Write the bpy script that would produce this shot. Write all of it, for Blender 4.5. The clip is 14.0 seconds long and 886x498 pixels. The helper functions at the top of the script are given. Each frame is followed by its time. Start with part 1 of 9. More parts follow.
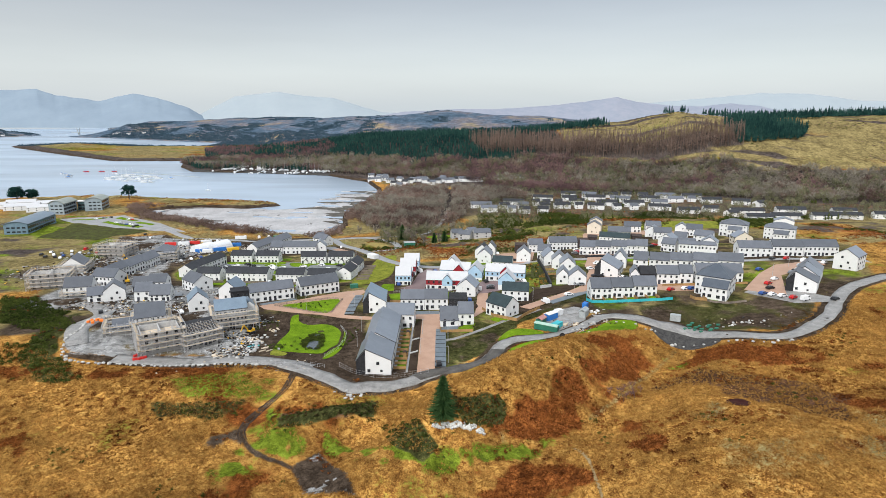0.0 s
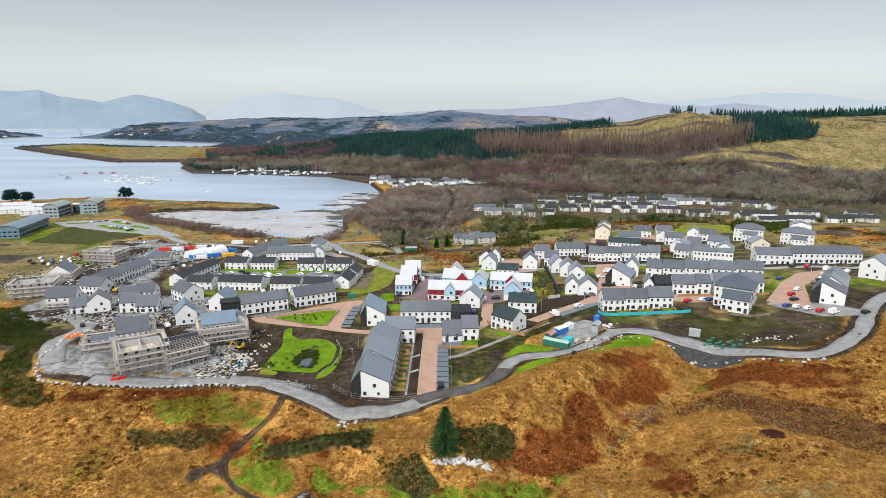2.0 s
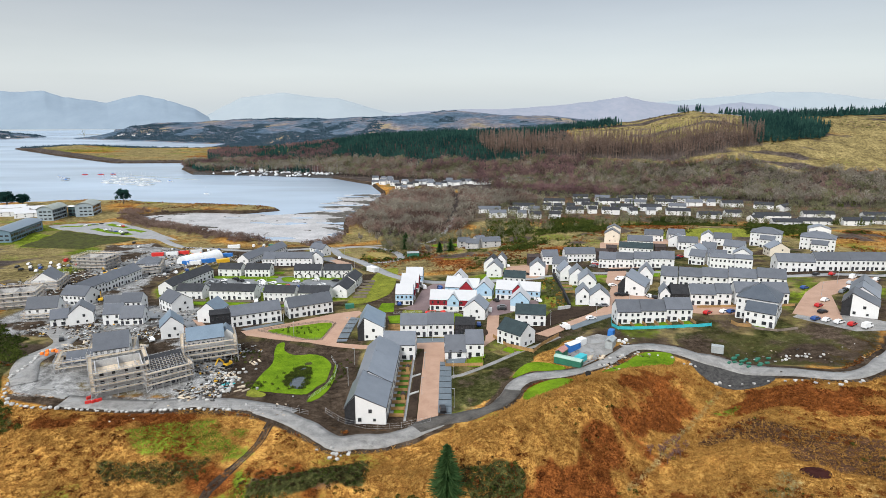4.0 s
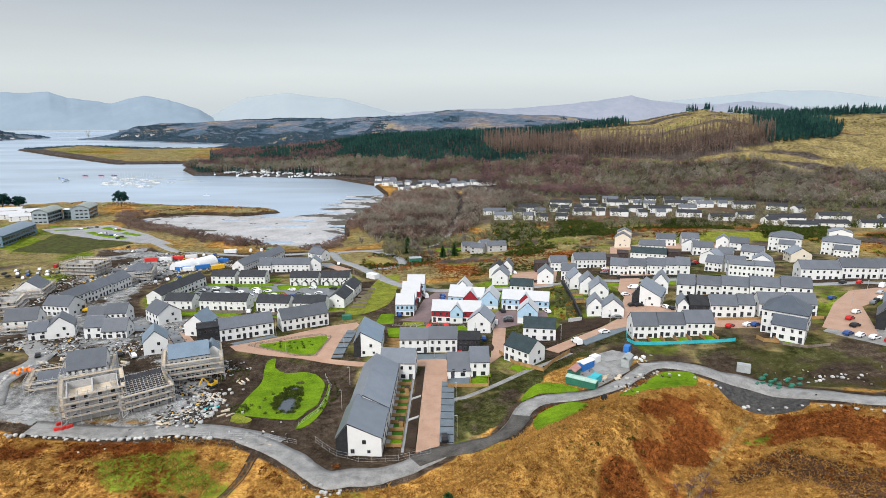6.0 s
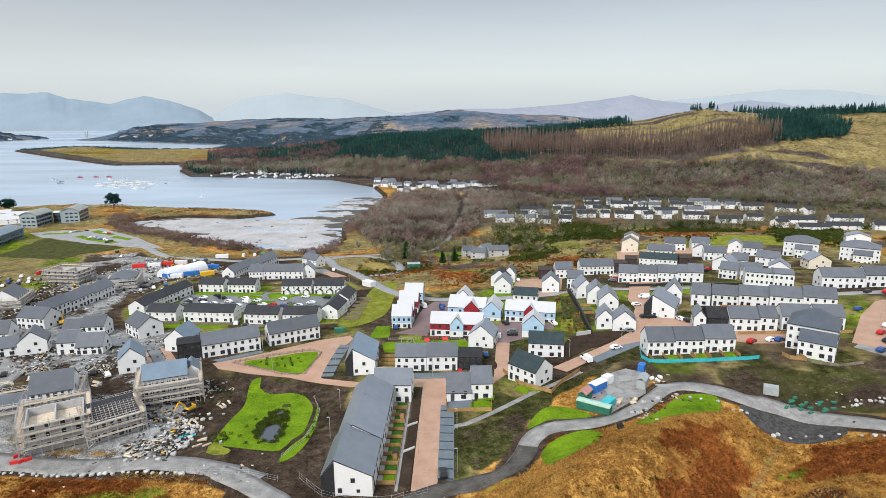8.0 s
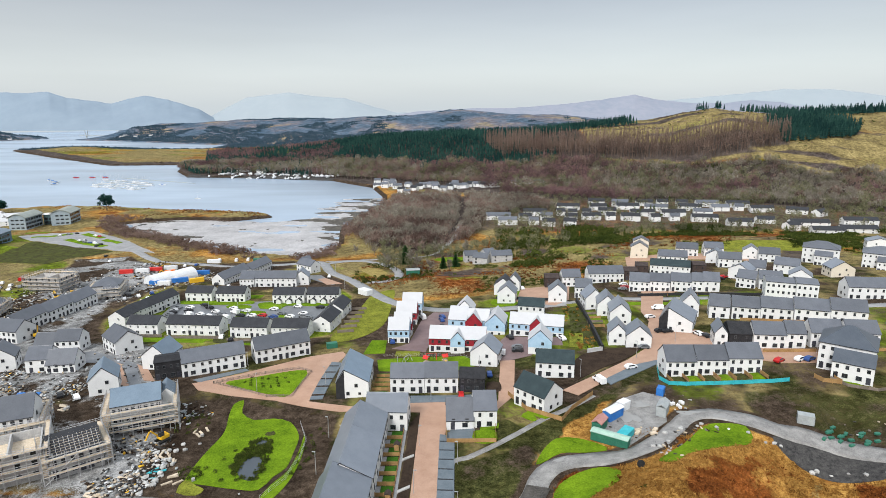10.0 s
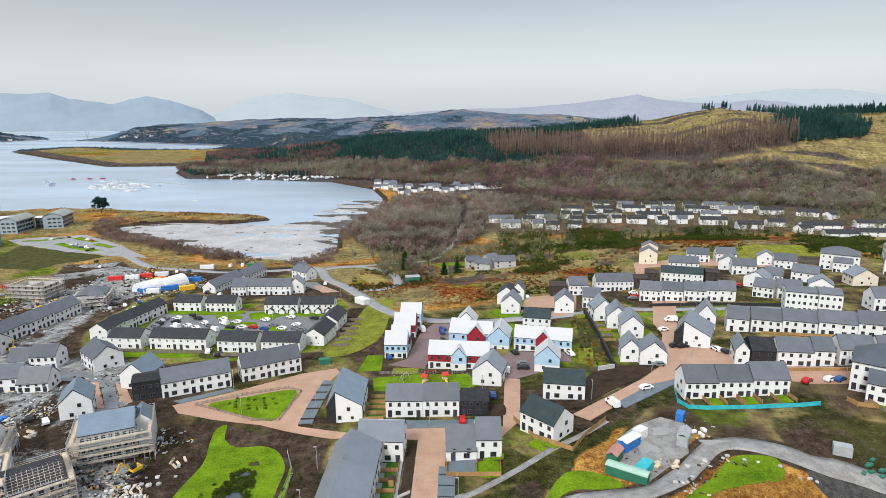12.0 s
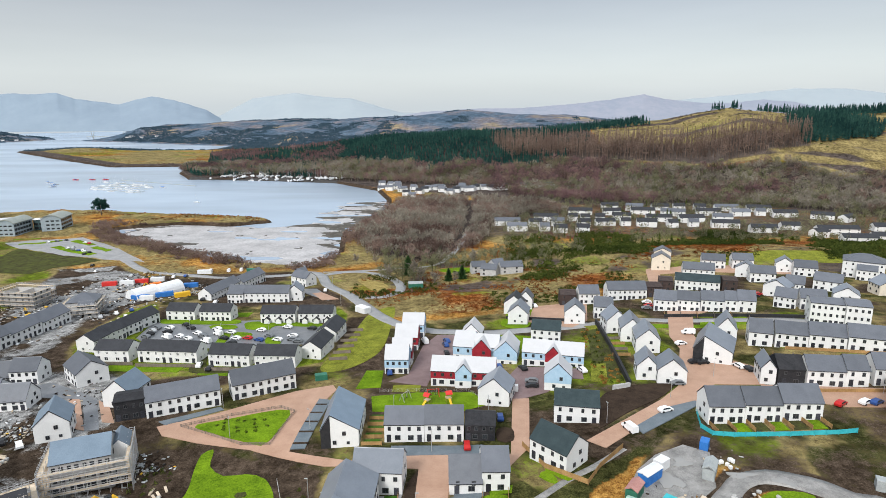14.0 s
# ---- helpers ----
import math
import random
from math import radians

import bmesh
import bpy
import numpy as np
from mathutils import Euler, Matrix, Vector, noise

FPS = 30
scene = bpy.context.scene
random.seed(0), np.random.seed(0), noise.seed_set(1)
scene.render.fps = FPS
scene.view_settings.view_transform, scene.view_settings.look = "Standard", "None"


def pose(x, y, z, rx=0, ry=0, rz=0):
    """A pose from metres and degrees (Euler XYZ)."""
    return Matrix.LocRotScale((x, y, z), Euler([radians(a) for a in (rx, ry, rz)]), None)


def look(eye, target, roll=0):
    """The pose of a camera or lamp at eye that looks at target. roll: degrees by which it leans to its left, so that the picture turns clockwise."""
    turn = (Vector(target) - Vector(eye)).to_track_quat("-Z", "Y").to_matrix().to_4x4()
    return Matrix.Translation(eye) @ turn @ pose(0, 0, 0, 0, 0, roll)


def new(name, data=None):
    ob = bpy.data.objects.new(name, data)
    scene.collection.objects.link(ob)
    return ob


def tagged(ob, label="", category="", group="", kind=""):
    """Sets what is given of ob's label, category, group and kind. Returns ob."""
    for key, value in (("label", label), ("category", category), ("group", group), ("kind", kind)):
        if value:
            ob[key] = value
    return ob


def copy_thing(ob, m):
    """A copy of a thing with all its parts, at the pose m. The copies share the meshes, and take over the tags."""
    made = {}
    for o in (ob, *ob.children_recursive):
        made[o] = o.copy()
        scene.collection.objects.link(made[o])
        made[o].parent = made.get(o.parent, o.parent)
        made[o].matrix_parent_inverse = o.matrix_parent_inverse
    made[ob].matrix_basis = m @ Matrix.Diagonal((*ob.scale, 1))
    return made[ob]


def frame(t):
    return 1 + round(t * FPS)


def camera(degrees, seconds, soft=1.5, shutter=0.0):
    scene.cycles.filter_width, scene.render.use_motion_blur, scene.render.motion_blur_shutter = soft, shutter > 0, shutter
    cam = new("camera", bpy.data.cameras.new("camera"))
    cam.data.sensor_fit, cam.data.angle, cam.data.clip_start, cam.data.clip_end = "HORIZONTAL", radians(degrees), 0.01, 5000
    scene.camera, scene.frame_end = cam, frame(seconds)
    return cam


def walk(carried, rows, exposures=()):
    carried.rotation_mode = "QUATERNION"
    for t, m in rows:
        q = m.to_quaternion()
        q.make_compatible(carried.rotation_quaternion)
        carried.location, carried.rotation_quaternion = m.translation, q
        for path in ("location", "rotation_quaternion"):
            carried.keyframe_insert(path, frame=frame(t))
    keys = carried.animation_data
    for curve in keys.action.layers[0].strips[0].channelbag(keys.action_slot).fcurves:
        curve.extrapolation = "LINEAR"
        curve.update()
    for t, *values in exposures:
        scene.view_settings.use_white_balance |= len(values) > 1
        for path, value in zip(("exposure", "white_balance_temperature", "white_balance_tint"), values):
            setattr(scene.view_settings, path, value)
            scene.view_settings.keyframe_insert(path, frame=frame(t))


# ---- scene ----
cam = camera(73.0, 14.0, soft=0.5)
PATH = [
    (0, (-1.264, -44.691, 85.836), (-1.263, -42.741, 85.393), 0.1),
    (1.5, (-1.027, -32.398, 85.94), (-1.035, -30.448, 85.498), 0.0),
    (3, (-0.752, -20.213, 85.928), (-0.766, -18.263, 85.486), -0.0),
    (5.5, (-0.113, 0.986, 85.527), (-0.149, 2.936, 85.084), -0.3),
    (6.5, (0.257, 8.94, 85.653), (0.218, 10.889, 85.21), -0.3),
    (8, (0.358, 21.86, 85.144), (0.318, 23.81, 84.701), -0.4),
    (10.5, (0.745, 43.411, 84.834), (0.698, 45.36, 84.39), -0.4),
    (12.5, (1.031, 57.633, 84.836), (0.976, 59.582, 84.393), -0.5),
    (14, (1.178, 67.423, 85.008), (1.108, 69.372, 84.565), -0.5),
]
walk(cam, [(t, look(eye, target, roll)) for t, eye, target, roll in PATH], exposures=((0, 0.2), (14, 0.2)))

# world and sun: a bright overcast winter day
world = bpy.data.worlds.new("world")
scene.world = world
world.use_nodes = True
wn, wl = world.node_tree.nodes, world.node_tree.links
wn.clear()
sky = wn.new("ShaderNodeTexSky")
sky.sky_type, sky.sun_disc = "NISHITA", False
sky.sun_elevation, sky.sun_rotation = radians(38), radians(205)
sky.air_density, sky.dust_density = 1.0, 3.0
skybg = wn.new("ShaderNodeBackground")
skybg.inputs["Strength"].default_value = 0.05
wl.new(sky.outputs[0], skybg.inputs["Color"])
coord, split, ramp, cloudbg = (wn.new("ShaderNode" + k) for k in ("TexCoord", "SeparateXYZ", "ValToRGB", "Background"))
wl.new(coord.outputs["Generated"], split.inputs[0])
wl.new(split.outputs["Z"], ramp.inputs[0])
e = ramp.color_ramp.elements
e[0].position, e[0].color = 0.0, (0.60, 0.66, 0.70, 1)
e[1].position, e[1].color = 1.0, (1.15, 1.25, 1.34, 1)
for at, tone in ((0.06, (0.585, 0.62, 0.64)), (0.11, (0.47, 0.48, 0.488)), (0.17, (0.355, 0.353, 0.354)), (0.45, (0.74, 0.785, 0.825))):
    e.new(at).color = (*tone, 1)
veil = wn.new("ShaderNodeTexNoise")
veil.inputs["Scale"].default_value, veil.inputs["Detail"].default_value = 2.2, 5
stretch = wn.new("ShaderNodeMapping")
stretch.inputs["Scale"].default_value = (1, 1, 7)
wl.new(coord.outputs["Generated"], stretch.inputs[0])
wl.new(stretch.outputs[0], veil.inputs["Vector"])
shade = wn.new("ShaderNodeMix")
shade.data_type, shade.blend_type = "RGBA", "SOFT_LIGHT"
shade.inputs["Factor"].default_value = 0.25
wl.new(ramp.outputs[0], shade.inputs[6])
wl.new(veil.outputs["Fac"], shade.inputs[7])
wl.new(shade.outputs[2], cloudbg.inputs["Color"])
cloudbg.inputs["Strength"].default_value = 0.84
both, wout = wn.new("ShaderNodeAddShader"), wn.new("ShaderNodeOutputWorld")
wl.new(skybg.outputs[0], both.inputs[0])
wl.new(cloudbg.outputs[0], both.inputs[1])
wl.new(both.outputs[0], wout.inputs["Surface"])

sun = new("sun", bpy.data.lights.new("sun", "SUN"))
sun.data.energy, sun.data.angle, sun.data.color = 2.7, radians(16), (0.98, 0.985, 0.97)
sun.matrix_world = look((-60, -140, 130), (0, 0, 0))


# ---- materials ----
def blank(name):
    m = bpy.data.materials.new(name)
    m.use_nodes = True
    nt = m.node_tree
    bsdf = nt.nodes["Principled BSDF"]
    return m, nt.nodes, nt.links, bsdf


def noise_node(n, l, vec, scale, detail=4, rough=0.6):
    t = n.new("ShaderNodeTexNoise")
    t.inputs["Scale"].default_value, t.inputs["Detail"].default_value, t.inputs["Roughness"].default_value = scale, detail, rough
    l.new(vec, t.inputs["Vector"])
    return t.outputs["Fac"]


def ramp_node(n, l, fac, stops):
    r = n.new("ShaderNodeValToRGB")
    els = r.color_ramp.elements
    while len(els) < len(stops):
        els.new(0.5)
    for el, (at, col) in zip(els, stops):
        el.position, el.color = at, (*col, 1)
    l.new(fac, r.inputs[0])
    return r.outputs[0]


def mix_node(n, l, fac, a, b, kind="MIX"):
    k = n.new("ShaderNodeMix")
    k.data_type, k.blend_type = "RGBA", kind
    for value, socket in ((fac, k.inputs[0]), (a, k.inputs[6]), (b, k.inputs[7])):
        if isinstance(value, (int, float)):
            socket.default_value = value
        elif isinstance(value, tuple):
            socket.default_value = (*value, 1)
        else:
            l.new(value, socket)
    return k.outputs[2]


def math_node(n, l, op, a, b=0.0, c=0.0):
    k = n.new("ShaderNodeMath")
    k.operation = op
    for value, socket in zip((a, b, c), k.inputs):
        if isinstance(value, (int, float)):
            socket.default_value = value
        else:
            l.new(value, socket)
    return k.outputs[0]


def surface(name, dark, light, scale=0.4, fine=6.0, rough=0.8, bump=0.2, metal=0.0, vary=0.0, spec=0.2, depth=0.05):
    """A plain material with coarse and fine variation, some relief, and a shift of tone from object to object."""
    m, n, l, bsdf = blank(name)
    pos = n.new("ShaderNodeNewGeometry").outputs["Position"]
    a, b = noise_node(n, l, pos, scale, 6, 0.68), noise_node(n, l, pos, fine, 4, 0.7)
    both = math_node(n, l, "ADD", math_node(n, l, "MULTIPLY", a, 0.52), math_node(n, l, "MULTIPLY", b, 0.48))
    col = ramp_node(n, l, both, [(0.38, dark), (0.62, light)])
    if vary:
        info = n.new("ShaderNodeObjectInfo")
        tone = math_node(n, l, "MULTIPLY_ADD", info.outputs["Random"], 2 * vary, 1 - vary)
        hsv = n.new("ShaderNodeHueSaturation")
        l.new(tone, hsv.inputs["Value"])
        l.new(col, hsv.inputs["Color"])
        col = hsv.outputs[0]
    l.new(col, bsdf.inputs["Base Color"])
    bsdf.inputs["Roughness"].default_value, bsdf.inputs["Metallic"].default_value = rough, metal
    bsdf.inputs["Specular IOR Level"].default_value = spec
    if bump:
        bp = n.new("ShaderNodeBump")
        bp.inputs["Strength"].default_value, bp.inputs["Distance"].default_value = bump, depth
        l.new(both, bp.inputs["Height"])
        l.new(bp.outputs[0], bsdf.inputs["Normal"])
    return m


def leafy(name, dark, light, scale=0.5):
    """Foliage and twigs: tone changes from clump to clump and piece to piece."""
    m, n, l, bsdf = blank(name)
    geo = n.new("ShaderNodeNewGeometry")
    big = noise_node(n, l, geo.outputs["Position"], 0.02, 3)
    small = noise_node(n, l, geo.outputs["Position"], scale, 2)

    fac = math_node(n, l, "ADD", math_node(n, l, "MULTIPLY", big, 0.5), math_node(n, l, "MULTIPLY", small, 0.3))
    fac = math_node(n, l, "ADD", fac, math_node(n, l, "MULTIPLY", geo.outputs["Random Per Island"], 0.14))
    tone = ramp_node(n, l, fac, [(0.36, dark), (0.62, light)])
    l.new(tone, bsdf.inputs["Base Color"])
    thin, both = n.new("ShaderNodeBsdfTranslucent"), n.new("ShaderNodeMixShader")
    l.new(tone, thin.inputs["Color"])
    both.inputs[0].default_value = 0.42
    l.new(bsdf.outputs[0], both.inputs[1])
    l.new(thin.outputs[0], both.inputs[2])
    l.new(both.outputs[0], n["Material Output"].inputs["Surface"])
    bsdf.inputs["Roughness"].default_value = 1.0
    bsdf.inputs["Specular IOR Level"].default_value = 0.0
    return m


RENDER = surface("white_render", (0.595, 0.595, 0.59), (0.68, 0.68, 0.672), 0.25, 3, 0.85, 0.08, vary=0.03)
RENDER_OLD = surface("old_white_render", (0.595, 0.592, 0.58), (0.68, 0.678, 0.665), 0.5, 4, 0.9, 0.1, vary=0.04)
RENDER_CREAM = surface("cream_render", (0.56, 0.50, 0.41), (0.66, 0.59, 0.49), 0.3, 4, 0.9, 0.08)
GREY_BLOCK = surface("grey_blockwork", (0.30, 0.30, 0.30), (0.48, 0.47, 0.46), 0.8, 6, 0.95, 0.2)
SLATE = surface("grey_roof_tile", (0.068, 0.074, 0.088), (0.10, 0.107, 0.124), 0.3, 5, 0.36, 0.15, vary=0.22, spec=0.5)
SLATE_PALE = surface("pale_blue_grey_roof_tile", (0.125, 0.142, 0.17), (0.17, 0.19, 0.22), 0.3, 5, 0.32, 0.15, vary=0.15, spec=0.6)
SLATE_DUSK = surface("dark_blue_grey_roof_tile", (0.042, 0.053, 0.07), (0.066, 0.078, 0.097), 0.3, 5, 0.36, 0.15, spec=0.5)
SLATE_BLUE = surface("blue_grey_roof_tile", (0.105, 0.145, 0.19), (0.145, 0.195, 0.245), 0.3, 5, 0.34, 0.15, vary=0.12, spec=0.5)
SLATE_DARK = surface("dark_roof_tile", (0.014, 0.015, 0.018), (0.032, 0.033, 0.038), 0.4, 5, 0.55, 0.15, vary=0.1, spec=0.3)
SLATE_GREEN = surface("green_grey_roof_tile", (0.018, 0.03, 0.033), (0.035, 0.052, 0.056), 0.4, 5, 0.45, 0.15)
ROOF_WHITE = surface("white_metal_roof", (0.43, 0.43, 0.44), (0.475, 0.475, 0.485), 0.3, 3, 0.5, 0.05)
TIMBER_BLACK = surface("black_stained_timber", (0.012, 0.012, 0.014), (0.035, 0.035, 0.038), 0.6, 8, 0.7, 0.3)
TIMBER_BROWN = surface("brown_stained_timber", (0.03, 0.022, 0.02), (0.07, 0.05, 0.045), 0.6, 8, 0.75, 0.3)
BOARD_RED = surface("red_weatherboard", (0.20, 0.012, 0.02), (0.30, 0.025, 0.035), 0.6, 6, 0.6, 0.2)
BOARD_BLUE = surface("pale_blue_weatherboard", (0.28, 0.42, 0.55), (0.38, 0.52, 0.64), 0.6, 6, 0.6, 0.2)
FRAME_DARK = surface("grey_window_frame", (0.05, 0.05, 0.055), (0.08, 0.08, 0.085), 2, 9, 0.5, 0)
FRAME_WHITE = surface("white_window_frame", (0.7, 0.7, 0.7), (0.8, 0.8, 0.8), 2, 9, 0.5, 0)
GLASS = surface("window_glass", (0.012, 0.014, 0.017), (0.04, 0.045, 0.05), 0.7, 2, 0.08, 0, vary=0.4, spec=0.5)
DOOR = surface("dark_door", (0.02, 0.022, 0.028), (0.05, 0.05, 0.06), 2, 8, 0.5, 0, vary=0.5)
FENCE = surface("new_timber_fence", (0.22, 0.125, 0.05), (0.38, 0.235, 0.10), 0.7, 7, 0.85, 0.2, vary=0.15)
FENCE_OLD = surface("weathered_timber_fence", (0.12, 0.10, 0.08), (0.22, 0.18, 0.15), 0.7, 7, 0.9, 0.2, vary=0.2)
ASPHALT = surface("wet_asphalt", (0.10, 0.105, 0.112), (0.19, 0.195, 0.205), 0.15, 3, 0.38, 0.12, spec=0.4)
ROAD_GREY = surface("worn_grey_road", (0.19, 0.19, 0.195), (0.31, 0.305, 0.30), 0.2, 3, 0.55, 0.2)
GRAVEL = surface("wet_gravel_track", (0.125, 0.12, 0.115), (0.31, 0.298, 0.282), 0.35, 4.5, 0.42, 0.3)
MUD_TRACK = surface("muddy_dark_gravel", (0.03, 0.026, 0.022), (0.115, 0.103, 0.09), 0.3, 2.5, 0.5, 0.4)
PAVING = surface("buff_block_paving", (0.31, 0.185, 0.125), (0.43, 0.275, 0.195), 0.2, 4, 0.6, 0.15)
PAVING_RED = surface("dull_red_block_paving", (0.13, 0.085, 0.085), (0.22, 0.155, 0.15), 0.2, 4, 0.6, 0.15)
PAVING_BLUE = surface("slate_blue_block_paving", (0.085, 0.108, 0.125), (0.145, 0.17, 0.19), 0.3, 4, 0.45, 0.15)
LAWN = surface("mown_lawn", (0.05, 0.095, 0.006), (0.17, 0.27, 0.013), 0.14, 2.2, 0.95, 0.4, spec=0.03)
LAWN_DEEP = surface("deep_green_turf", (0.022, 0.07, 0.010), (0.055, 0.14, 0.018), 0.5, 4, 0.95, 0.4, spec=0.03)
GRASS_BANK = surface("tufted_bank_grass", (0.075, 0.08, 0.014), (0.235, 0.25, 0.035), 0.25, 2, 0.95, 0.6, spec=0.03)
STRAW_SWARD = surface("tawny_winter_sward", (0.16, 0.12, 0.04), (0.36, 0.28, 0.10), 0.25, 2, 0.95, 0.6, spec=0.03)
LAWN_ROUGH = surface("rough_grass", (0.03, 0.026, 0.017), (0.08, 0.09, 0.024), 0.25, 1.6, 0.95, 0.6, spec=0.03)
EARTH = surface("bare_brown_earth", (0.02, 0.014, 0.011), (0.06, 0.042, 0.03), 0.2, 3, 0.95, 0.6, spec=0.03)
RUBBLE_MAT = surface("dark_rubble", (0.018, 0.018, 0.019), (0.09, 0.085, 0.08), 0.8, 5, 0.9, 1.0, spec=0.05)
STONE = surface("pale_stone", (0.27, 0.26, 0.245), (0.5, 0.49, 0.47), 0.8, 5, 0.9, 0.5, vary=0.25)
PEAT = surface("wet_red_peat", (0.02, 0.005, 0.004), (0.05, 0.012, 0.008), 0.4, 3, 0.6, 0.3, spec=0.05)
TRODDEN = surface("trodden_pale_path", (0.17, 0.115, 0.05), (0.36, 0.27, 0.15), 0.5, 3, 0.95, 0.3, spec=0.03)
STEEL = surface("galvanised_steel", (0.42, 0.42, 0.43), (0.58, 0.58, 0.59), 2, 9, 0.45, 0, metal=0.6)
PLANK = surface("scaffold_board", (0.38, 0.30, 0.21), (0.60, 0.51, 0.40), 1, 7, 0.9, 0.2, vary=0.2)
SHEET_BLUE = surface("blue_painted_steel", (0.02, 0.11, 0.36), (0.04, 0.18, 0.48), 0.6, 5, 0.5, 0.1)
SHEET_WHITE = surface("white_painted_steel", (0.55, 0.56, 0.57), (0.70, 0.70, 0.70), 0.6, 5, 0.5, 0.05)
SHEET_GREEN = surface("green_painted_steel", (0.02, 0.10, 0.07), (0.04, 0.17, 0.11), 0.6, 5, 0.5, 0.1)
SHEET_RED = surface("red_painted_steel", (0.42, 0.02, 0.02), (0.6, 0.05, 0.04), 0.6, 5, 0.5, 0.1)
SHEET_YELLOW = surface("yellow_painted_steel", (0.6, 0.33, 0.02), (0.75, 0.45, 0.04), 0.6, 5, 0.5, 0.1)
SHEET_ORANGE = surface("orange_plastic", (0.75, 0.16, 0.02), (0.85, 0.24, 0.04), 0.6, 5, 0.5, 0.1)
SHEET_TEAL = surface("teal_plastic_sheet", (0.02, 0.28, 0.33), (0.06, 0.44, 0.48), 0.6, 5, 0.5, 0.1)
SHEET_GREY = surface("grey_painted_steel", (0.24, 0.26, 0.26), (0.36, 0.38, 0.38), 0.6, 5, 0.55, 0.1)
ROOF_PINK = surface("dull_pink_felt", (0.32, 0.15, 0.13), (0.44, 0.24, 0.21), 0.6, 5, 0.8, 0.1)
SHEET_MINT = surface("pale_green_sheet", (0.25, 0.38, 0.31), (0.36, 0.50, 0.42), 0.6, 5, 0.5, 0.1)
TYRE = surface("black_rubber", (0.012, 0.012, 0.012), (0.03, 0.03, 0.03), 2, 9, 0.85, 0.1)
RIM = surface("grey_wheel_rim", (0.3, 0.3, 0.31), (0.45, 0.45, 0.46), 3, 9, 0.35, 0, metal=0.7)
BARK = surface("grey_bark", (0.07, 0.06, 0.05), (0.15, 0.13, 0.11), 1.5, 9, 0.95, 0.4)
NEEDLES = leafy("conifer_needles", (0.014, 0.042, 0.04), (0.042, 0.105, 0.085), 0.1)
FIR_NEEDLES = leafy("fir_needles", (0.03, 0.07, 0.026), (0.12, 0.21, 0.075), 0.6)
TWIGS = leafy("bare_winter_twigs", (0.09, 0.058, 0.048), (0.36, 0.26, 0.215), 0.09)
TWIGS_OLIVE = leafy("mossy_bare_twigs", (0.08, 0.08, 0.045), (0.30, 0.29, 0.17), 0.09)
TWIGS_PURPLE = leafy("purple_birch_twigs", (0.09, 0.055, 0.058), (0.30, 0.185, 0.18), 0.09)
TWIGS_PALE = leafy("pale_bare_twigs", (0.15, 0.13, 0.105), (0.40, 0.36, 0.29), 0.09)
LARCH = leafy("leafless_larch", (0.17, 0.118, 0.095), (0.36, 0.265, 0.215), 0.05)
GORSE = leafy("gorse_and_scrub", (0.026, 0.04, 0.010), (0.11, 0.132, 0.03))
HEATHER = leafy("dark_winter_heather", (0.022, 0.02, 0.010), (0.12, 0.085, 0.035), 0.3)
BRACKEN = leafy("dead_bracken", (0.055, 0.018, 0.007), (0.33, 0.115, 0.03), 0.3)
STRAW = leafy("straw_moor_grass", (0.19, 0.088, 0.022), (0.50, 0.285, 0.08), 0.3)
ROCKFACE = surface("white_lichen_rock", (0.16, 0.16, 0.15), (0.72, 0.71, 0.68), 0.9, 4, 0.95, 0.8)


def water_material(name, tone, rough, scale):
    m, n, l, bsdf = blank(name)
    pos = n.new("ShaderNodeNewGeometry").outputs["Position"]
    lie = n.new("ShaderNodeMapping")
    lie.inputs["Scale"].default_value = (0.35, 1.0, 1.0)
    l.new(pos, lie.inputs[0])
    ripples = noise_node(n, l, lie.outputs[0], scale, 4)
    wide = noise_node(n, l, lie.outputs[0], 0.006, 3)
    l.new(ramp_node(n, l, wide, [(0.35, tone), (0.65, tuple(c * 1.35 for c in tone))]), bsdf.inputs["Base Color"])
    l.new(math_node(n, l, "MULTIPLY_ADD", wide, 0.22, rough - 0.08), bsdf.inputs["Roughness"])
    bsdf.inputs["IOR"].default_value = 1.33
    bp = n.new("ShaderNodeBump")
    bp.inputs["Strength"].default_value, bp.inputs["Distance"].default_value = 0.12, 0.15
    l.new(ripples, bp.inputs["Height"])
    l.new(bp.outputs[0], bsdf.inputs["Normal"])
    return m


SEA_WATER = water_material("sea_water", (0.255, 0.315, 0.385), 0.2, 0.6)
PUDDLE_WATER = water_material("puddle_water", (0.22, 0.215, 0.205), 0.12, 2.0)
POND_WATER = water_material("pond_water", (0.05, 0.06, 0.07), 0.12, 2.0)


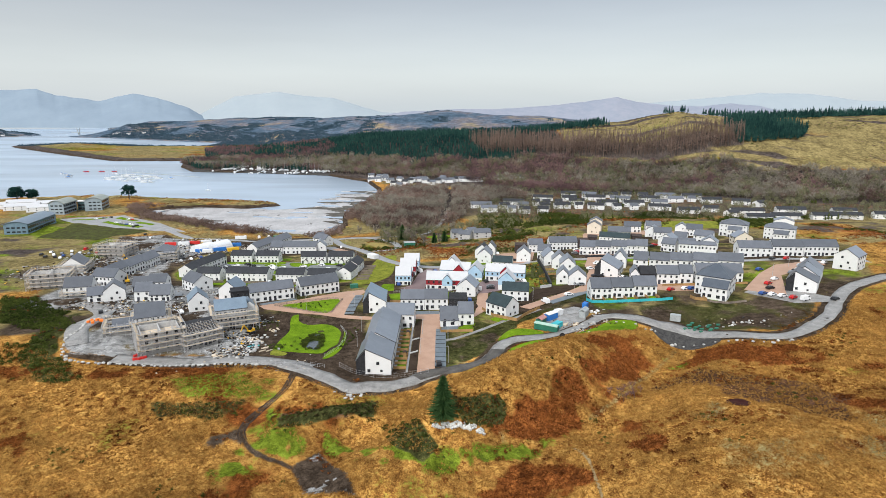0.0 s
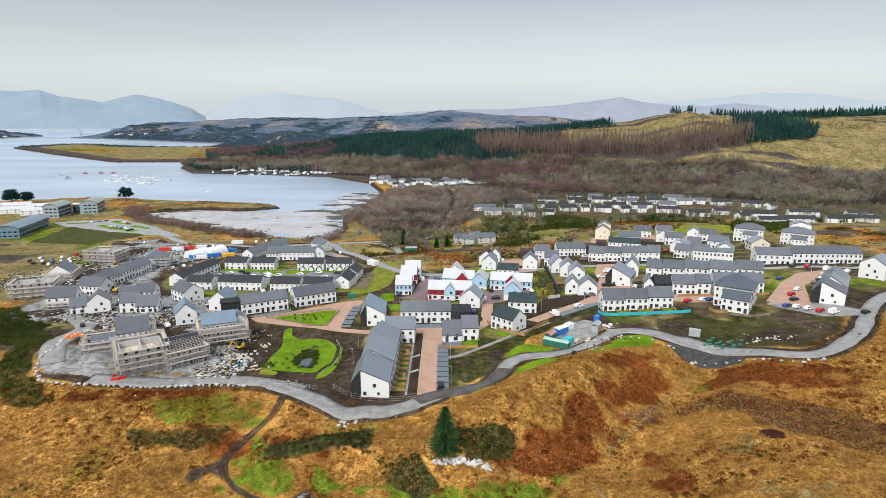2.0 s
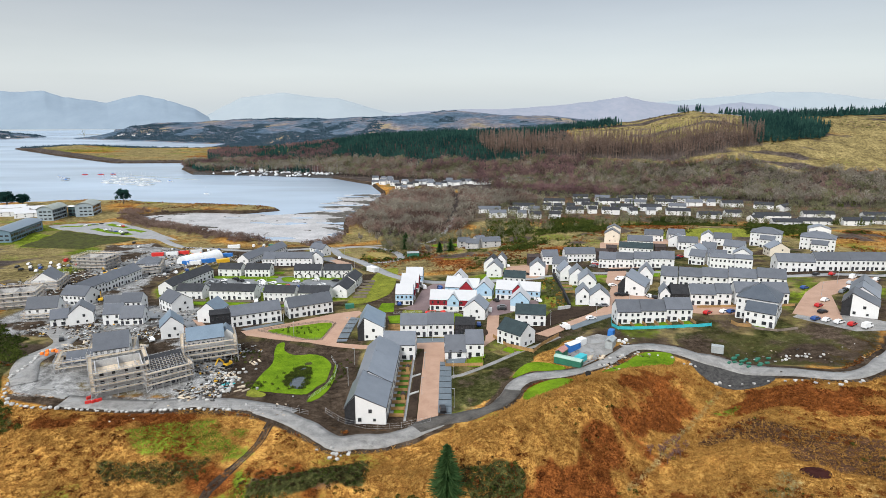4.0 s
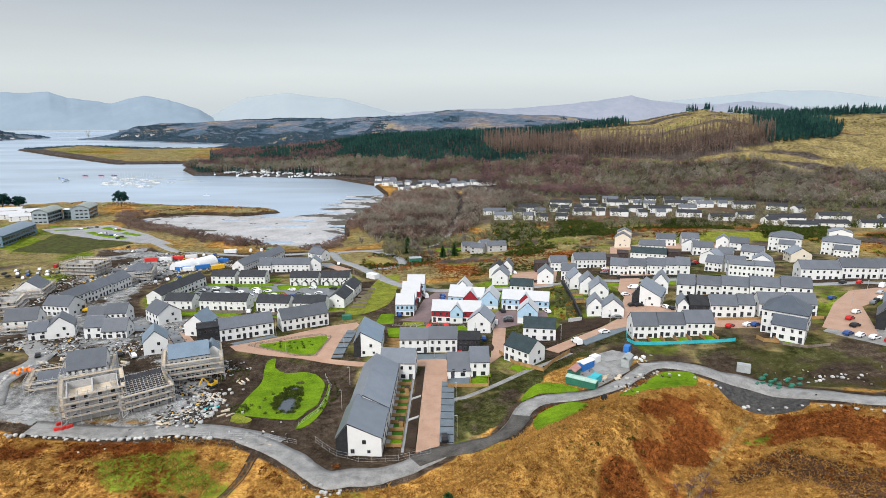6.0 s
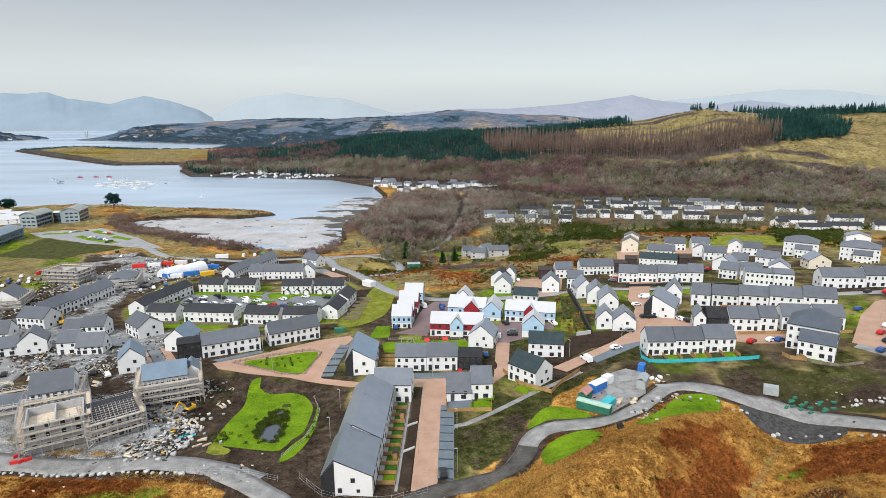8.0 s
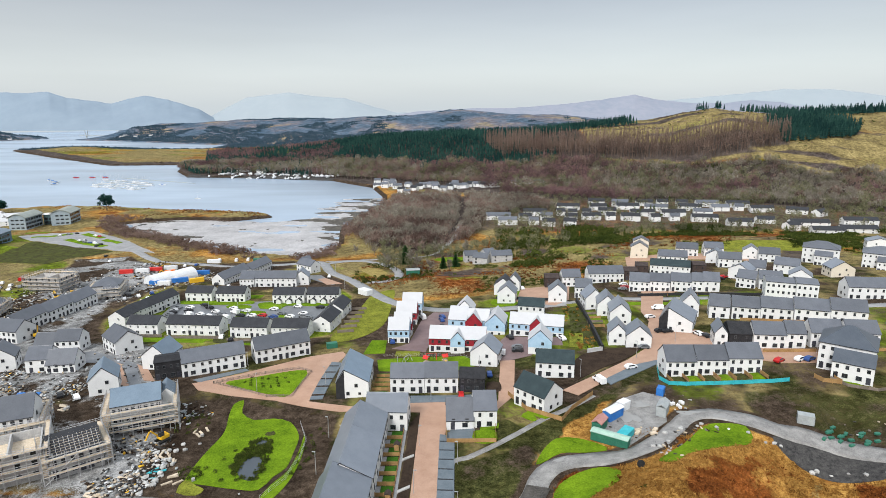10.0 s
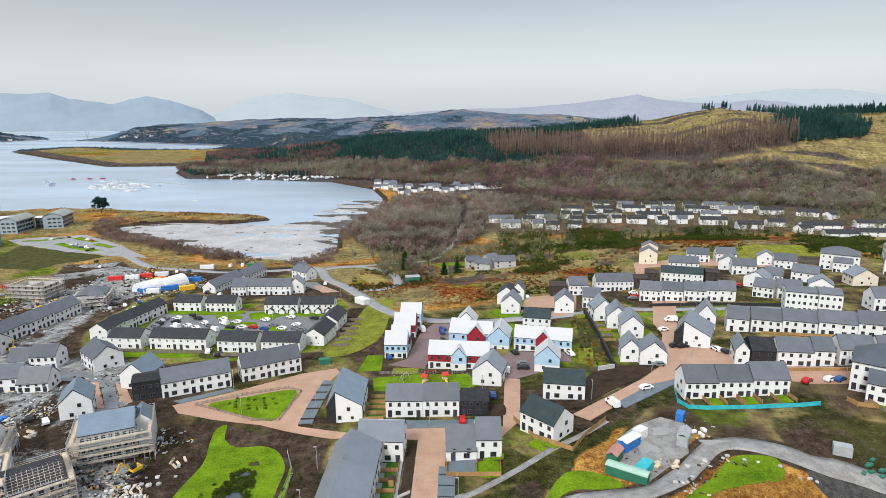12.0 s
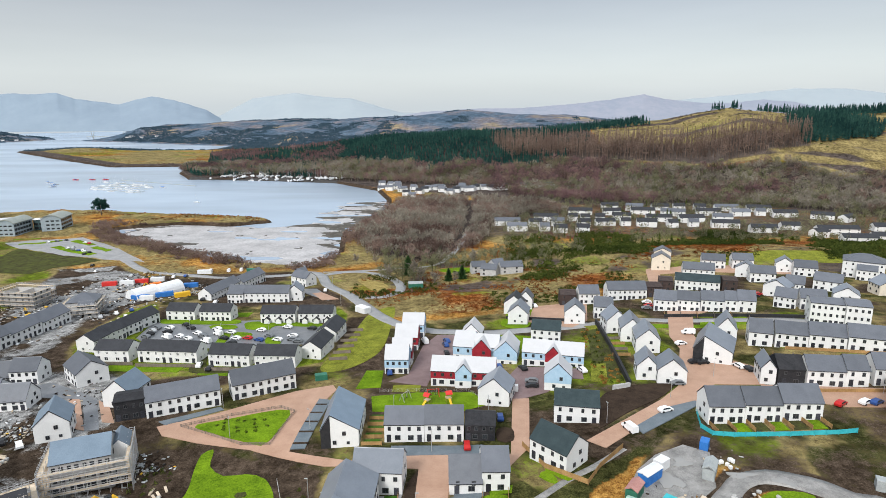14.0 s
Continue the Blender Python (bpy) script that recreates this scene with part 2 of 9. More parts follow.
def ground_material():
    """Moor, bracken, grass and earth, laid out by the mesh's own cover weights, with ragged borders between them."""
    m, n, l, bsdf = blank("open_ground")
    pos = n.new("ShaderNodeNewGeometry").outputs["Position"]
    big, mid, fine = noise_node(n, l, pos, 0.05, 5), noise_node(n, l, pos, 0.45, 5, 0.7), noise_node(n, l, pos, 2.6, 4, 0.7)
    edge = math_node(n, l, "ADD", math_node(n, l, "MULTIPLY", mid, 0.6), math_node(n, l, "MULTIPLY", fine, 0.4))

    def cover(name, sharp=5.0):
        a = n.new("ShaderNodeAttribute")
        a.attribute_name = name
        k = math_node(n, l, "ADD", a.outputs["Fac"], math_node(n, l, "MULTIPLY_ADD", edge, 1.2, -0.6))
        c = n.new("ShaderNodeClamp")
        l.new(math_node(n, l, "MULTIPLY_ADD", k, sharp, 0.5 - 0.5 * sharp), c.inputs[0])
        return c.outputs[0]

    speck = math_node(n, l, "ADD", math_node(n, l, "MULTIPLY", mid, 0.5), math_node(n, l, "MULTIPLY", fine, 0.5))
    straw = ramp_node(n, l, speck, [(0.37, (0.085, 0.034, 0.010)), (0.46, (0.22, 0.10, 0.024)), (0.54, (0.40, 0.215, 0.054)), (0.65, (0.54, 0.325, 0.10))])
    rust = ramp_node(n, l, speck, [(0.38, (0.03, 0.011, 0.005)), (0.5, (0.16, 0.05, 0.013)), (0.62, (0.33, 0.12, 0.03))])
    green = ramp_node(n, l, speck, [(0.38, (0.04, 0.05, 0.010)), (0.50, (0.11, 0.145, 0.013)), (0.64, (0.21, 0.26, 0.03))])
    dead = ramp_node(n, l, speck, [(0.37, (0.075, 0.055, 0.025)), (0.5, (0.19, 0.148, 0.064)), (0.64, (0.34, 0.275, 0.12))])
    earth = ramp_node(n, l, speck, [(0.37, (0.018, 0.013, 0.009)), (0.5, (0.052, 0.037, 0.026)), (0.64, (0.115, 0.085, 0.062))])
    wood = ramp_node(n, l, speck, [(0.38, (0.034, 0.028, 0.025)), (0.53, (0.078, 0.062, 0.055)), (0.69, (0.15, 0.12, 0.10))])
    gravel = ramp_node(n, l, speck, [(0.38, (0.10, 0.10, 0.10)), (0.50, (0.22, 0.217, 0.212)), (0.64, (0.40, 0.392, 0.38))])
    scrub = ramp_node(n, l, speck, [(0.38, (0.012, 0.013, 0.005)), (0.5, (0.04, 0.042, 0.014)), (0.64, (0.11, 0.105, 0.035))])
    heather = ramp_node(n, l, speck, [(0.38, (0.03, 0.017, 0.012)), (0.5, (0.075, 0.038, 0.022)), (0.64, (0.15, 0.075, 0.038))])
    col = mix_node(n, l, cover("rust"), straw, rust)
    # Distant moor tones: the blue in them is aerial haze put into the colour.
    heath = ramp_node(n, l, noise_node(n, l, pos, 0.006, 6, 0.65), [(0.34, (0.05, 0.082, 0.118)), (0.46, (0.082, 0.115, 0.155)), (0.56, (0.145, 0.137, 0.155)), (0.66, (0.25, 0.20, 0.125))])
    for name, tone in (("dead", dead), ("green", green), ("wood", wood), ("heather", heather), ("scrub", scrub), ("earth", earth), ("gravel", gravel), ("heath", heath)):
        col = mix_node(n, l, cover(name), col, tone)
    col = mix_node(n, l, 0.6, col, ramp_node(n, l, big, [(0.36, (0.25, 0.25, 0.25)), (0.64, (0.70, 0.70, 0.70))]), "OVERLAY")
    tussock = ramp_node(n, l, noise_node(n, l, pos, 0.22, 5, 0.65), [(0.36, (0.18, 0.17, 0.16)), (0.5, (0.47, 0.47, 0.47)), (0.66, (0.68, 0.68, 0.68))])
    l.new(mix_node(n, l, 0.6, col, tussock, "OVERLAY"), bsdf.inputs["Base Color"])
    bsdf.inputs["Roughness"].default_value, bsdf.inputs["Specular IOR Level"].default_value = 1.0, 0.02
    bp = n.new("ShaderNodeBump")
    bp.inputs["Strength"].default_value, bp.inputs["Distance"].default_value = 0.7, 0.35
    l.new(speck, bp.inputs["Height"])
    l.new(bp.outputs[0], bsdf.inputs["Normal"])
    return m


# Far canopy colour includes the blue of distance haze.
HAZED_FARWOOD = leafy("haze_tinted_mixed_woodland", (0.05, 0.09, 0.12), (0.088, 0.13, 0.165), 0.02)
OPEN_GROUND = ground_material()

# ---- land ----

# plan outlines of roads, courts, lawns and beds
TRACK_WEST = [(-58, 152), (-49, 147), (-40, 140), (-32, 132), (-24, 133), (-16, 135), (-8, 140), (-4, 144)]
TRACK_YARD = [(-47, 148), (-55, 152), (-66, 155), (-77, 156), (-94, 154), (-107, 155), (-119, 156)]
YARD = [(-174, 226), (-164, 220), (-150, 207), (-136, 181), (-131, 186), (-114, 197), (-96, 189), (-77, 189), (-79, 177), (-76, 158), (-93, 152), (-116, 156), (-134, 157), (-141, 161), (-141, 172), (-143, 192), (-160, 213)]
TRACK_EAST = [(14.0, 151.2), (17.7, 157.9), (20.1, 164.1), (23.6, 168.5), (28.1, 170.4), (33.6, 170.6), (38.9, 170.6), (44.7, 172.3), (52.0, 177.3)]
TRACK_EAST_B = [(57.7, 183.2), (63.4, 188.9), (70.0, 190.1), (77.6, 186.8), (85, 182.6), (92.6, 181.4), (101.2, 175.6), (109.9, 164.9), (116, 160.5), (123, 159.7), (131.4, 163.4), (143.1, 172.0), (151, 179), (160, 190), (170, 202), (181, 212), (192, 219), (210, 231), (240, 250)]
COMPOUND = [(36, 184), (42, 195), (48, 201), (56, 205), (61, 201), (57, 187), (43, 175)]
LANE = [(-10, 199), (-2, 199), (-4, 145), (-10, 144)]
BAYS = [(-4, 186), (0, 185), (-0, 148), (-4, 149)]
SQUARE = [(-86, 219), (-73, 227), (-53, 244), (-42, 249), (-40, 245), (-42, 236), (-45, 208), (-29, 203), (-17, 202), (-7, 202), (-7, 198), (-34, 201), (-56, 209), (-71, 211), (-82, 214)]
GREEN_TRI = [(-75, 219), (-67, 224), (-54, 230), (-50, 227), (-52, 212), (-58, 212)]
BAYS_LT = [(-87, 222), (-73, 232), (-71, 230), (-84, 220)]
BAYS_MID = [(-18, 204), (5, 205), (6, 209), (-18, 209)]
BAYS_SQ = [(-45, 209), (-41, 209), (-40, 237), (-44, 238)]
STREET_MID = [(-19, 199), (-18, 205), (13, 204), (16, 237), (21, 236), (18, 207), (14, 201), (12, 198), (-3, 198), (-3, 178), (-9, 178), (-9, 199)]
STREET_GRN = [(33, 209), (45, 219), (59, 231), (67, 240), (74, 256), (80, 255), (86, 249), (95, 245), (92, 238), (78, 240), (71, 233), (68, 228), (56, 220), (45, 212), (37, 205)]
STREET_R = [(67, 240), (79, 273), (80, 287), (91, 323), (95, 358), (107, 409), (113, 413), (105, 374), (104, 341), (119, 332), (116, 322), (98, 312), (89, 286), (86, 266), (98, 250), (95, 244), (79, 253), (74, 242)]
STREET_RJ = [(91, 238), (115, 233), (130, 230), (123, 219), (105, 221), (97, 226), (87, 230)]
COURT_A = [(-18, 258), (-15, 288), (-10, 302), (-1, 302), (-1, 274), (4, 270), (-8, 272), (-11, 248), (-24, 252)]
COURT_B = [(11, 244), (20, 263), (41, 258), (40, 249), (36, 250), (27, 240), (19, 236), (16, 236)]
ESTATE_GRASS = [(-148, 275), (-158, 293), (-166, 353), (-160, 365), (-136, 317), (-133, 300), (-124, 289), (-82, 284), (-56, 287), (-64, 334), (-61, 349), (-53, 333), (-50, 271), (-71, 257), (-109, 263)]
MAIN_ROAD = [(-109, 450), (-91, 435), (-78, 401), (-62, 376), (-48, 349), (-38, 331), (-29, 319), (-19, 311), (-10, 307), (-1, 306), (11, 303), (26, 304), (42, 305), (54, 307)]
SIDE_ROAD = [(-91, 444), (-68, 448), (-48, 459)]
BANK_GREEN = [(-50, 264), (-46, 300), (-43, 335), (-33, 345), (-31, 319), (-31, 283), (-40, 264)]
POND = [(-53.3, 169.4), (-53.7, 175.1), (-52.3, 178.3), (-49.7, 177.0), (-48.2, 169.7), (-48.1, 165.9), (-50.6, 166.2)]
POND_UPPER = [(-54.2, 186.1), (-53.3, 188.2), (-51.7, 187.7), (-51.8, 185.3), (-53.4, 185.0)]
POND_LAWN = [(-65.5, 208.6), (-67.6, 206.2), (-66.9, 199.9), (-65.2, 191.6), (-65.5, 180.7), (-65.0, 168.9), (-64.2, 165.2), (-58.9, 163.8), (-51.9, 162.3), (-45.6, 161.9), (-43.8, 167.5), (-41.8, 171.5), (-42.3, 180.4), (-43.5, 190.0), (-48.1, 197.8), (-53.6, 199.8), (-59.1, 198.9), (-63.6, 202.0), (-64.6, 206)]
LAWN_EAST = [(-44.4, 156.3), (-43.4, 163.6), (-41.0, 170.1), (-41.0, 180.2), (-42.0, 190.4), (-39.6, 179.3), (-39.2, 167.3), (-41.1, 158.9)]
MULCH_BED = [(-64.7, 166.0), (-61.0, 163.6), (-58.5, 162.0), (-59.6, 159.6), (-64.5, 160.8)]
FIELD_E = [(80, 197), (97, 207), (118, 195), (137, 207), (154, 193), (146, 181), (131, 167), (122, 165), (110, 173), (80, 180)]
GRASS_KNOLL = [(19.9, 170.2), (22.5, 176.4), (26.6, 181.4), (31.8, 181.2), (37.4, 177.2), (38.0, 174.5), (32.7, 174.2), (26.7, 174.6), (22.7, 171.6)]
GRASS_KNOLL_B = [(21.5, 152.8), (22.8, 159.3), (26.9, 164.0), (32.1, 166.6), (36.1, 166.4), (38.3, 163.0), (35.9, 156.8), (30.4, 153.1), (26.7, 150.7), (23.1, 148.4)]
GRASS_TRACK = [(49.9, 168.0), (57.2, 174.8), (63.1, 181.4), (67.9, 184.8), (76.0, 183.5), (74.3, 176.3), (64.8, 172.7), (56.1, 168.6), (50.4, 163.0), (47.5, 164.7)]
RUBBLE = [(81.5, 180.2), (89.3, 179.0), (98.0, 177.0), (103.6, 167.5), (99.9, 163.9), (96.2, 165.1), (85.9, 170.4), (81.8, 174.8)]
BUILDSITE = [(-216, 326), (-280, 460), (-245, 474), (-210, 439), (-157, 363), (-165, 338), (-175, 325), (-167, 306), (-175, 275)]
DARK_BED = [(38, 217), (42, 234), (51, 241), (63, 243), (67, 243), (61, 234), (48, 224), (39, 216)]
RAVINE_BANK = [(1, 155), (2, 171), (10, 176), (19, 180), (21, 176), (19, 165), (14, 157), (5, 151)]
EAST_LOT = [(134, 213), (147, 223), (164, 199), (162, 193), (146, 194), (137, 207)]
SQUARE_E = [(136, 217), (158, 246), (175, 263), (205, 269), (199, 259), (165, 239), (148, 204), (142, 209)]
COURT_N = [(29, 315), (34, 339), (60, 344), (54, 313), (46, 304)]
BAYS_GRN = [(47, 215), (60, 226), (68, 229), (69, 227), (56, 217), (48, 211)]
STREET_UP = [(91, 354), (110, 408), (139, 413), (184, 389), (177, 375), (133, 397), (111, 396), (100, 352)]
CARPARK = [(-136, 299), (-141, 326), (-130, 321), (-90, 325), (-73, 326), (-62, 315), (-61, 291), (-89, 286), (-121, 286)]
KNOLL_GRASS = [(17, 314), (25, 331), (36, 348), (28, 308)]
GORSE_BANK = [(-138.9, 138.6), (-144.1, 155.2), (-135.3, 153.9), (-122.0, 141.0), (-126.6, 135.9)]
PALE_GRASS = [(-94.9, 141.0), (-68.5, 147.1), (-54.0, 142.9), (-52.4, 128.3), (-62.0, 126.3), (-83.0, 128.2)]
LANE_BANK = [(11, 178), (13, 198), (20, 188), (26, 191), (41, 204), (60, 222), (63, 216), (48, 203), (40, 195), (29, 186), (22, 175)]
DARK_HOLLOW = [(-91.6, 126.7), (-62.5, 127.9), (-64.2, 120.6), (-78.9, 117.9), (-88.0, 120.8)]
SPOIL = [(-41.7, 97.0), (-35.0, 102.5), (-25.8, 89.6), (-21.1, 79.3), (-35.3, 84.4)]
GREEN_A = [(-61.4, 94.4), (-57.5, 103.2), (-53.4, 98.7), (-51.9, 88.7), (-55.8, 86.1)]
GREEN_B = [(-52.7, 108.1), (-46.4, 109.2), (-40.0, 104.8), (-40.7, 99.9), (-48.5, 102.8)]
GREEN_C = [(-34.0, 107.0), (-16.4, 94.6), (-1.3, 90.6), (-2.9, 87.9), (-18.4, 90.1), (-32.3, 102.3)]
GREEN_D = [(-57.2, 113.8), (-53.3, 124.1), (-51.1, 119.4), (-53.1, 109.5)]
DARK_HEATH = [(-51.5, 121.0), (-36.6, 120.7), (-21.4, 125.6), (-21.0, 113.1), (-34.6, 110.3), (-48.8, 111.0)]
FIR_SCRUB = [(-17.0, 110.0), (-7.3, 100.6), (-2.9, 93.3), (-7.0, 90.4), (-13.8, 94.4)]
FARM_TRACK = [(-51.5, 146.6), (-51.8, 136.2), (-52.9, 131.1), (-55.5, 125.2), (-57.5, 121.2), (-59.5, 116.6), (-59.3, 111.8), (-56.8, 106.9), (-53.7, 103.5), (-49.2, 100.8), (-45.0, 98.9), (-39.5, 95.8)]
RUST_SLOPE = [(10.1, 99.1), (31.1, 121.5), (51.0, 142.1), (77.2, 174.7), (80.2, 172.0), (67.9, 152.5), (58.5, 136.5), (38.6, 110.0), (27.8, 100.8), (18.0, 99.1)]
GOLD_WEST = [(-142, 141), (-89, 140), (-75, 127), (-57, 112), (-64, 92), (-108, 91)]
LUSH_HOLLOW = [(-58, 106), (-54, 117), (-47, 119), (-38, 106), (-39, 99), (-53, 100)]
GOLD_KNOLL = [(-1.1, 150.2), (22.3, 157.4), (44.8, 164.9), (47.7, 142.2), (31.2, 122.5), (20.4, 114.2), (4.4, 111.6)]
RUST_LOW = [(-1.1, 85.9), (10.8, 85.4), (26.8, 95.0), (33.3, 90.4), (32.6, 77.6), (27.2, 76.2), (-1.1, 81.1)]
PEAT_HOLE = [(78.3, 110.0), (80.3, 110.9), (83.5, 110.1), (84.4, 108.2), (82.6, 105.6), (79.8, 105.3), (77.9, 106.9)]
HILL_PATH = [(33.0, 96.6), (34.7, 89.6), (34.5, 79.3), (34.1, 72.2)]
FIRSCRUB2 = [(1.6, 106.4), (9.8, 109.0), (16.2, 109.3), (14.9, 104.8), (4.1, 99.3)]
GREEN_E = [(-1.1, 92.1), (16.1, 97.7), (32.7, 103.5), (32.2, 101.2), (19.2, 94.9), (-1.1, 89.1)]
WEST_BANK = [(-220, 239), (-205, 240), (-172, 212), (-150, 185), (-142, 160), (-141, 145), (-150, 151), (-158, 177), (-190, 197)]
RUST_TOP = [(38.7, 143.6), (49.2, 156.8), (71.7, 172.2), (80.9, 171.2), (57.7, 152.4), (41.4, 134.9)]
RUST_UP = [(93.5, 166.9), (101.0, 159.3), (113.0, 150.5), (126.1, 145.5), (125.6, 139.8), (109.0, 138.0), (97.0, 138.2), (91.8, 140.1), (83.8, 149.8)]
RUST_CORNER = [(-126.7, 116.1), (-120.2, 119.7), (-114.3, 113.4), (-114.9, 106.7), (-114.2, 98.8)]
RUST_SPOTS = [(34.0, 100.1), (41.1, 100.3), (38.3, 90.2), (33.5, 92.1)]
RUST_HEAD = [(46.9, 93.0), (52.1, 94.4), (55.6, 90.1), (53.1, 86.6), (48.3, 87.3)]
DARK_BAND = [(70.3, 135.5), (76.4, 145.1), (84.0, 146.6), (90.1, 136.6), (96.2, 128.2), (106.9, 121.9), (116.7, 109.9), (100.3, 87.8), (96.3, 95.6), (93.5, 105.5), (86.0, 115.5), (78.6, 124.5)]
OLIVE_SLOPE = [(10.5, 100.4), (18.2, 105.5), (21.0, 103.5), (14.6, 97.3), (6.0, 93.5)]
OLIVE_KNOLL = [(67.9, 108.0), (76.6, 111.5), (76.3, 103.0), (68.0, 91.2), (63.2, 91.9)]
GREEN_F = [(77.7, 150.5), (80.3, 155.2), (86.4, 159.0), (86.2, 156.3), (81.0, 152.6)]
GULLY_LINE = [(41.6, 113.5), (51.5, 124.1), (64.7, 141.8), (77.7, 157.4), (86.5, 167.1)]
MUD_LEFT = [(-67.9, 106.4), (-68.0, 110.8), (-60.9, 114.9), (-53.7, 103.5), (-56.0, 105.6), (-62.3, 109.1), (-64.3, 103.5)]
GOLD_MOUND = [(25.2, 183.0), (30.2, 191.2), (37.4, 197.9), (44.3, 203.4), (46.7, 203.0), (40.8, 193.5), (36.0, 186.6), (34.6, 182.5), (37.0, 178.0), (31.8, 182.2)]

SEA = -22.5


def sstep(v):
    v = np.clip(v, 0, 1)
    return v * v * (3 - 2 * v)


def bump(x, y, cx, cy, along, across, turn, high):
    """A smooth rounded hill or hollow, longer along its axis, which lies turn degrees from east."""
    c, s = math.cos(radians(turn)), math.sin(radians(turn))
    u, v = (x - cx) * c + (y - cy) * s, (y - cy) * c - (x - cx) * s
    return high * np.exp(-0.5 * ((u / along) ** 2 + (v / across) ** 2))


def inside(x, y, ring):
    """Signed distance to a closed ring of plan points, positive inside."""
    near, hit = np.full(np.shape(x), 1e9), np.zeros(np.shape(x), bool)
    for (ax, ay), (bx, by) in zip(ring, ring[1:] + ring[:1]):
        dx, dy = bx - ax, by - ay
        k = np.clip(((x - ax) * dx + (y - ay) * dy) / (dx * dx + dy * dy), 0, 1)
        near = np.minimum(near, np.hypot(x - ax - k * dx, y - ay - k * dy))
        if ay != by:
            hit ^= ((ay > y) != (by > y)) & (x < (bx - ax) * (y - ay) / (by - ay) + ax)
    return np.where(hit, near, -near)


HILL_X = (-560, -430, -290, -180, -20, 130, 330, 410, 520, 740, 1500)
HILL_FOOT = (1180, 1085, 1080, 1000, 900, 800, 770, 720, 690, 680, 650)
HILL_TOP = (0, 20, 34, 52, 63, 68, 90, 108, 96, 102, 112)


def land(x, y):
    """The lie of the land before the sea is cut out of it."""
    right = np.minimum(np.maximum(x, 0), 190) * (0.06 - 0.04 * sstep((y - 420) / 250))
    z = right + 0.008 * np.maximum(np.minimum(x, 0), -250)
    z = z - 0.055 * (np.logaddexp(0, (y - 211) / 6) * 6) - 0.035 * (np.logaddexp(0, (y - 360) / 10) * 10)
    z = np.maximum(z, -19.0 + 0.02 * right)
    z = z - 5.0 * sstep((142 - y) / 34) * sstep((45 - x) / 30)
    z = z + bump(x, y, 12, 117, 28, 9, 45, 15.5) + bump(x, y, 46, 150, 16, 9, 50, 4)
    z = z + bump(x, y, -31, 114, 13, 4.5, 8, 6.5) + bump(x, y, -38, 128, 9, 6, 0, 3)
    z = z + bump(x, y, 80, 72, 34, 26, 0, 6.5) - bump(x, y, 78, 153, 30, 9, 50, 8.5) - bump(x, y, 47, 104, 12, 9, 50, 4)
    z = z + bump(x, y, -148, 174, 22, 16, 20, 5) - bump(x, y, -54, 192, 16, 13, 0, 3.2)
    z = z + bump(x, y, 0, 362, 22, 14, 0, 3.0) + bump(x, y, 95, 470, 60, 22, 0, 5) + bump(x, y, 190, 440, 70, 22, 0, 5)
    foot, top = np.interp(x, HILL_X, HILL_FOOT), np.interp(x, HILL_X, HILL_TOP)
    z = z + top * sstep((y - foot) / 330) - 0.10 * np.maximum(y - foot - 330, 0) * (top > 2)
    return np.maximum(z, -19.5)

SEA_RING = [(-4900, 900), (-900, 720), (-560, 700), (-458, 738), (-340, 713), (-251, 691), (-200, 676), (-193, 662), (-227, 640),
            (-290, 648), (-335, 622), (-290, 572), (-248, 549), (-197, 512), (-156, 489), (-111, 479), (-98, 520), (-109, 588),
            (-97, 675), (-88, 760), (-97, 818), (-124, 915), (-204, 1013), (-321, 1052), (-470, 1078), (-535, 1180), (-575, 1290),
            (-600, 1335), (-755, 1330), (-1053, 1590), (-1398, 1907), (-1348, 2100), (-1050, 1960), (-779, 1900), (-820, 2180), (-990, 2270),
            (-1397, 2540), (-1700, 2700), (-1800, 3230), (-2700, 4900), (-4900, 4900)]
ISLAND = [(-3400, 2500), (-1960, 2590), (-1930, 2900), (-2350, 3350), (-3600, 3500)]


def vnoise(x, y, scale, seed=0):
    """Smooth value noise between 0 and 1."""
    u, v = np.asarray(x, float) / scale, np.asarray(y, float) / scale
    i, j = np.floor(u).astype(np.int64), np.floor(v).astype(np.int64)
    f, g = sstep(u - i), sstep(v - j)

    def corner(a, b):
        k = (a * 374761393 + b * 668265263 + seed * 974711) & 0x7FFFFFFF
        k = ((k ^ (k >> 13)) * 1274126177) & 0x7FFFFFFF
        return ((k ^ (k >> 16)) & 0xFFFF) / 65535.0

    top = corner(i, j) * (1 - f) + corner(i + 1, j) * f
    low = corner(i, j + 1) * (1 - f) + corner(i + 1, j + 1) * f
    return top * (1 - g) + low * g


def fbm(x, y, scale, seed=0, octaves=4):
    return sum(vnoise(x, y, scale / 2 ** k, seed + k) * 0.5 ** (k + 1) for k in range(octaves)) / (1 - 0.5 ** octaves)


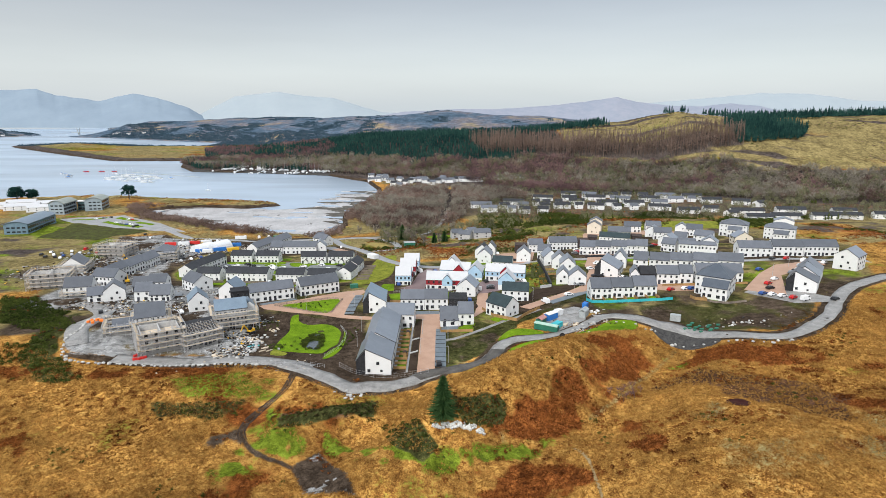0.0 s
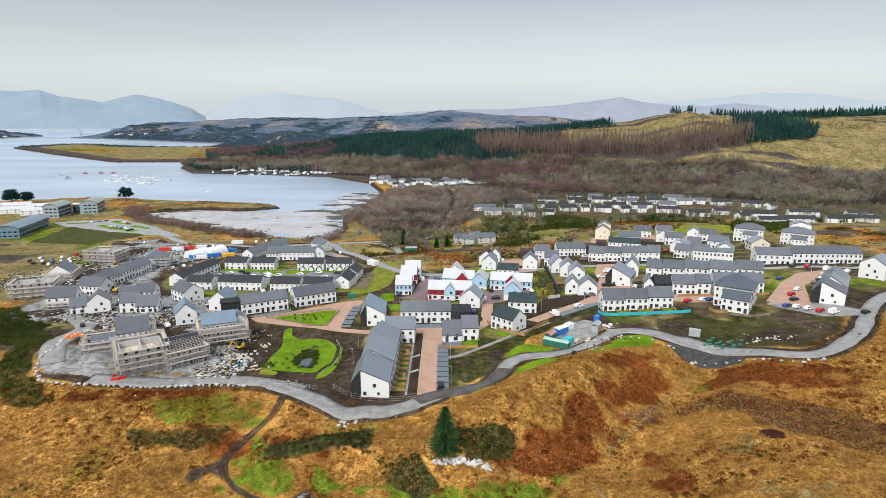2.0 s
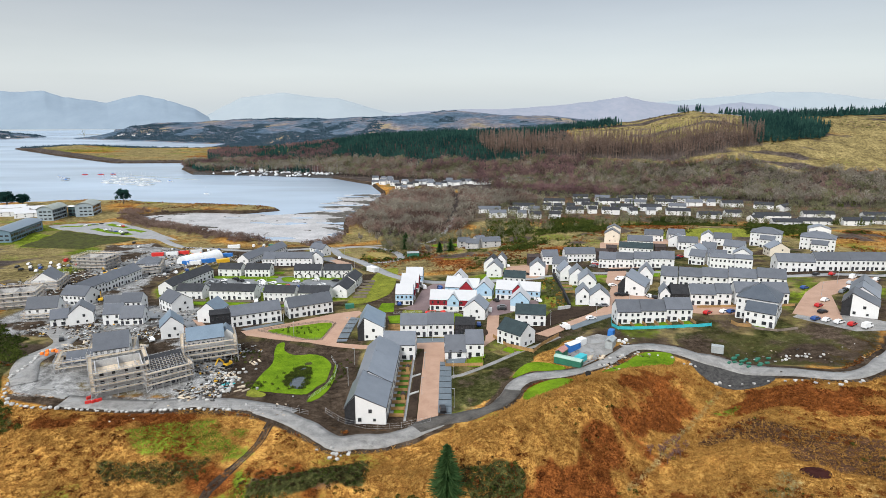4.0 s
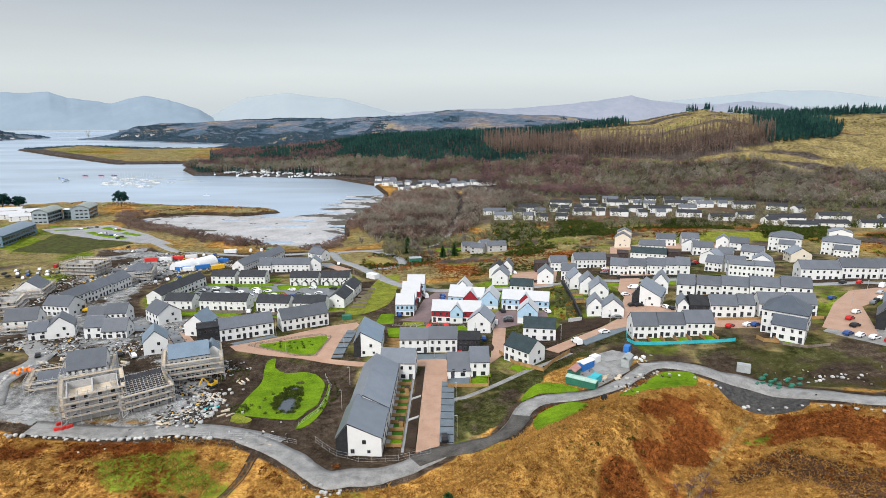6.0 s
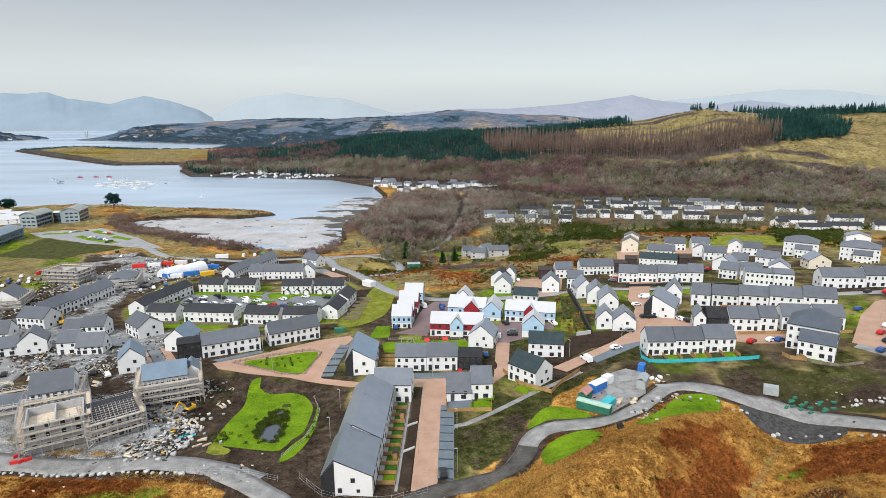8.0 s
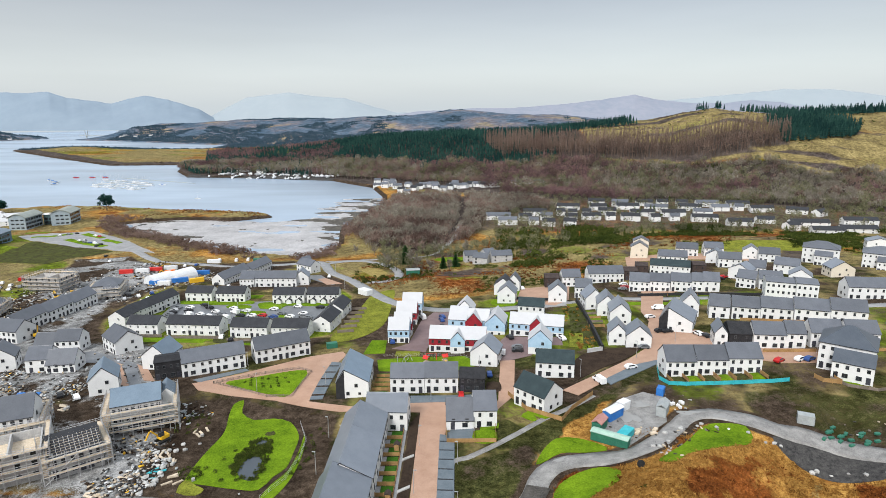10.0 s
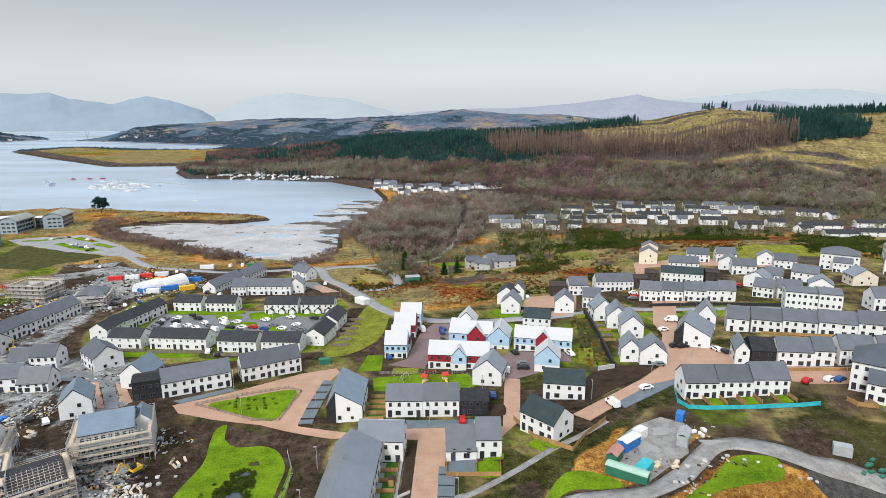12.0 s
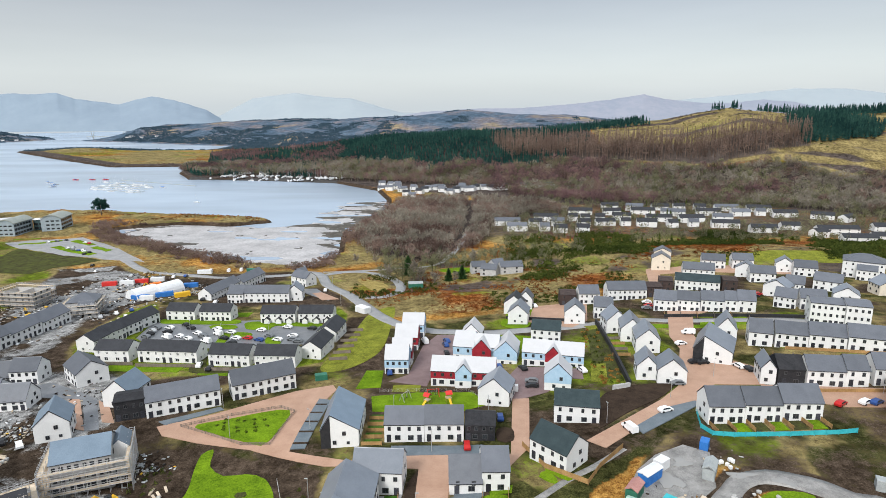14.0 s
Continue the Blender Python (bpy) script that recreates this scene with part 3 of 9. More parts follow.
def height(x, y):
    """The finished ground: the lie of the land, small unevenness, far hills, and the sea cut out."""
    x, y = np.asarray(x, float), np.asarray(y, float)
    z = land(x, y)
    wild = np.clip(1 - sstep((y - 128) / 26) + sstep((np.abs(x) - 190) / 40) + sstep((y - 400) / 60), 0, 1)
    z = z + (fbm(x, y, 22, 3) - 0.5) * 3.2 * wild + (fbm(x, y, 5, 9, 2) - 0.5) * 1.1 * wild * (y < 400)
    z = z + sstep((y - 1300) / 400) * (fbm(x, y, 260, 21) - 0.35) * 40 * (x < 900) * (0.25 + 0.75 * sstep((y - 1850) / 300))
    z = z + bump(x, y, -1150, 1880, 90, 40, 20, 14) + bump(x, y, -900, 1780, 200, 50, 10, 4) + bump(x, y, -1000, 3050, 500, 260, 10, 62) + bump(x, y, -350, 2700, 420, 260, 0, 58)
    z = z + bump(x, y, 250, 2500, 420, 300, 0, 80) + bump(x, y, -2600, 3000, 500, 250, 0, 30) + bump(x, y, -1700, 3900, 700, 300, 0, 45)
    far = inside(x, y, SEA_RING)
    far = np.minimum(far, -inside(x, y, ISLAND))
    rise = sstep(-far / 260) * sstep((y - 1750) / 250) + 1 - sstep((y - 1750) / 250)
    z = np.minimum(z, SEA + 2.5) * (1 - rise) + z * rise
    k = sstep((far + 7) / 10)
    return z * (1 - k) + (SEA - 1.6) * k


def flat_height(x, y):
    return float(height(np.array([x]), np.array([y]))[0])


def ground_pose(x, y, yaw=0.0, lift=0.0):
    return pose(x, y, flat_height(x, y) + lift, 0, 0, yaw)


def part(name, bm, material, parent=None, label="", smooth=False):
    """Link a bmesh as one mesh object, under a thing or a part where one is given."""
    me = bpy.data.meshes.new(name)
    bm.normal_update()
    bm.to_mesh(me)
    bm.free()
    return part_mesh(name, me, parent, None, label, material, smooth)


def part_mesh(name, me, parent=None, m=None, label="", material=None, smooth=False):
    if material and not me.materials:
        me.materials.append(material)
    if smooth:
        me.polygons.foreach_set("use_smooth", [True] * len(me.polygons))
    ob = new(name, me)
    ob.parent = parent
    if m is not None:
        ob.matrix_basis = m
    return tagged(ob, label) if label else ob


def mesh_np(name, verts, faces, material):
    """A mesh from arrays: verts (n, 3) and faces (m, 3 or 4)."""
    me = bpy.data.meshes.new(name)
    verts, faces = np.asarray(verts, np.float32), np.asarray(faces, np.int32)
    size = faces.shape[1]
    me.vertices.add(len(verts))
    me.vertices.foreach_set("co", verts.ravel())
    me.loops.add(faces.size)
    me.loops.foreach_set("vertex_index", faces.ravel())
    me.polygons.add(len(faces))
    me.polygons.foreach_set("loop_start", np.arange(0, faces.size, size, dtype=np.int32))
    me.update(calc_edges=True)
    me.materials.append(material)
    return me


def moor_rust(x, y):
    """Where dead bracken covers the open moor, from 0 to 1."""
    n = fbm(x, y, 13, 40)
    r = np.clip(0.12 + 2.3 * (n - 0.5) + 0.9 * (fbm(x, y, 45, 41) - 0.5), 0, 0.9)
    for ring in (RUST_SLOPE, RUST_TOP, RUST_UP, RUST_CORNER, RUST_SPOTS, RUST_HEAD, RUST_LOW):
        r = np.maximum(r, sstep((inside(x, y, ring) + 18 * (fbm(x, y, 9, 42) - 0.5)) / 8 + 0.5) * np.clip(0.8 + 1.6 * (n - 0.42), 0, 1))
    for ring, less in ((GOLD_KNOLL, 0.75), (GOLD_WEST, 0.6)):
        r = r * (1 - less * sstep(inside(x, y, ring) / 5 + 0.5))
    return r


def build_ground():
    fine = np.linspace(-50, 50, 430)
    ang = np.radians(np.concatenate([np.linspace(-180, -50, 30)[:-1], fine, np.linspace(50, 180, 30)[1:]]))
    rad = np.concatenate([np.linspace(8, 110, 26)[:-1], np.arange(110, 480, 1.25), np.geomspace(480, 1700, 190), np.geomspace(1700, 4950, 70)[1:]])
    a, r = np.meshgrid(ang, rad)
    x, y = r * np.sin(a), r * np.cos(a) - 60
    z = height(x, y)
    rows, cols = x.shape
    i = np.arange(rows - 1)[:, None] * cols + np.arange(cols - 1)[None, :]
    faces = np.stack([i, i + 1, i + cols + 1, i + cols], -1).reshape(-1, 4)
    me = mesh_np("ground", np.stack([x, y, z], -1).reshape(-1, 3), faces[:, ::-1], OPEN_GROUND)
    me.polygons.foreach_set("use_smooth", [True] * len(me.polygons))
    foot = np.interp(x, HILL_X, HILL_FOOT)
    s = (y - foot) / 330

    def ring(points, soft=3.0):
        return sstep(inside(x, y, points) / soft * 0.5 + 0.5)

    bog, patch = fbm(x, y, 34, 40), fbm(x, y, 60, 50)
    rust = moor_rust(x, y)
    rust = np.where(s > -0.3, np.clip(0.3 + 2 * (patch - 0.5), 0, 0.7), rust)
    green = np.clip(0.15 + 1.8 * (fbm(x, y, 26, 60) - 0.55), 0, 0.5)
    green = np.where(y < 165, np.clip(0.1 + 1.6 * (fbm(x, y, 16, 60) - 0.55), 0, 0.45), green)
    sward = np.clip(0.85 + 3.0 * (fbm(x, y, 4, 23) - 0.5), 0, 1.1)
    for field_ring in (GREEN_A, GREEN_B, GREEN_C, GREEN_D, GREEN_E, GREEN_F):
        green = np.maximum(green, 0.85 * sstep(inside(x, y, field_ring) / 6 + 0.75) * sward)
    lush = sstep(1 - np.hypot((x + 52) / 9, (y - 112) / 26) + 0.3) * np.clip(0.2 + 2.4 * (fbm(x, y, 7, 26) - 0.42), 0, 1)
    green = np.maximum(green, 0.8 * lush * (y < 140))
    green = np.maximum(green, 0.8 * ring(PALE_GRASS, 6) * np.clip(0.55 + 2.6 * (fbm(x, y, 9, 24) - 0.4), 0, 1.1))
    green = np.maximum(green, 0.85 * ring(LUSH_HOLLOW, 8) * np.clip(0.5 + 2.4 * (fbm(x, y, 6, 27) - 0.42), 0, 1.1))
    green = np.maximum(green, 0.9 * ring(ESTATE_GRASS, 4))
    green = np.maximum(green, 0.85 * ring(BANK_GREEN, 6))
    green = np.maximum(green, bump(x, y, 150, 412, 90, 16, 0, 0.55))
    dead = np.maximum(np.clip(0.6 + 1.6 * (fbm(x, y, 38, 93) - 0.5), 0.35, 0.9) * (y > 330) * (s < 0), 0.75 * sstep((y - 1250) / 100) * (x < 0))
    dead = np.maximum(dead, 0.4 * ring(PALE_GRASS, 8))
    dead = np.maximum(dead, bump(x, y, 95, 82, 45, 22, 0, 0.62) * np.clip(0.5 + 1.8 * (fbm(x, y, 11, 25) - 0.4), 0, 1))
    for olive_ring in (OLIVE_SLOPE, OLIVE_KNOLL):
        dead = np.maximum(dead, 0.8 * sstep(inside(x, y, olive_ring) / 6 + 0.6) * np.clip(0.5 + 2.0 * (fbm(x, y, 6, 31) - 0.4), 0, 1))
    for (ax, ay), (bx, by) in zip(GULLY_LINE, GULLY_LINE[1:]):
        k = np.clip(((x - ax) * (bx - ax) + (y - ay) * (by - ay)) / ((bx - ax) ** 2 + (by - ay) ** 2), 0, 1)
        dead = np.maximum(dead, 0.55 * sstep((2.6 - np.hypot(x - ax - k * (bx - ax), y - ay - k * (by - ay))) / 2.5))
    heather = 0.9 * sstep((inside(x, y, DARK_BAND) + 16 * (fbm(x, y, 11, 43) - 0.5)) / 7 + 0.5)
    scrub = np.zeros(x.shape)
    for scrub_ring, full in ((FIR_SCRUB, 0.95), (FIRSCRUB2, 0.95), (DARK_HEATH, 0.95), (GORSE_BANK, 0.62), (WEST_BANK, 0.85), (DARK_HOLLOW, 0.6), (RAVINE_BANK, 0.85), (LANE_BANK, 0.8), (FIELD_E, 0.62)):
        scrub = np.maximum(scrub, full * sstep((inside(x, y, scrub_ring) + 5 * (fbm(x, y, 7, 46) - 0.5)) / 3 + 0.5))
    # the felled hill: tan grass with dark brash, rust and green in long strips
    felled = sstep((y - np.interp(x, FELLED_X, FELLED_Y)) / 16) * sstep((x - 190) / 40)
    u, v = x * 0.94 - y * 0.34, x * 0.34 + y * 0.94
    strip, blotch = fbm(u * 0.16, v, 20, 7), fbm(x, y, 70, 17)
    rust = np.where(felled > 0.5, np.clip(0.3 + 2.2 * (fbm(u * 0.25, v, 30, 8) - 0.58), 0, 0.6), rust)
    dead = np.where(felled > 0.5, np.clip(0.9 + 1.2 * (fbm(u * 0.3, v, 34, 27) - 0.5), 0.55, 0.95), dead)
    green = np.where(felled > 0.5, np.clip(0.36 + 2.2 * (fbm(u * 0.4, v, 44, 37) - 0.6), 0, 0.42), green)
    green = np.maximum(green, 0.75 * ring(GREEN_SCRUB, 14))
    wood = np.maximum(0.85 * sstep((s + 0.25) / 0.2) * (y < 1330) * (x > -590), 0.7 * ring(WOOD_RING, 20) * (y < 1600))
    wood = np.maximum(wood, 0.55 * sstep((y - 540) / 40) * (x > 20) * (s < 0.1))
    rows_of_brash = np.sin(6.283 * (v + 22 * fbm(x, y, 60, 47)) / 27)
    brash = np.clip(0.30 + 0.42 * rows_of_brash + 1.6 * (strip - 0.5) + 1.6 * (blotch - 0.5), 0.0, 0.9)
    wood = np.where(felled > 0.02, np.maximum(wood * (1 - felled), felled * brash), wood)
    wood = np.maximum(wood, 0.8 * ring(LARCH_RING, 10))
    heath_low = np.maximum(ring(DARK_HEATH, 4), 0.75 * ring(DARK_HOLLOW, 8))
    wood = np.maximum(wood, 0.8 * heath_low * np.clip(0.5 + 2 * (fbm(x, y, 6, 29) - 0.35), 0, 1))
    west = ring([(-700, 180), (-215, 250), (-190, 300), (-215, 330), (-270, 455), (-300, 540), (-420, 560), (-700, 520)], 12)
    dead, rust = np.maximum(dead, 0.8 * west), rust * (1 - 0.8 * west)
    green = np.maximum(green, west * np.clip(0.5 + 1.8 * (fbm(x, y, 40, 91) - 0.5), 0, 0.85))
    wood = np.maximum(wood, west * np.clip(0.42 + 2.2 * (fbm(x, y, 34, 92) - 0.5), 0, 0.8))
    wood = np.maximum(wood, 0.7 * ring(WEST_BANK, 5))
    upper = sstep((y - 325) / 25) * sstep((560 - y) / 40) * sstep((x + 70) / 30) * (s < -0.1)
    rust = np.where(upper > 0.3, np.clip(0.55 + 2.4 * (fbm(x, y, 30, 94) - 0.5), 0, 0.85), rust)
    wood = np.maximum(wood, upper * np.clip(0.12 + 2.4 * (fbm(x, y, 26, 95) - 0.5), 0, 0.6))
    gold = ring(GOLD_SHORE, 8)
    wood, green, rust, dead = wood * (1 - gold), green * (1 - gold), rust * (1 - gold), dead * (1 - 0.8 * gold)
    shelf = inside(x, y, SEA_RING)
    peninsula = (y > 1200) & (y < 2150) & (x < np.where(y < 1345, -600, -420))
    rust = np.where(peninsula, np.clip(0.35 + 2.4 * (fbm(x, y * 2, 120, 28) - 0.5) + 0.3 * sstep((y - 1650) / 200), 0, 0.75), rust)
    green = np.where(peninsula, np.clip(0.34 + 1.8 * (fbm(x, y * 2, 150, 38) - 0.5), 0, 0.5), green)
    dead = np.where(peninsula, np.clip(0.62 + 1.4 * (fbm(x, y * 2, 90, 48) - 0.5), 0.3, 0.85), dead)
    wood = np.where(peninsula, 0.9 * sstep((shelf + 46) / 16) + 0.25 * fbm(x, y, 60, 3), wood)
    town = ring(TOWN_RING, 8)
    scrub = np.maximum(scrub, 0.72 * town * (1 - ring(ESTATE_GRASS, 5)) * (1 - ring(GOLD_MOUND, 3)) * np.clip(0.5 + 2.2 * (fbm(x, y, 9, 101) - 0.45), 0, 1))
    earth = np.maximum(0.9 * town * np.clip(0.5 + 2.0 * (fbm(x, y, 24, 80) - 0.42) - 0.18 * sstep((x + 60) / 40), 0, 1), 0.95 * ring(BUILDSITE, 6))
    earth = earth * (1 - ring(ESTATE_GRASS, 5))
    earth = np.maximum(earth, 0.9 * ring(POND_EARTH, 4))
    earth = np.maximum(np.maximum(earth, 0.85 * ring(SITE_MUD, 8)), 0.95 * ring(TERRACE_FOOT, 3))
    for line, wide in ((TRACK_WEST, 5), (TRACK_YARD, 5), (TRACK_EAST, 4.5), (TRACK_EAST_B, 5), (FARM_TRACK, 0.9)):
        for (ax, ay), (bx, by) in zip(line, line[1:]):
            k = np.clip(((x - ax) * (bx - ax) + (y - ay) * (by - ay)) / ((bx - ax) ** 2 + (by - ay) ** 2), 0, 1)
            earth = np.maximum(earth, 0.85 * sstep((wide + 1.5 - np.hypot(x - ax - k * (bx - ax), y - ay - k * (by - ay))) / 3))
    earth = np.maximum(earth, 0.9 * ring(MUD_LEFT, 4))
    earth = np.maximum(earth, 0.9 * sstep(1 - np.abs(inside(x, y, TIP_EDGE)) / 5) * (y < 158))
    muddy = np.maximum(ring(FIELD_E, 16), ring(RAVINE_BANK, 5))
    earth = np.maximum(earth, muddy * np.clip(0.72 + 2.0 * (fbm(x, y, 12, 96) - 0.5), 0.2, 0.9))
    mound = ring(GOLD_MOUND, 3)
    earth = earth * (1 - mound)
    shore = sstep((inside(x, y, SEA_RING) + 9) / 6) * (y < 2000)
    earth = np.maximum(earth, 0.9 * shore)
    green = np.maximum(green, (0.5 + 0.14 * sstep((x + 60) / 40)) * town * np.clip(0.1 * sstep((x + 60) / 40) + 3.6 * (fbm(x, y, 24, 90) - 0.42), 0, 1))
    knoll = np.maximum(bump(x, y, 2, 362, 26, 16, 0, 1.2), bump(x, y, 60, 400, 50, 16, 20, 1.0))
    rust = np.maximum(rust * (1 - town), 0.8 * knoll * (y > 330))
    rust, dead = rust * (1 - town), np.maximum(dead, 0.85 * town) * (1 - mound)
    rust = rust * (1 - ring(FIELD_E, 8))
    green = green * (1 - mound) * (1 - 0.35 * muddy)
    green = green * (1 - ring(BUILDSITE, 6)) * (1 - ring(POND_EARTH, 4))
    gravel = np.maximum(0.85 * ring(YARD, 4) * np.clip(2.6 * fbm(x, y, 16, 34) - 0.5, 0.2, 1), 0.85 * ring(SITE_MUD, 8) * np.clip(2.6 * fbm(x, y, 12, 35) - 0.5, 0, 1))
    gravel = np.maximum(gravel, 0.7 * ring(SPOIL, 3) * (fbm(x, y, 5, 55) > 0.45))
    earth = np.maximum(earth, 0.95 * ring(SPOIL, 3))
    gravel = np.maximum(gravel, 0.8 * ring(BUILDSITE, 8) * sstep((fbm(x, y, 26, 33) - 0.36) / 0.12))
    # The heath weight brings the haze-blue moor tones in beyond y = 1850.
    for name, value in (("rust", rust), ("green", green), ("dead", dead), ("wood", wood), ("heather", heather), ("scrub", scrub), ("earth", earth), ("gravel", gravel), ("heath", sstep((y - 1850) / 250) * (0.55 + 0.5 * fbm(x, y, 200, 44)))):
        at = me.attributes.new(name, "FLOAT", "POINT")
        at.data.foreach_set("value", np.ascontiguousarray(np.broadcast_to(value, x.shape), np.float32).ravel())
    return tagged(new("ground", me), "moor, bracken slopes and rough village ground in winter", "ground", kind="structure")


FELLED_X = (150, 205, 330, 391, 430, 460, 557, 900)
FELLED_Y = (960, 935, 890, 862, 830, 806, 796, 780)
GREEN_SCRUB = [(270, 912), (330, 898), (415, 858), (425, 838), (370, 845), (310, 880)]
LARCH_RING = [(40, 1100), (72, 995), (205, 945), (297, 926), (396, 884), (459, 884), (470, 915), (440, 925), (397, 940), (320, 968), (238, 1000), (160, 1015), (110, 1060)]
TIP_EDGE = [(-141, 164), (-134, 157), (-116, 154.5), (-93, 152), (-76, 151.5), (-58, 149), (-58, 158), (-93, 160), (-134, 165)]
GOLD_SHORE = [(-140, 940), (-100, 890), (-72, 800), (-58, 722), (-84, 694), (-122, 676), (-118, 640), (-100, 760), (-112, 860)]
SITE_MUD = [(-200, 220), (-205, 300), (-165, 300), (-160, 268), (-118, 258), (-96, 222), (-84, 205), (-100, 198), (-118, 204), (-150, 208)]
WOOD_RING = [(-108, 590), (-90, 690), (-75, 760), (0, 800), (90, 760), (110, 690), (30, 640), (25, 560), (-20, 470), (-70, 500)]
TOWN_RING = [(-260, 430), (-190, 180), (-130, 160), (-60, 158), (-34, 144), (-8, 139), (6, 147), (10, 158), (24, 176), (60, 195), (110, 165), (200, 220), (260, 330), (170, 400), (60, 345), (-30, 320), (-110, 450)]
TERRACE_FOOT = [(-48, 153), (-38, 143), (-30, 137), (-12, 140), (-1, 147), (2, 155), (-3, 150), (-12, 148), (-31, 148), (-36, 160)]
POND_EARTH = [(-84, 200), (-70, 210), (-34, 200), (-30, 150), (-50, 152), (-78, 165)]
build_ground()

sea_bm = bmesh.new()
bmesh.ops.create_circle(sea_bm, cap_ends=True, segments=96, radius=4950)
sea = part("water", sea_bm, SEA_WATER)
sea.location = (0, -60, SEA)
tagged(sea, "calm pale grey sea bay under an overcast sky", "water", kind="structure")


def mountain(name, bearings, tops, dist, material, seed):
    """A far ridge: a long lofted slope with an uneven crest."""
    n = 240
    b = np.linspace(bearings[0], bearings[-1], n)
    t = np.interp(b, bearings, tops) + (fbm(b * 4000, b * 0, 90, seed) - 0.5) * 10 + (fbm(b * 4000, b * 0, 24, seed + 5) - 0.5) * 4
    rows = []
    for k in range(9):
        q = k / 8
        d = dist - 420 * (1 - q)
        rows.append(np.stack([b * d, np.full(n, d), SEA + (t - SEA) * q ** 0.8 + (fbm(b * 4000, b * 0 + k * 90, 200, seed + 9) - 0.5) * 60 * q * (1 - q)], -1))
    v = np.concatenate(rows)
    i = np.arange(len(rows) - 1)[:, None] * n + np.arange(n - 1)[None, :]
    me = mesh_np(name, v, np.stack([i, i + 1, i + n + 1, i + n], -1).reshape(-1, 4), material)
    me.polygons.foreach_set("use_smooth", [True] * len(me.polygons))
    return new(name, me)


# Ridge colours with the haze of distance already mixed in, paler farther off.
HAZE_NEAR = surface("haze_tinted_heather_hill", (0.215, 0.24, 0.29), (0.265, 0.275, 0.32), 0.004, 0.02, 1.0, 0, spec=0.0)
HAZE_FAR = surface("haze_tinted_mountain", (0.19, 0.238, 0.29), (0.22, 0.272, 0.325), 0.003, 0.008, 1.0, 0, spec=0.0)
HAZE_PALE = surface("pale_haze_tinted_mountain", (0.285, 0.325, 0.352), (0.302, 0.34, 0.365), 0.002, 0.008, 1.0, 0, spec=0.0)
tagged(mountain("backdrop", (-0.40, -0.37, -0.34, -0.3, -0.27, -0.246, -0.18, -0.1, 0.1, 0.3, 0.42, 0.52, 0.6, 0.68, 0.9), (70, 143, 210, 234, 250, 230, 200, 90, 60, 150, 200, 244, 240, 190, 170), 4880, HAZE_PALE, 11), "pale mountains at the horizon, painted in haze colour", "mountain", kind="structure")
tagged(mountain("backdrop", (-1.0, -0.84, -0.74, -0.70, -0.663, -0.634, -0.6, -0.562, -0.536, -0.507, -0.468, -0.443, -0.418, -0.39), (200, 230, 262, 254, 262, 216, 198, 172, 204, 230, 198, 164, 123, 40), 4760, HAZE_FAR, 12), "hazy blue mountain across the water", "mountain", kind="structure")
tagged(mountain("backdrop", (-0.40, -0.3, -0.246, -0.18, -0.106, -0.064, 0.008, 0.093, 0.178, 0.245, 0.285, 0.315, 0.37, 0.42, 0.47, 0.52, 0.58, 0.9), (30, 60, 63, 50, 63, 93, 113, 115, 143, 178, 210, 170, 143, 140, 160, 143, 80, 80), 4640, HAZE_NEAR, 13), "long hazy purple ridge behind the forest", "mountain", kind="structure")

# ---- roads, courts and lawns ----
def bevel_box(bm, sx, sy, sz, m=None, bevel=0.0):
    """A box with its base at z = 0, centred in plan."""
    got = bmesh.ops.create_cube(bm, size=1, matrix=Matrix.Translation((0, 0, sz / 2)) @ Matrix.Diagonal((sx, sy, sz, 1)))
    verts = got["verts"]
    if bevel:
        edges = list({e for v in verts for e in v.link_edges})
        verts = list({v for f in bmesh.ops.bevel(bm, geom=edges, offset=bevel, segments=1, affect="EDGES")["faces"] for v in f.verts} | {v for v in verts if v.is_valid})
    if m is not None:
        bmesh.ops.transform(bm, matrix=m, verts=[v for v in verts if v.is_valid])
    return bm


def closed_line(ring, step=2.0):
    """A rounded closed outline through the points of a ring."""
    p, out = [Vector(q) for q in ring], []
    n = len(p)
    for k in range(n):
        a, b, c, d = p[k - 1], p[k], p[(k + 1) % n], p[(k + 2) % n]
        m = max(2, int((c - b).length / step))
        for i in range(m):
            t = i / m
            q = 0.5 * (2 * b + (c - a) * t + (2 * a - 5 * b + 4 * c - d) * t * t + (3 * b - a - 3 * c + d) * t ** 3)
            out.append((q.x, q.y))
    return out


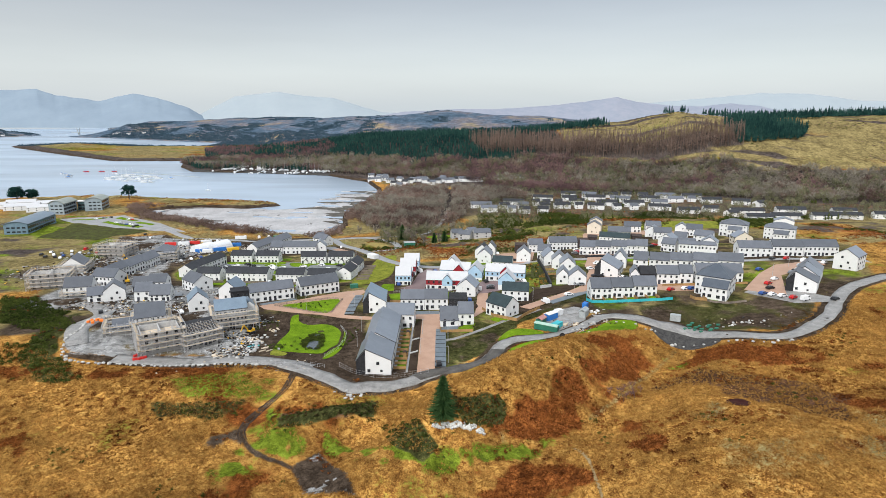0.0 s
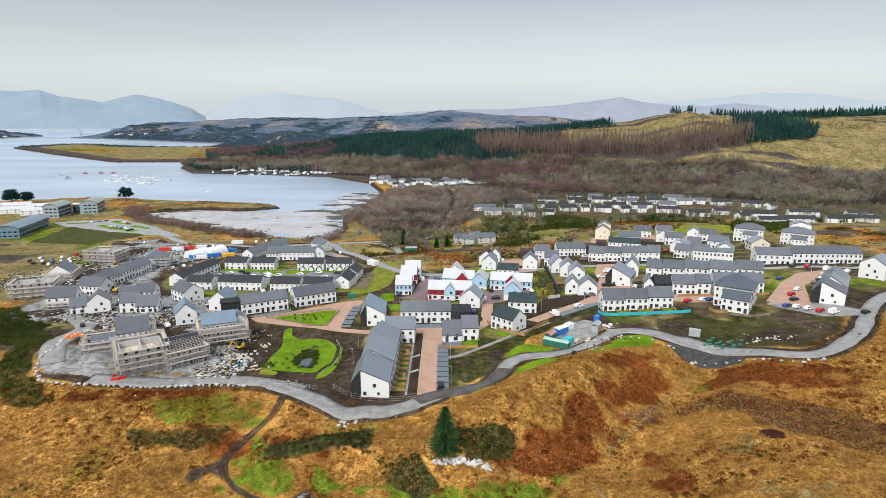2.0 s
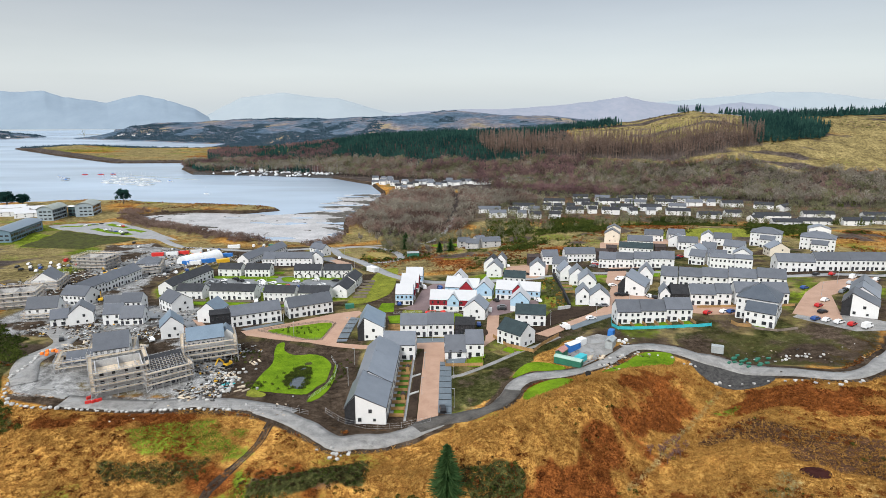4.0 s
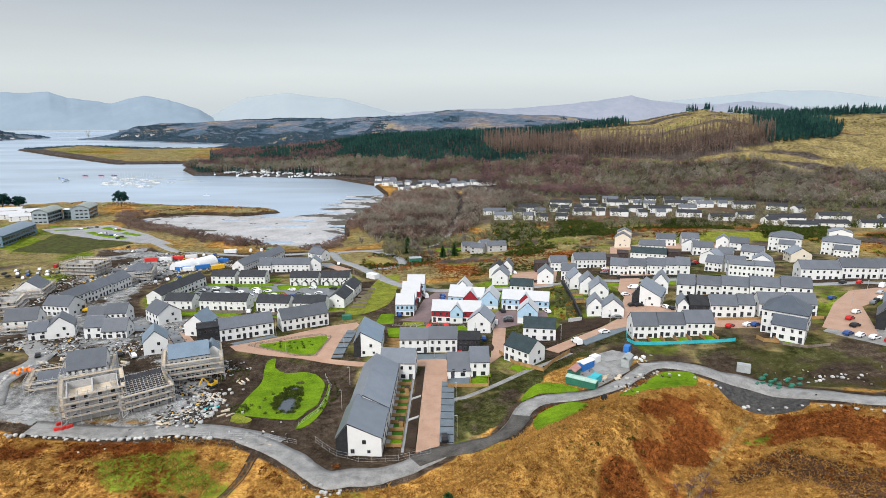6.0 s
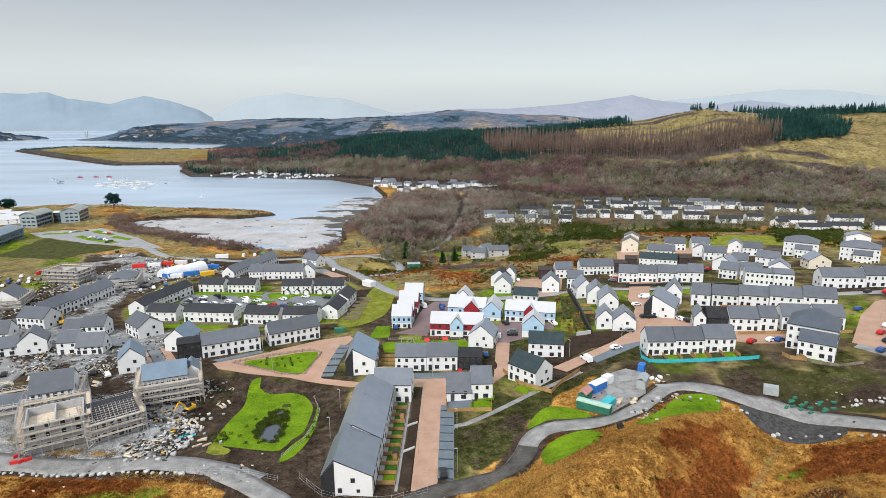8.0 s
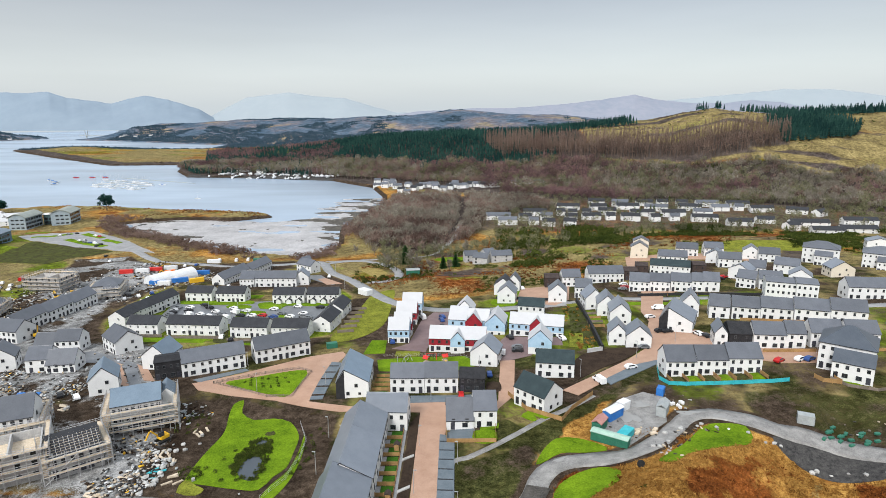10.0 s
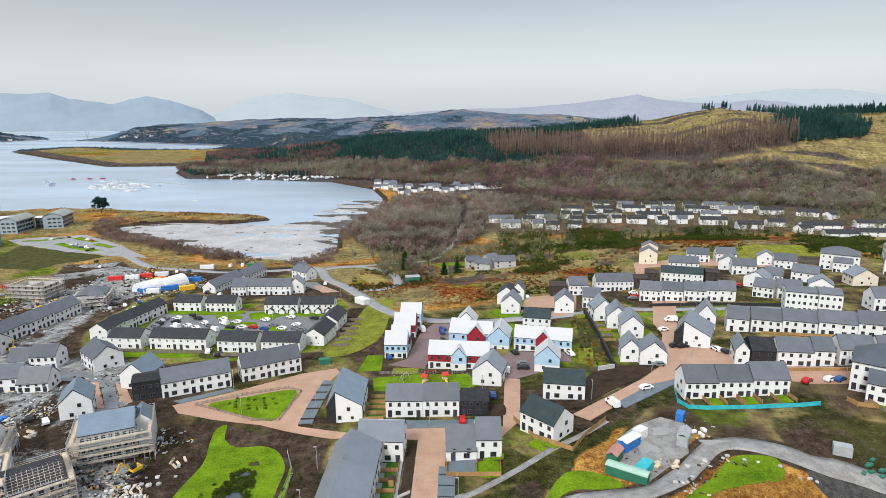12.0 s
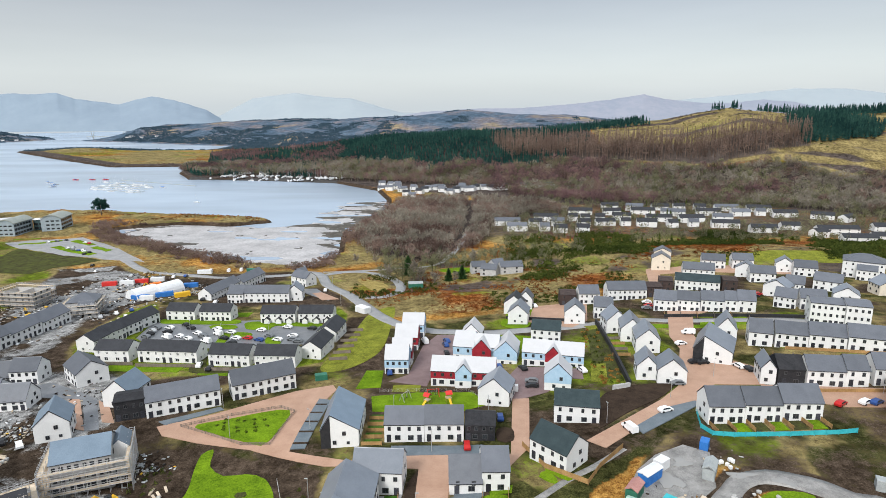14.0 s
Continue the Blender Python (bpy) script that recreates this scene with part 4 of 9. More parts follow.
def drape(name, ring, material, lift, label, category, step=4.0, kind="structure", skirt=0.35, rounded=False):
    """A sheet with real edges, laid over the ground."""
    if rounded:
        ring = closed_line(ring)
    bm = bmesh.new()
    bm.faces.new([bm.verts.new((x, y, 0)) for x, y in ring])
    bmesh.ops.recalc_face_normals(bm, faces=bm.faces[:])
    for axis in (0, 1):
        low, high = min(p[axis] for p in ring), max(p[axis] for p in ring)
        at = low + step
        while at < high:
            no = (1, 0, 0) if axis == 0 else (0, 1, 0)
            bmesh.ops.bisect_plane(bm, geom=bm.verts[:] + bm.edges[:] + bm.faces[:], plane_co=tuple(c * at for c in no), plane_no=no)
            at += step
    co = np.array([v.co[:2] for v in bm.verts])
    zs = height(co[:, 0], co[:, 1]) + lift
    for v, z in zip(bm.verts, zs):
        v.co.z = z
    for f in bm.faces:
        f.normal_update()
        if f.normal.z < 0:
            f.normal_flip()
    rim = [ed for ed in bm.edges if ed.is_boundary]
    out = bmesh.ops.extrude_edge_only(bm, edges=rim)
    for v in out["geom"]:
        if isinstance(v, bmesh.types.BMVert):
            v.co.z -= skirt
    ob = part(name, bm, material, None)
    return tagged(ob, label, category, kind=kind)


def smooth_line(points, step=2.0):
    """Evenly spaced points along a rounded line through the given ones."""
    p = [Vector(points[0])] + [Vector(q) for q in points] + [Vector(points[-1])]
    out = []
    for a, b, c, d in zip(p, p[1:], p[2:], p[3:]):
        n = max(2, int((c - b).length / step))
        for k in range(n):
            t = k / n
            out.append(0.5 * (2 * b + (c - a) * t + (2 * a - 5 * b + 4 * c - d) * t * t + (3 * b - a - 3 * c + d) * t ** 3))
    return out + [p[-1]]


def ribbon(name, points, width, material, lift, label, category="road", kind="structure", ragged=0.0):
    line = smooth_line(points)
    v, cross = [], (-0.5, -0.5, -0.25, 0, 0.25, 0.5, 0.5)
    for i, q in enumerate(line):
        t = (line[min(i + 1, len(line) - 1)] - line[max(i - 1, 0)]).normalized()
        side = Vector((t.y, -t.x))
        wide = width + ragged * (vnoise(np.array([q.x]), np.array([q.y]), 6, 5)[0] - 0.5) * 2
        for k, c in enumerate(cross):
            p = q + side * c * wide
            v.append((p.x, p.y, flat_height(p.x, p.y) + (lift if 0 < k < 6 else lift - 0.4)))
    n = len(cross)
    i = np.arange(len(line) - 1)[:, None] * n + np.arange(n - 1)[None, :]
    me = mesh_np(name, v, np.stack([i, i + n, i + n + 1, i + 1], -1).reshape(-1, 4), material)
    return tagged(new(name, me), label, category, kind=kind)


ribbon("road", [(-10, 139.5), (-5, 143.2), (-1, 145.2), (4, 146), (10, 148.4), (14.5, 152), (17.5, 157), (19.2, 161)], 5.8, MUD_TRACK, 0.25, "muddy dark site track below the bank", ragged=1.8)
ribbon("road", TRACK_YARD, 6.5, GRAVEL, 0.17, "wet grey gravel track edged with pale boulders", ragged=1.0)
ribbon("road", TRACK_WEST, 6.0, GRAVEL, 0.2, "wet grey gravel track curving below the terrace", ragged=1.0)
ribbon("road", TRACK_EAST + TRACK_EAST_B, 5.4, GRAVEL, 0.2, "wet grey gravel site track winding along the hill", ragged=1.0)
ribbon("road", [(-174, 226), (-163, 220), (-151, 207), (-146, 190), (-143, 175), (-136, 163)], 8, GRAVEL, 0.2, "grey gravel site road round the building yard", ragged=1.2)
for side in (-0.95, 0.95):
    rut = [(ax + side * (by - ay) / math.hypot(bx - ax, by - ay), ay - side * (bx - ax) / math.hypot(bx - ax, by - ay)) for (ax, ay), (bx, by) in zip(FARM_TRACK, FARM_TRACK[1:])]
    ribbon("track", rut[:8], 0.55, EARTH, 0.05, "muddy wheel rut of the farm track", "track", ragged=0.6)
ribbon("road", MAIN_ROAD, 6.5, ROAD_GREY, 0.12, "grey tarmac village road")
ribbon("road", [(54, 307), (70, 311), (90, 306), (112, 303), (135, 298), (155, 280), (190, 276), (230, 270)], 5, ROAD_GREY, 0.12, "grey tarmac street between the terraces")
ribbon("road", [(-91, 440), (-140, 428), (-190, 440), (-230, 470), (-280, 520), (-330, 560)], 6, ROAD_GREY, 0.12, "grey tarmac road towards the shore campus")
ribbon("road", SIDE_ROAD + [(-20, 470), (-5, 520), (5, 600)], 4, ROAD_GREY, 0.12, "narrow road leading into the wood")
ribbon("road", [(-87, 434), (-76, 443), (-62, 443), (-45, 424), (-36, 401), (-34.5, 380), (-40.4, 367), (-50, 367)], 5.5, ROAD_GREY, 0.11, "grey tarmac loop road round a grassy island")
ribbon("path", [(-1, 166), (-0.6, 172.9), (3.2, 174.5), (9.7, 179.1), (16.6, 184.7), (25.5, 192.4), (33.0, 197.5), (41.3, 204.5)], 1.8, GRAVEL, 0.12, "narrow gravel path along the grassy bank", "path")
for ring, material, lift, label in (
        (SQUARE, PAVING, 0.14, "buff block-paved square between the terraces"),
        (STREET_MID, PAVING, 0.15, "buff block-paved street"),
        (LANE, PAVING, 0.18, "buff block-paved lane behind the gardens"),
        (STREET_GRN, PAVING, 0.16, "buff block-paved street corner"),
        (STREET_R, PAVING, 0.14, "buff block-paved street winding between houses"),
        (STREET_UP, PAVING, 0.12, "buff block-paved upper street"),
        (BAYS_GRN, PAVING_BLUE, 0.24, "slate-blue paved parking bays at the street corner"),
        (STREET_RJ, PAVING, 0.18, "buff block-paved street in front of the terraces"),
        (SQUARE_E, PAVING, 0.14, "buff block-paved square with parked cars"),
        (COURT_N, PAVING, 0.14, "buff block-paved court"),
        (COURT_A, PAVING_RED, 0.15, "dull red block-paved court with parked cars"),
        (COURT_B, PAVING_RED, 0.15, "dull red block-paved court between red and blue houses"),
        (BAYS, PAVING_BLUE, 0.2, "slate-blue paved parking bays"),
        (BAYS_LT, PAVING_BLUE, 0.2, "slate-blue paved parking bays before the terrace"),
        (BAYS_MID, PAVING_BLUE, 0.2, "slate-blue paved parking bays along the street"),
        (BAYS_SQ, PAVING_BLUE, 0.22, "slate-blue paved parking bays beside the square"),
        ([(-145, 247), (-138.6, 251), (-126.5, 244.8), (-114.8, 237.6), (-101.6, 217.2), (-105.2, 216.3), (-119.4, 237.6), (-133.4, 238.6)], ASPHALT, 0.16, "new dark tarmac street between the yard houses"),
        ([(-124.2, 237.8), (-120.1, 237.4), (-105.6, 216.6), (-108.4, 217.1)], PAVING, 0.14, "buff block-paved pad beside the yard houses"),
        ([(-113.8, 236.9), (-107.7, 232.4), (-99.6, 221.3), (-103.6, 221.8)], PAVING, 0.14, "buff block-paved pad below the black house"),
        ([(-95, 391), (-82.3, 391), (-71.4, 371), (-66, 366), (-69.0, 361), (-80, 372)], ASPHALT, 0.12, "dark tarmac lot beside the road bend"),
        ([(-81.5, 378.0), (-77.2, 381), (-63.9, 364), (-72.3, 361.6)], PAVING, 0.17, "buff block-paved drive by the road bend"),
        ([(-1.9, 182.2), (-1.9, 187.2), (5.0, 187.2), (4.9, 181.8)], PAVING_BLUE, 0.14, "dark paved patio in a back garden"),
        (CARPARK, ASPHALT, 0.13, "wet dark tarmac car park of the older estate"),
        (COMPOUND, GRAVEL, 0.12, "wet gravel site compound"),
        (EAST_LOT, GRAVEL, 0.1, "grey gravel lot by the square"),
):
    drape("pavement", ring, material, lift, label, "paving")
for ring, material, lift, label in (
        (GREEN_TRI, LAWN, 0.26, "bright green triangular lawn in the square"),
        (POND_LAWN, LAWN, 0.1, "bright green lawn sloping down to the pond"),
        (LAWN_EAST, LAWN, 0.1, "green grass strip along the pond fence"),
        (MULCH_BED, GRASS_BANK, 0.1, "rough green bed with young shrubs by the track"),
        (GRASS_KNOLL, LAWN, 0.12, "bright green grassy bank beside the track"),
        (GRASS_TRACK, LAWN, 0.12, "bright green verge above the site track"),
        (BANK_GREEN, GRASS_BANK, 0.1, "bright green grassy bank below the road"),
        (KNOLL_GRASS, LAWN, 0.1, "bright green grass beside the court"),
        (GRASS_KNOLL_B, LAWN, 0.1, "bright green grass bank above the bracken"),
        ([(-64, 420), (-52, 413), (-43.5, 400.4), (-42.0, 384), (-47.0, 381), (-56, 398)], STRAW_SWARD, 0.12, "tawny grass island inside the loop road"),
        ([(-110, 312.2), (-110.8, 317.2), (-100.2, 316.3), (-99.1, 311.1)], LAWN, 0.3, "small kerbed grass island in the car park"),
        ([(-101.1, 306.1), (-98, 306), (-95.7, 289.5), (-99.1, 289.6)], LAWN, 0.3, "long grass strip between parked cars"),
        ([(-95.4, 301.2), (-96.4, 306.2), (-89.2, 305), (-88.4, 300.4)], LAWN, 0.3, "small kerbed grass island in the car park"),
        ([(-94.6, 312.6), (-95, 322), (-63.7, 319.4), (-62.9, 314.1), (-82, 315.6), (-83, 309.8), (-91.4, 310.3)], LAWN, 0.3, "front lawn of the older estate"),
        ([(-78.3, 291), (-80.6, 299), (-75.4, 298.3), (-72.6, 291)], LAWN, 0.3, "small grass island with a clipped hedge"),
        ([(-136, 320.2), (-138, 326.6), (-120.2, 325.8), (-103.8, 325.8), (-100.4, 319.4), (-116.9, 318.2), (-129, 319.8)], LAWN, 0.3, "front lawn of the older estate"),
        ([(-96.8, 279), (-97.4, 263.6), (-91.6, 259.4), (-80.2, 260.4), (-80.8, 265.5), (-91.8, 266.7)], LAWN_ROUGH, 0.14, "rough back lawn behind the older estate"),
        ([(5.3, 181.5), (5.4, 187.2), (10.9, 187.2), (10.7, 181.1)], LAWN, 0.16, "small fenced back lawn"),
        ([(10.1, 210.8), (10.4, 217.3), (14.3, 216.9), (14.1, 210.4)], EARTH, 0.26, "dark planting bed beside the lane"),
        ([(18.8, 193.9), (20.7, 196.2), (22.8, 192.9), (22.2, 190.8)], LAWN, 0.16, "small fenced corner lawn"),
        (DARK_BED, EARTH, 0.24, "dark freshly dug planting bed"),
        (RUBBLE, RUBBLE_MAT, 0.06, "bank of dark broken rubble"),
):
    drape("ground", ring, material, lift, label, "ground", step=3.0, rounded=True)
for ring, label in ((POND, "small grey pond in a green lawn"), (POND_UPPER, "little upper pool above the pond")):
    drape("water", ring, POND_WATER, 0.2, label, "pond", rounded=True)


# ---- houses ----
MESHES = {}


def window_mesh(w, h, frame_material):
    key = (round(w, 2), round(h, 2), frame_material.name)
    if key not in MESHES:
        bm, t = bmesh.new(), 0.09
        for sx, sz, x, z in ((w, t, 0, 0), (w, t, 0, h - t), (t, h - 2 * t, -w / 2 + t / 2, t), (t, h - 2 * t, w / 2 - t / 2, t), (0.06, h - 2 * t, 0.0, t)):
            bevel_box(bm, sx, 0.14, sz, Matrix.Translation((x, -0.03, z)))
        a = bpy.data.meshes.new("window")
        bm.to_mesh(a)
        bm.free()
        a.materials.append(frame_material)
        bm = bmesh.new()
        bevel_box(bm, w - 2 * t, 0.06, h - 2 * t, Matrix.Translation((0, -0.012, t)))
        b = bpy.data.meshes.new("pane")
        bm.to_mesh(b)
        bm.free()
        b.materials.append(GLASS)
        MESHES[key] = (a, b)
    return MESHES[key]


def door_mesh(w, h, material):
    key = ("door", round(w, 2), round(h, 2), material.name)
    if key not in MESHES:
        bm = bmesh.new()
        bevel_box(bm, w + 0.16, 0.10, h + 0.08, Matrix.Translation((0, -0.01, 0)))
        bevel_box(bm, w, 0.06, h, Matrix.Translation((0, -0.06, 0)), 0.015)
        bevel_box(bm, w * 0.5, 0.02, h * 0.35, Matrix.Translation((0, -0.1, h * 0.5)))
        me = bpy.data.meshes.new("door")
        bm.to_mesh(me)
        bm.free()
        me.materials.append(material)
        MESHES[key] = me
    return MESHES[key]


def add_window(parent, face, u, z, w, h, frame_material):
    a, b = window_mesh(w, h, frame_material)
    if parent.matrix_basis.translation.y > 300:
        return part_mesh("window", b, parent, face @ Matrix.Translation((u, -0.02, z)))
    win = part_mesh("window", a, parent, face @ Matrix.Translation((u, 0, z)))
    part_mesh("pane", b, win)
    return win


def wall_bm(w, d, eave, ridge, along, below=1.6, skew=0.0):
    bm = bmesh.new()
    if along:
        ring = [(-d / 2, -below), (d / 2, -below), (d / 2, eave), (0, ridge), (-d / 2, eave)]
        ends = [[bm.verts.new((sx * w / 2, y, z)) for y, z in ring] for sx in (-1, 1)]
    else:
        ring = [(-w / 2, -below), (w / 2, -below), (w / 2, eave), (skew * w, ridge), (-w / 2, eave)]
        ends = [[bm.verts.new((x, sy * d / 2, z)) for x, z in ring] for sy in (-1, 1)]
    for e2 in ends:
        bm.faces.new(e2)
    n = len(ring)
    for k in range(n):
        bm.faces.new([ends[0][k], ends[0][(k + 1) % n], ends[1][(k + 1) % n], ends[1][k]])
    bmesh.ops.recalc_face_normals(bm, faces=bm.faces[:])
    return bm


def roof_bm(w, d, eave, ridge, along, over=0.28, verge=0.12, th=0.24, skew=0.0):
    bm = bmesh.new()
    span, length = (d, w) if along else (w, d)
    half = span / 2
    at = skew * span
    zl, zr = (eave - (ridge - eave) / (half + k * at) * over + 0.02 for k in (1, -1))
    s = half + over
    ring = [(-s, zl), (at, ridge + 0.02), (s, zr), (s, zr + th * 0.8), (at + 0.16, ridge + th), (at + 0.1, ridge + th + 0.08), (at - 0.1, ridge + th + 0.08), (at - 0.16, ridge + th), (-s, zl + th * 0.8)]
    ends = []
    for e2 in (-1, 1):
        u = e2 * (length / 2 + verge)
        ends.append([bm.verts.new((u, q, z) if along else (q, u, z)) for q, z in ring])
    n = len(ring)
    for k in range(n):
        bm.faces.new([ends[0][k], ends[0][(k + 1) % n], ends[1][(k + 1) % n], ends[1][k]])
    for e2 in ends:
        bmesh.ops.triangulate(bm, faces=[bm.faces.new(e2)])
    bmesh.ops.recalc_face_normals(bm, faces=bm.faces[:])
    return bm


def hip_bm(w, d, eave, ridge, over=0.35):
    bm = bmesh.new()
    a, b, r = w / 2 + over, d / 2 + over, max(w - d, 2.0) / 2
    low = [bm.verts.new(p) for p in ((-a, -b, eave), (a, -b, eave), (a, b, eave), (-a, b, eave))]
    up = [bm.verts.new((v.co.x, v.co.y, eave + 0.22)) for v in low]
    p, q = bm.verts.new((-r, 0, ridge)), bm.verts.new((r, 0, ridge))
    bm.faces.new(low[::-1])
    for k in range(4):
        bm.faces.new([low[k], low[(k + 1) % 4], up[(k + 1) % 4], up[k]])
    bm.faces.new([up[0], up[1], q, p])
    bm.faces.new([up[1], up[2], q])
    bm.faces.new([up[2], up[3], p, q])
    bm.faces.new([up[3], up[0], p])
    bmesh.ops.recalc_face_normals(bm, faces=bm.faces[:])
    return bm


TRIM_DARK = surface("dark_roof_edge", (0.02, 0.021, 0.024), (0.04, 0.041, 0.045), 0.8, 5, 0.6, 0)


def volume(parent, ox, oy, w, d, eave, ridge, along=True, walls=RENDER, roof=SLATE, hip=False, storeys=2, openings="fse",
           frames=FRAME_DARK, clad=None, turn=0.0, bay=5.2, lift=0.0, plain=False, skew=0.0):
    """One roofed volume of a house, as parts under it: wall, roof, windows, doors, and boarded upper walls where clad is given."""
    m = pose(ox, oy, lift, 0, 0, turn)
    if hip:
        bm = bmesh.new()
        bevel_box(bm, w, d, eave + 1.6, Matrix.Translation((0, 0, -1.6)))
        bodies = (("wall", bm, walls), ("roof", hip_bm(w, d, eave, ridge), roof))
    else:
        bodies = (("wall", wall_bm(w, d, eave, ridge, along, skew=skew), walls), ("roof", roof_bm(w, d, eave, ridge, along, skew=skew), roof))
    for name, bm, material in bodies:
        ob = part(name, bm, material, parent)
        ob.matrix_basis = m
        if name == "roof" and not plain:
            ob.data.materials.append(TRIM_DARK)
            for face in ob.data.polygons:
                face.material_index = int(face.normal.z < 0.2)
    if clad:
        bm = wall_bm(w + 0.10, d + 0.10, eave - 2.62, ridge - 2.62 - 0.02, along, 0.0)
        part("cladding", bm, clad, parent, "painted weatherboard cladding").matrix_basis = m @ Matrix.Translation((0, 0, 2.6))
    if plain:
        return
    step = eave / storeys
    for side, turn2, length, out in (("f", 0, w, d), ("b", 180, w, d), ("s", -90, d, w), ("e", 90, d, w)):
        if side not in openings:
            continue
        off = out / 2 + (0.05 if clad else 0.0)
        world_turn = (parent.matrix_basis @ m @ pose(0, 0, 0, 0, 0, turn2)).to_3x3() @ Vector((0, -1, 0))
        if side in "se" and world_turn.dot(parent.matrix_basis.translation - Vector((0, 30, 0))) > 0:
            continue
        face = m @ pose(0, 0, 0, 0, 0, turn2) @ Matrix.Translation((0, -off, 0))
        low = m @ pose(0, 0, 0, 0, 0, turn2) @ Matrix.Translation((0, -out / 2, 0))
        gable = (side in "se") == along
        if gable and not hip:
            for k in range(storeys):
                add_window(parent, face if k else low, length * (0.12 if k % 2 else -0.14), step * k + 1.0, 1.0, 1.15, frames)
            if storeys > 1 and length > 7.5:
                add_window(parent, low, length * 0.22, 1.1, 0.8, 0.8, frames)
            continue
        units = max(1, round(length / bay))
        for i in range(units):
            u0, uw = -length / 2 + length * i / units, length / units
            flip = -1 if i % 2 else 1
            mid = u0 + uw / 2
            if side in "fb":
                part_mesh("door", door_mesh(1.0, 2.05, DOOR), parent, low @ Matrix.Translation((mid - flip * uw * 0.27, 0, 0.12)))
                add_window(parent, low, mid + flip * uw * 0.17, 0.75 if side == "f" else 0.25, min(1.5, uw * 0.34), 1.35 if side == "f" else 1.95, frames)
            else:
                add_window(parent, low, mid, 0.9, 1.1, 1.2, frames)
            for k in range(1, storeys):
                add_window(parent, face, mid - uw * 0.24, step * k + 0.8, 0.8, 1.15, frames)
                add_window(parent, face, mid + uw * 0.24, step * k + 0.8, 0.95, 1.15, frames)


def plot(x, y, w, d, yaw, name, label, category="house", group=""):
    """An empty at a house's base, on the lowest ground under its corners."""
    c, s = math.cos(radians(yaw)), math.sin(radians(yaw))
    zs = [flat_height(x + a * w / 2 * c - b * d / 2 * s, y + a * w / 2 * s + b * d / 2 * c) for a in (-1, 1) for b in (-1, 1)]
    ob = new(name)
    ob.matrix_basis = pose(x, y, sorted(zs)[1] + 0.15, 0, 0, yaw)
    return tagged(ob, label, category, group)


def terrace(x, y, w, d, yaw, eave=5.2, ridge=8.3, roof=SLATE, walls=RENDER, label="white rendered two-storey terrace with a grey roof", group="new terraces", **more):
    ob = plot(x, y, w, d, yaw, "terraced_house", label, "house", group)
    volume(ob, 0, 0, w, d, eave, ridge, True, walls, roof, **more)
    return ob


def gabled(x, y, w, d, yaw, eave=5.2, ridge=8.8, roof=SLATE_PALE, walls=RENDER, label="white rendered house, gable to the street, grey roof", group="new gabled houses", **more):
    ob = plot(x, y, w, d, yaw, "house", label, "house", group)
    volume(ob, 0, 0, w, d, eave, ridge, False, walls, roof, **more)
    return ob


def end_house(x, y, w, d, yaw, eave=5.2, ridge=9.0, label="white house with an off-centre gable and a black recess", openings="fse", share=0.26, roof=SLATE):
    """A gabled house whose ridge stands off centre, with black boards on the short side of its front."""
    ob = plot(x, y, w, d, yaw, "house", label, "house", "off-centre gables")
    volume(ob, 0, 0, w, d, eave, ridge, False, skew=share - 0.5, openings=openings, roof=roof)
    a, b = -w / 2 - 0.02, (share - 0.5) * w
    bm = bmesh.new()
    side = [(a, -0.6), (b, -0.6), (b, ridge - 0.12), (a, eave - 0.1)]
    ends = [[bm.verts.new((px, py, pz)) for px, pz in side] for py in (-d / 2 - 0.08, -d / 2 + 0.5)]
    for k in range(4):
        bm.faces.new([ends[0][k], ends[0][(k + 1) % 4], ends[1][(k + 1) % 4], ends[1][k]])
    for e2 in ends:
        bm.faces.new(e2)
    bmesh.ops.recalc_face_normals(bm, faces=bm.faces[:])
    part("recess", bm, TIMBER_BLACK, ob, "black timber-clad recess")
    return ob


def old_terrace(x, y, w, d, yaw, along=True, **more):
    ob = plot(x, y, w, d, yaw, "terraced_house", "older white harled terrace with a near-black roof", "house", "older terraces")
    volume(ob, 0, 0, w, d, 4.8, 7.3, along, RENDER_OLD, SLATE_DARK, frames=FRAME_WHITE, bay=5.6, **more)
    return ob


def porch(ob, ox, oy, w=2.4, d=1.8, roof=SLATE_DARK, walls=RENDER_OLD):
    part("porch", wall_bm(w, d, 2.2, 3.2, False), walls, ob).matrix_basis = pose(ox, oy, 0)
    part("porch_roof", roof_bm(w, d, 2.2, 3.2, False, 0.2), roof, ob).matrix_basis = pose(ox, oy, 0)


# middle street
terrace(-14.8, 215.1, 10.6, 8, 1)
terrace(-4.2, 215.3, 10.4, 8, 1, ridge=8.45)
ob = plot(5.6, 215.2, 8, 8, -3, "house", "low black timber-clad end house beside a white terrace")
volume(ob, 0, 0, 8, 8, 4.7, 6.4, True, TIMBER_BLACK, TIMBER_BLACK, openings="f")
ob = plot(4.6, 193.2, 14, 9, 2, "house", "white stepped house with a low wing and grey roofs")
volume(ob, -3.2, -0.2, 7.6, 9, 2.8, 7.2, True)
volume(ob, 3.7, 0.6, 6.4, 9.6, 5.4, 8.8, True)
terrace(24.4, 200.9, 11.1, 8.6, -46, 5.2, 8.6, SLATE_GREEN, label="white house with a dark green-grey roof, gable to the path", group="green-roofed houses")
terrace(32.7, 223.1, 12.2, 8.5, -8, 5.2, 8.0, SLATE_GREEN, label="white semi-detached house with a dark green-grey roof", group="green-roofed houses")
gabled(11.1, 236.6, 9.4, 9.5, -15, 5.0, 8.8)
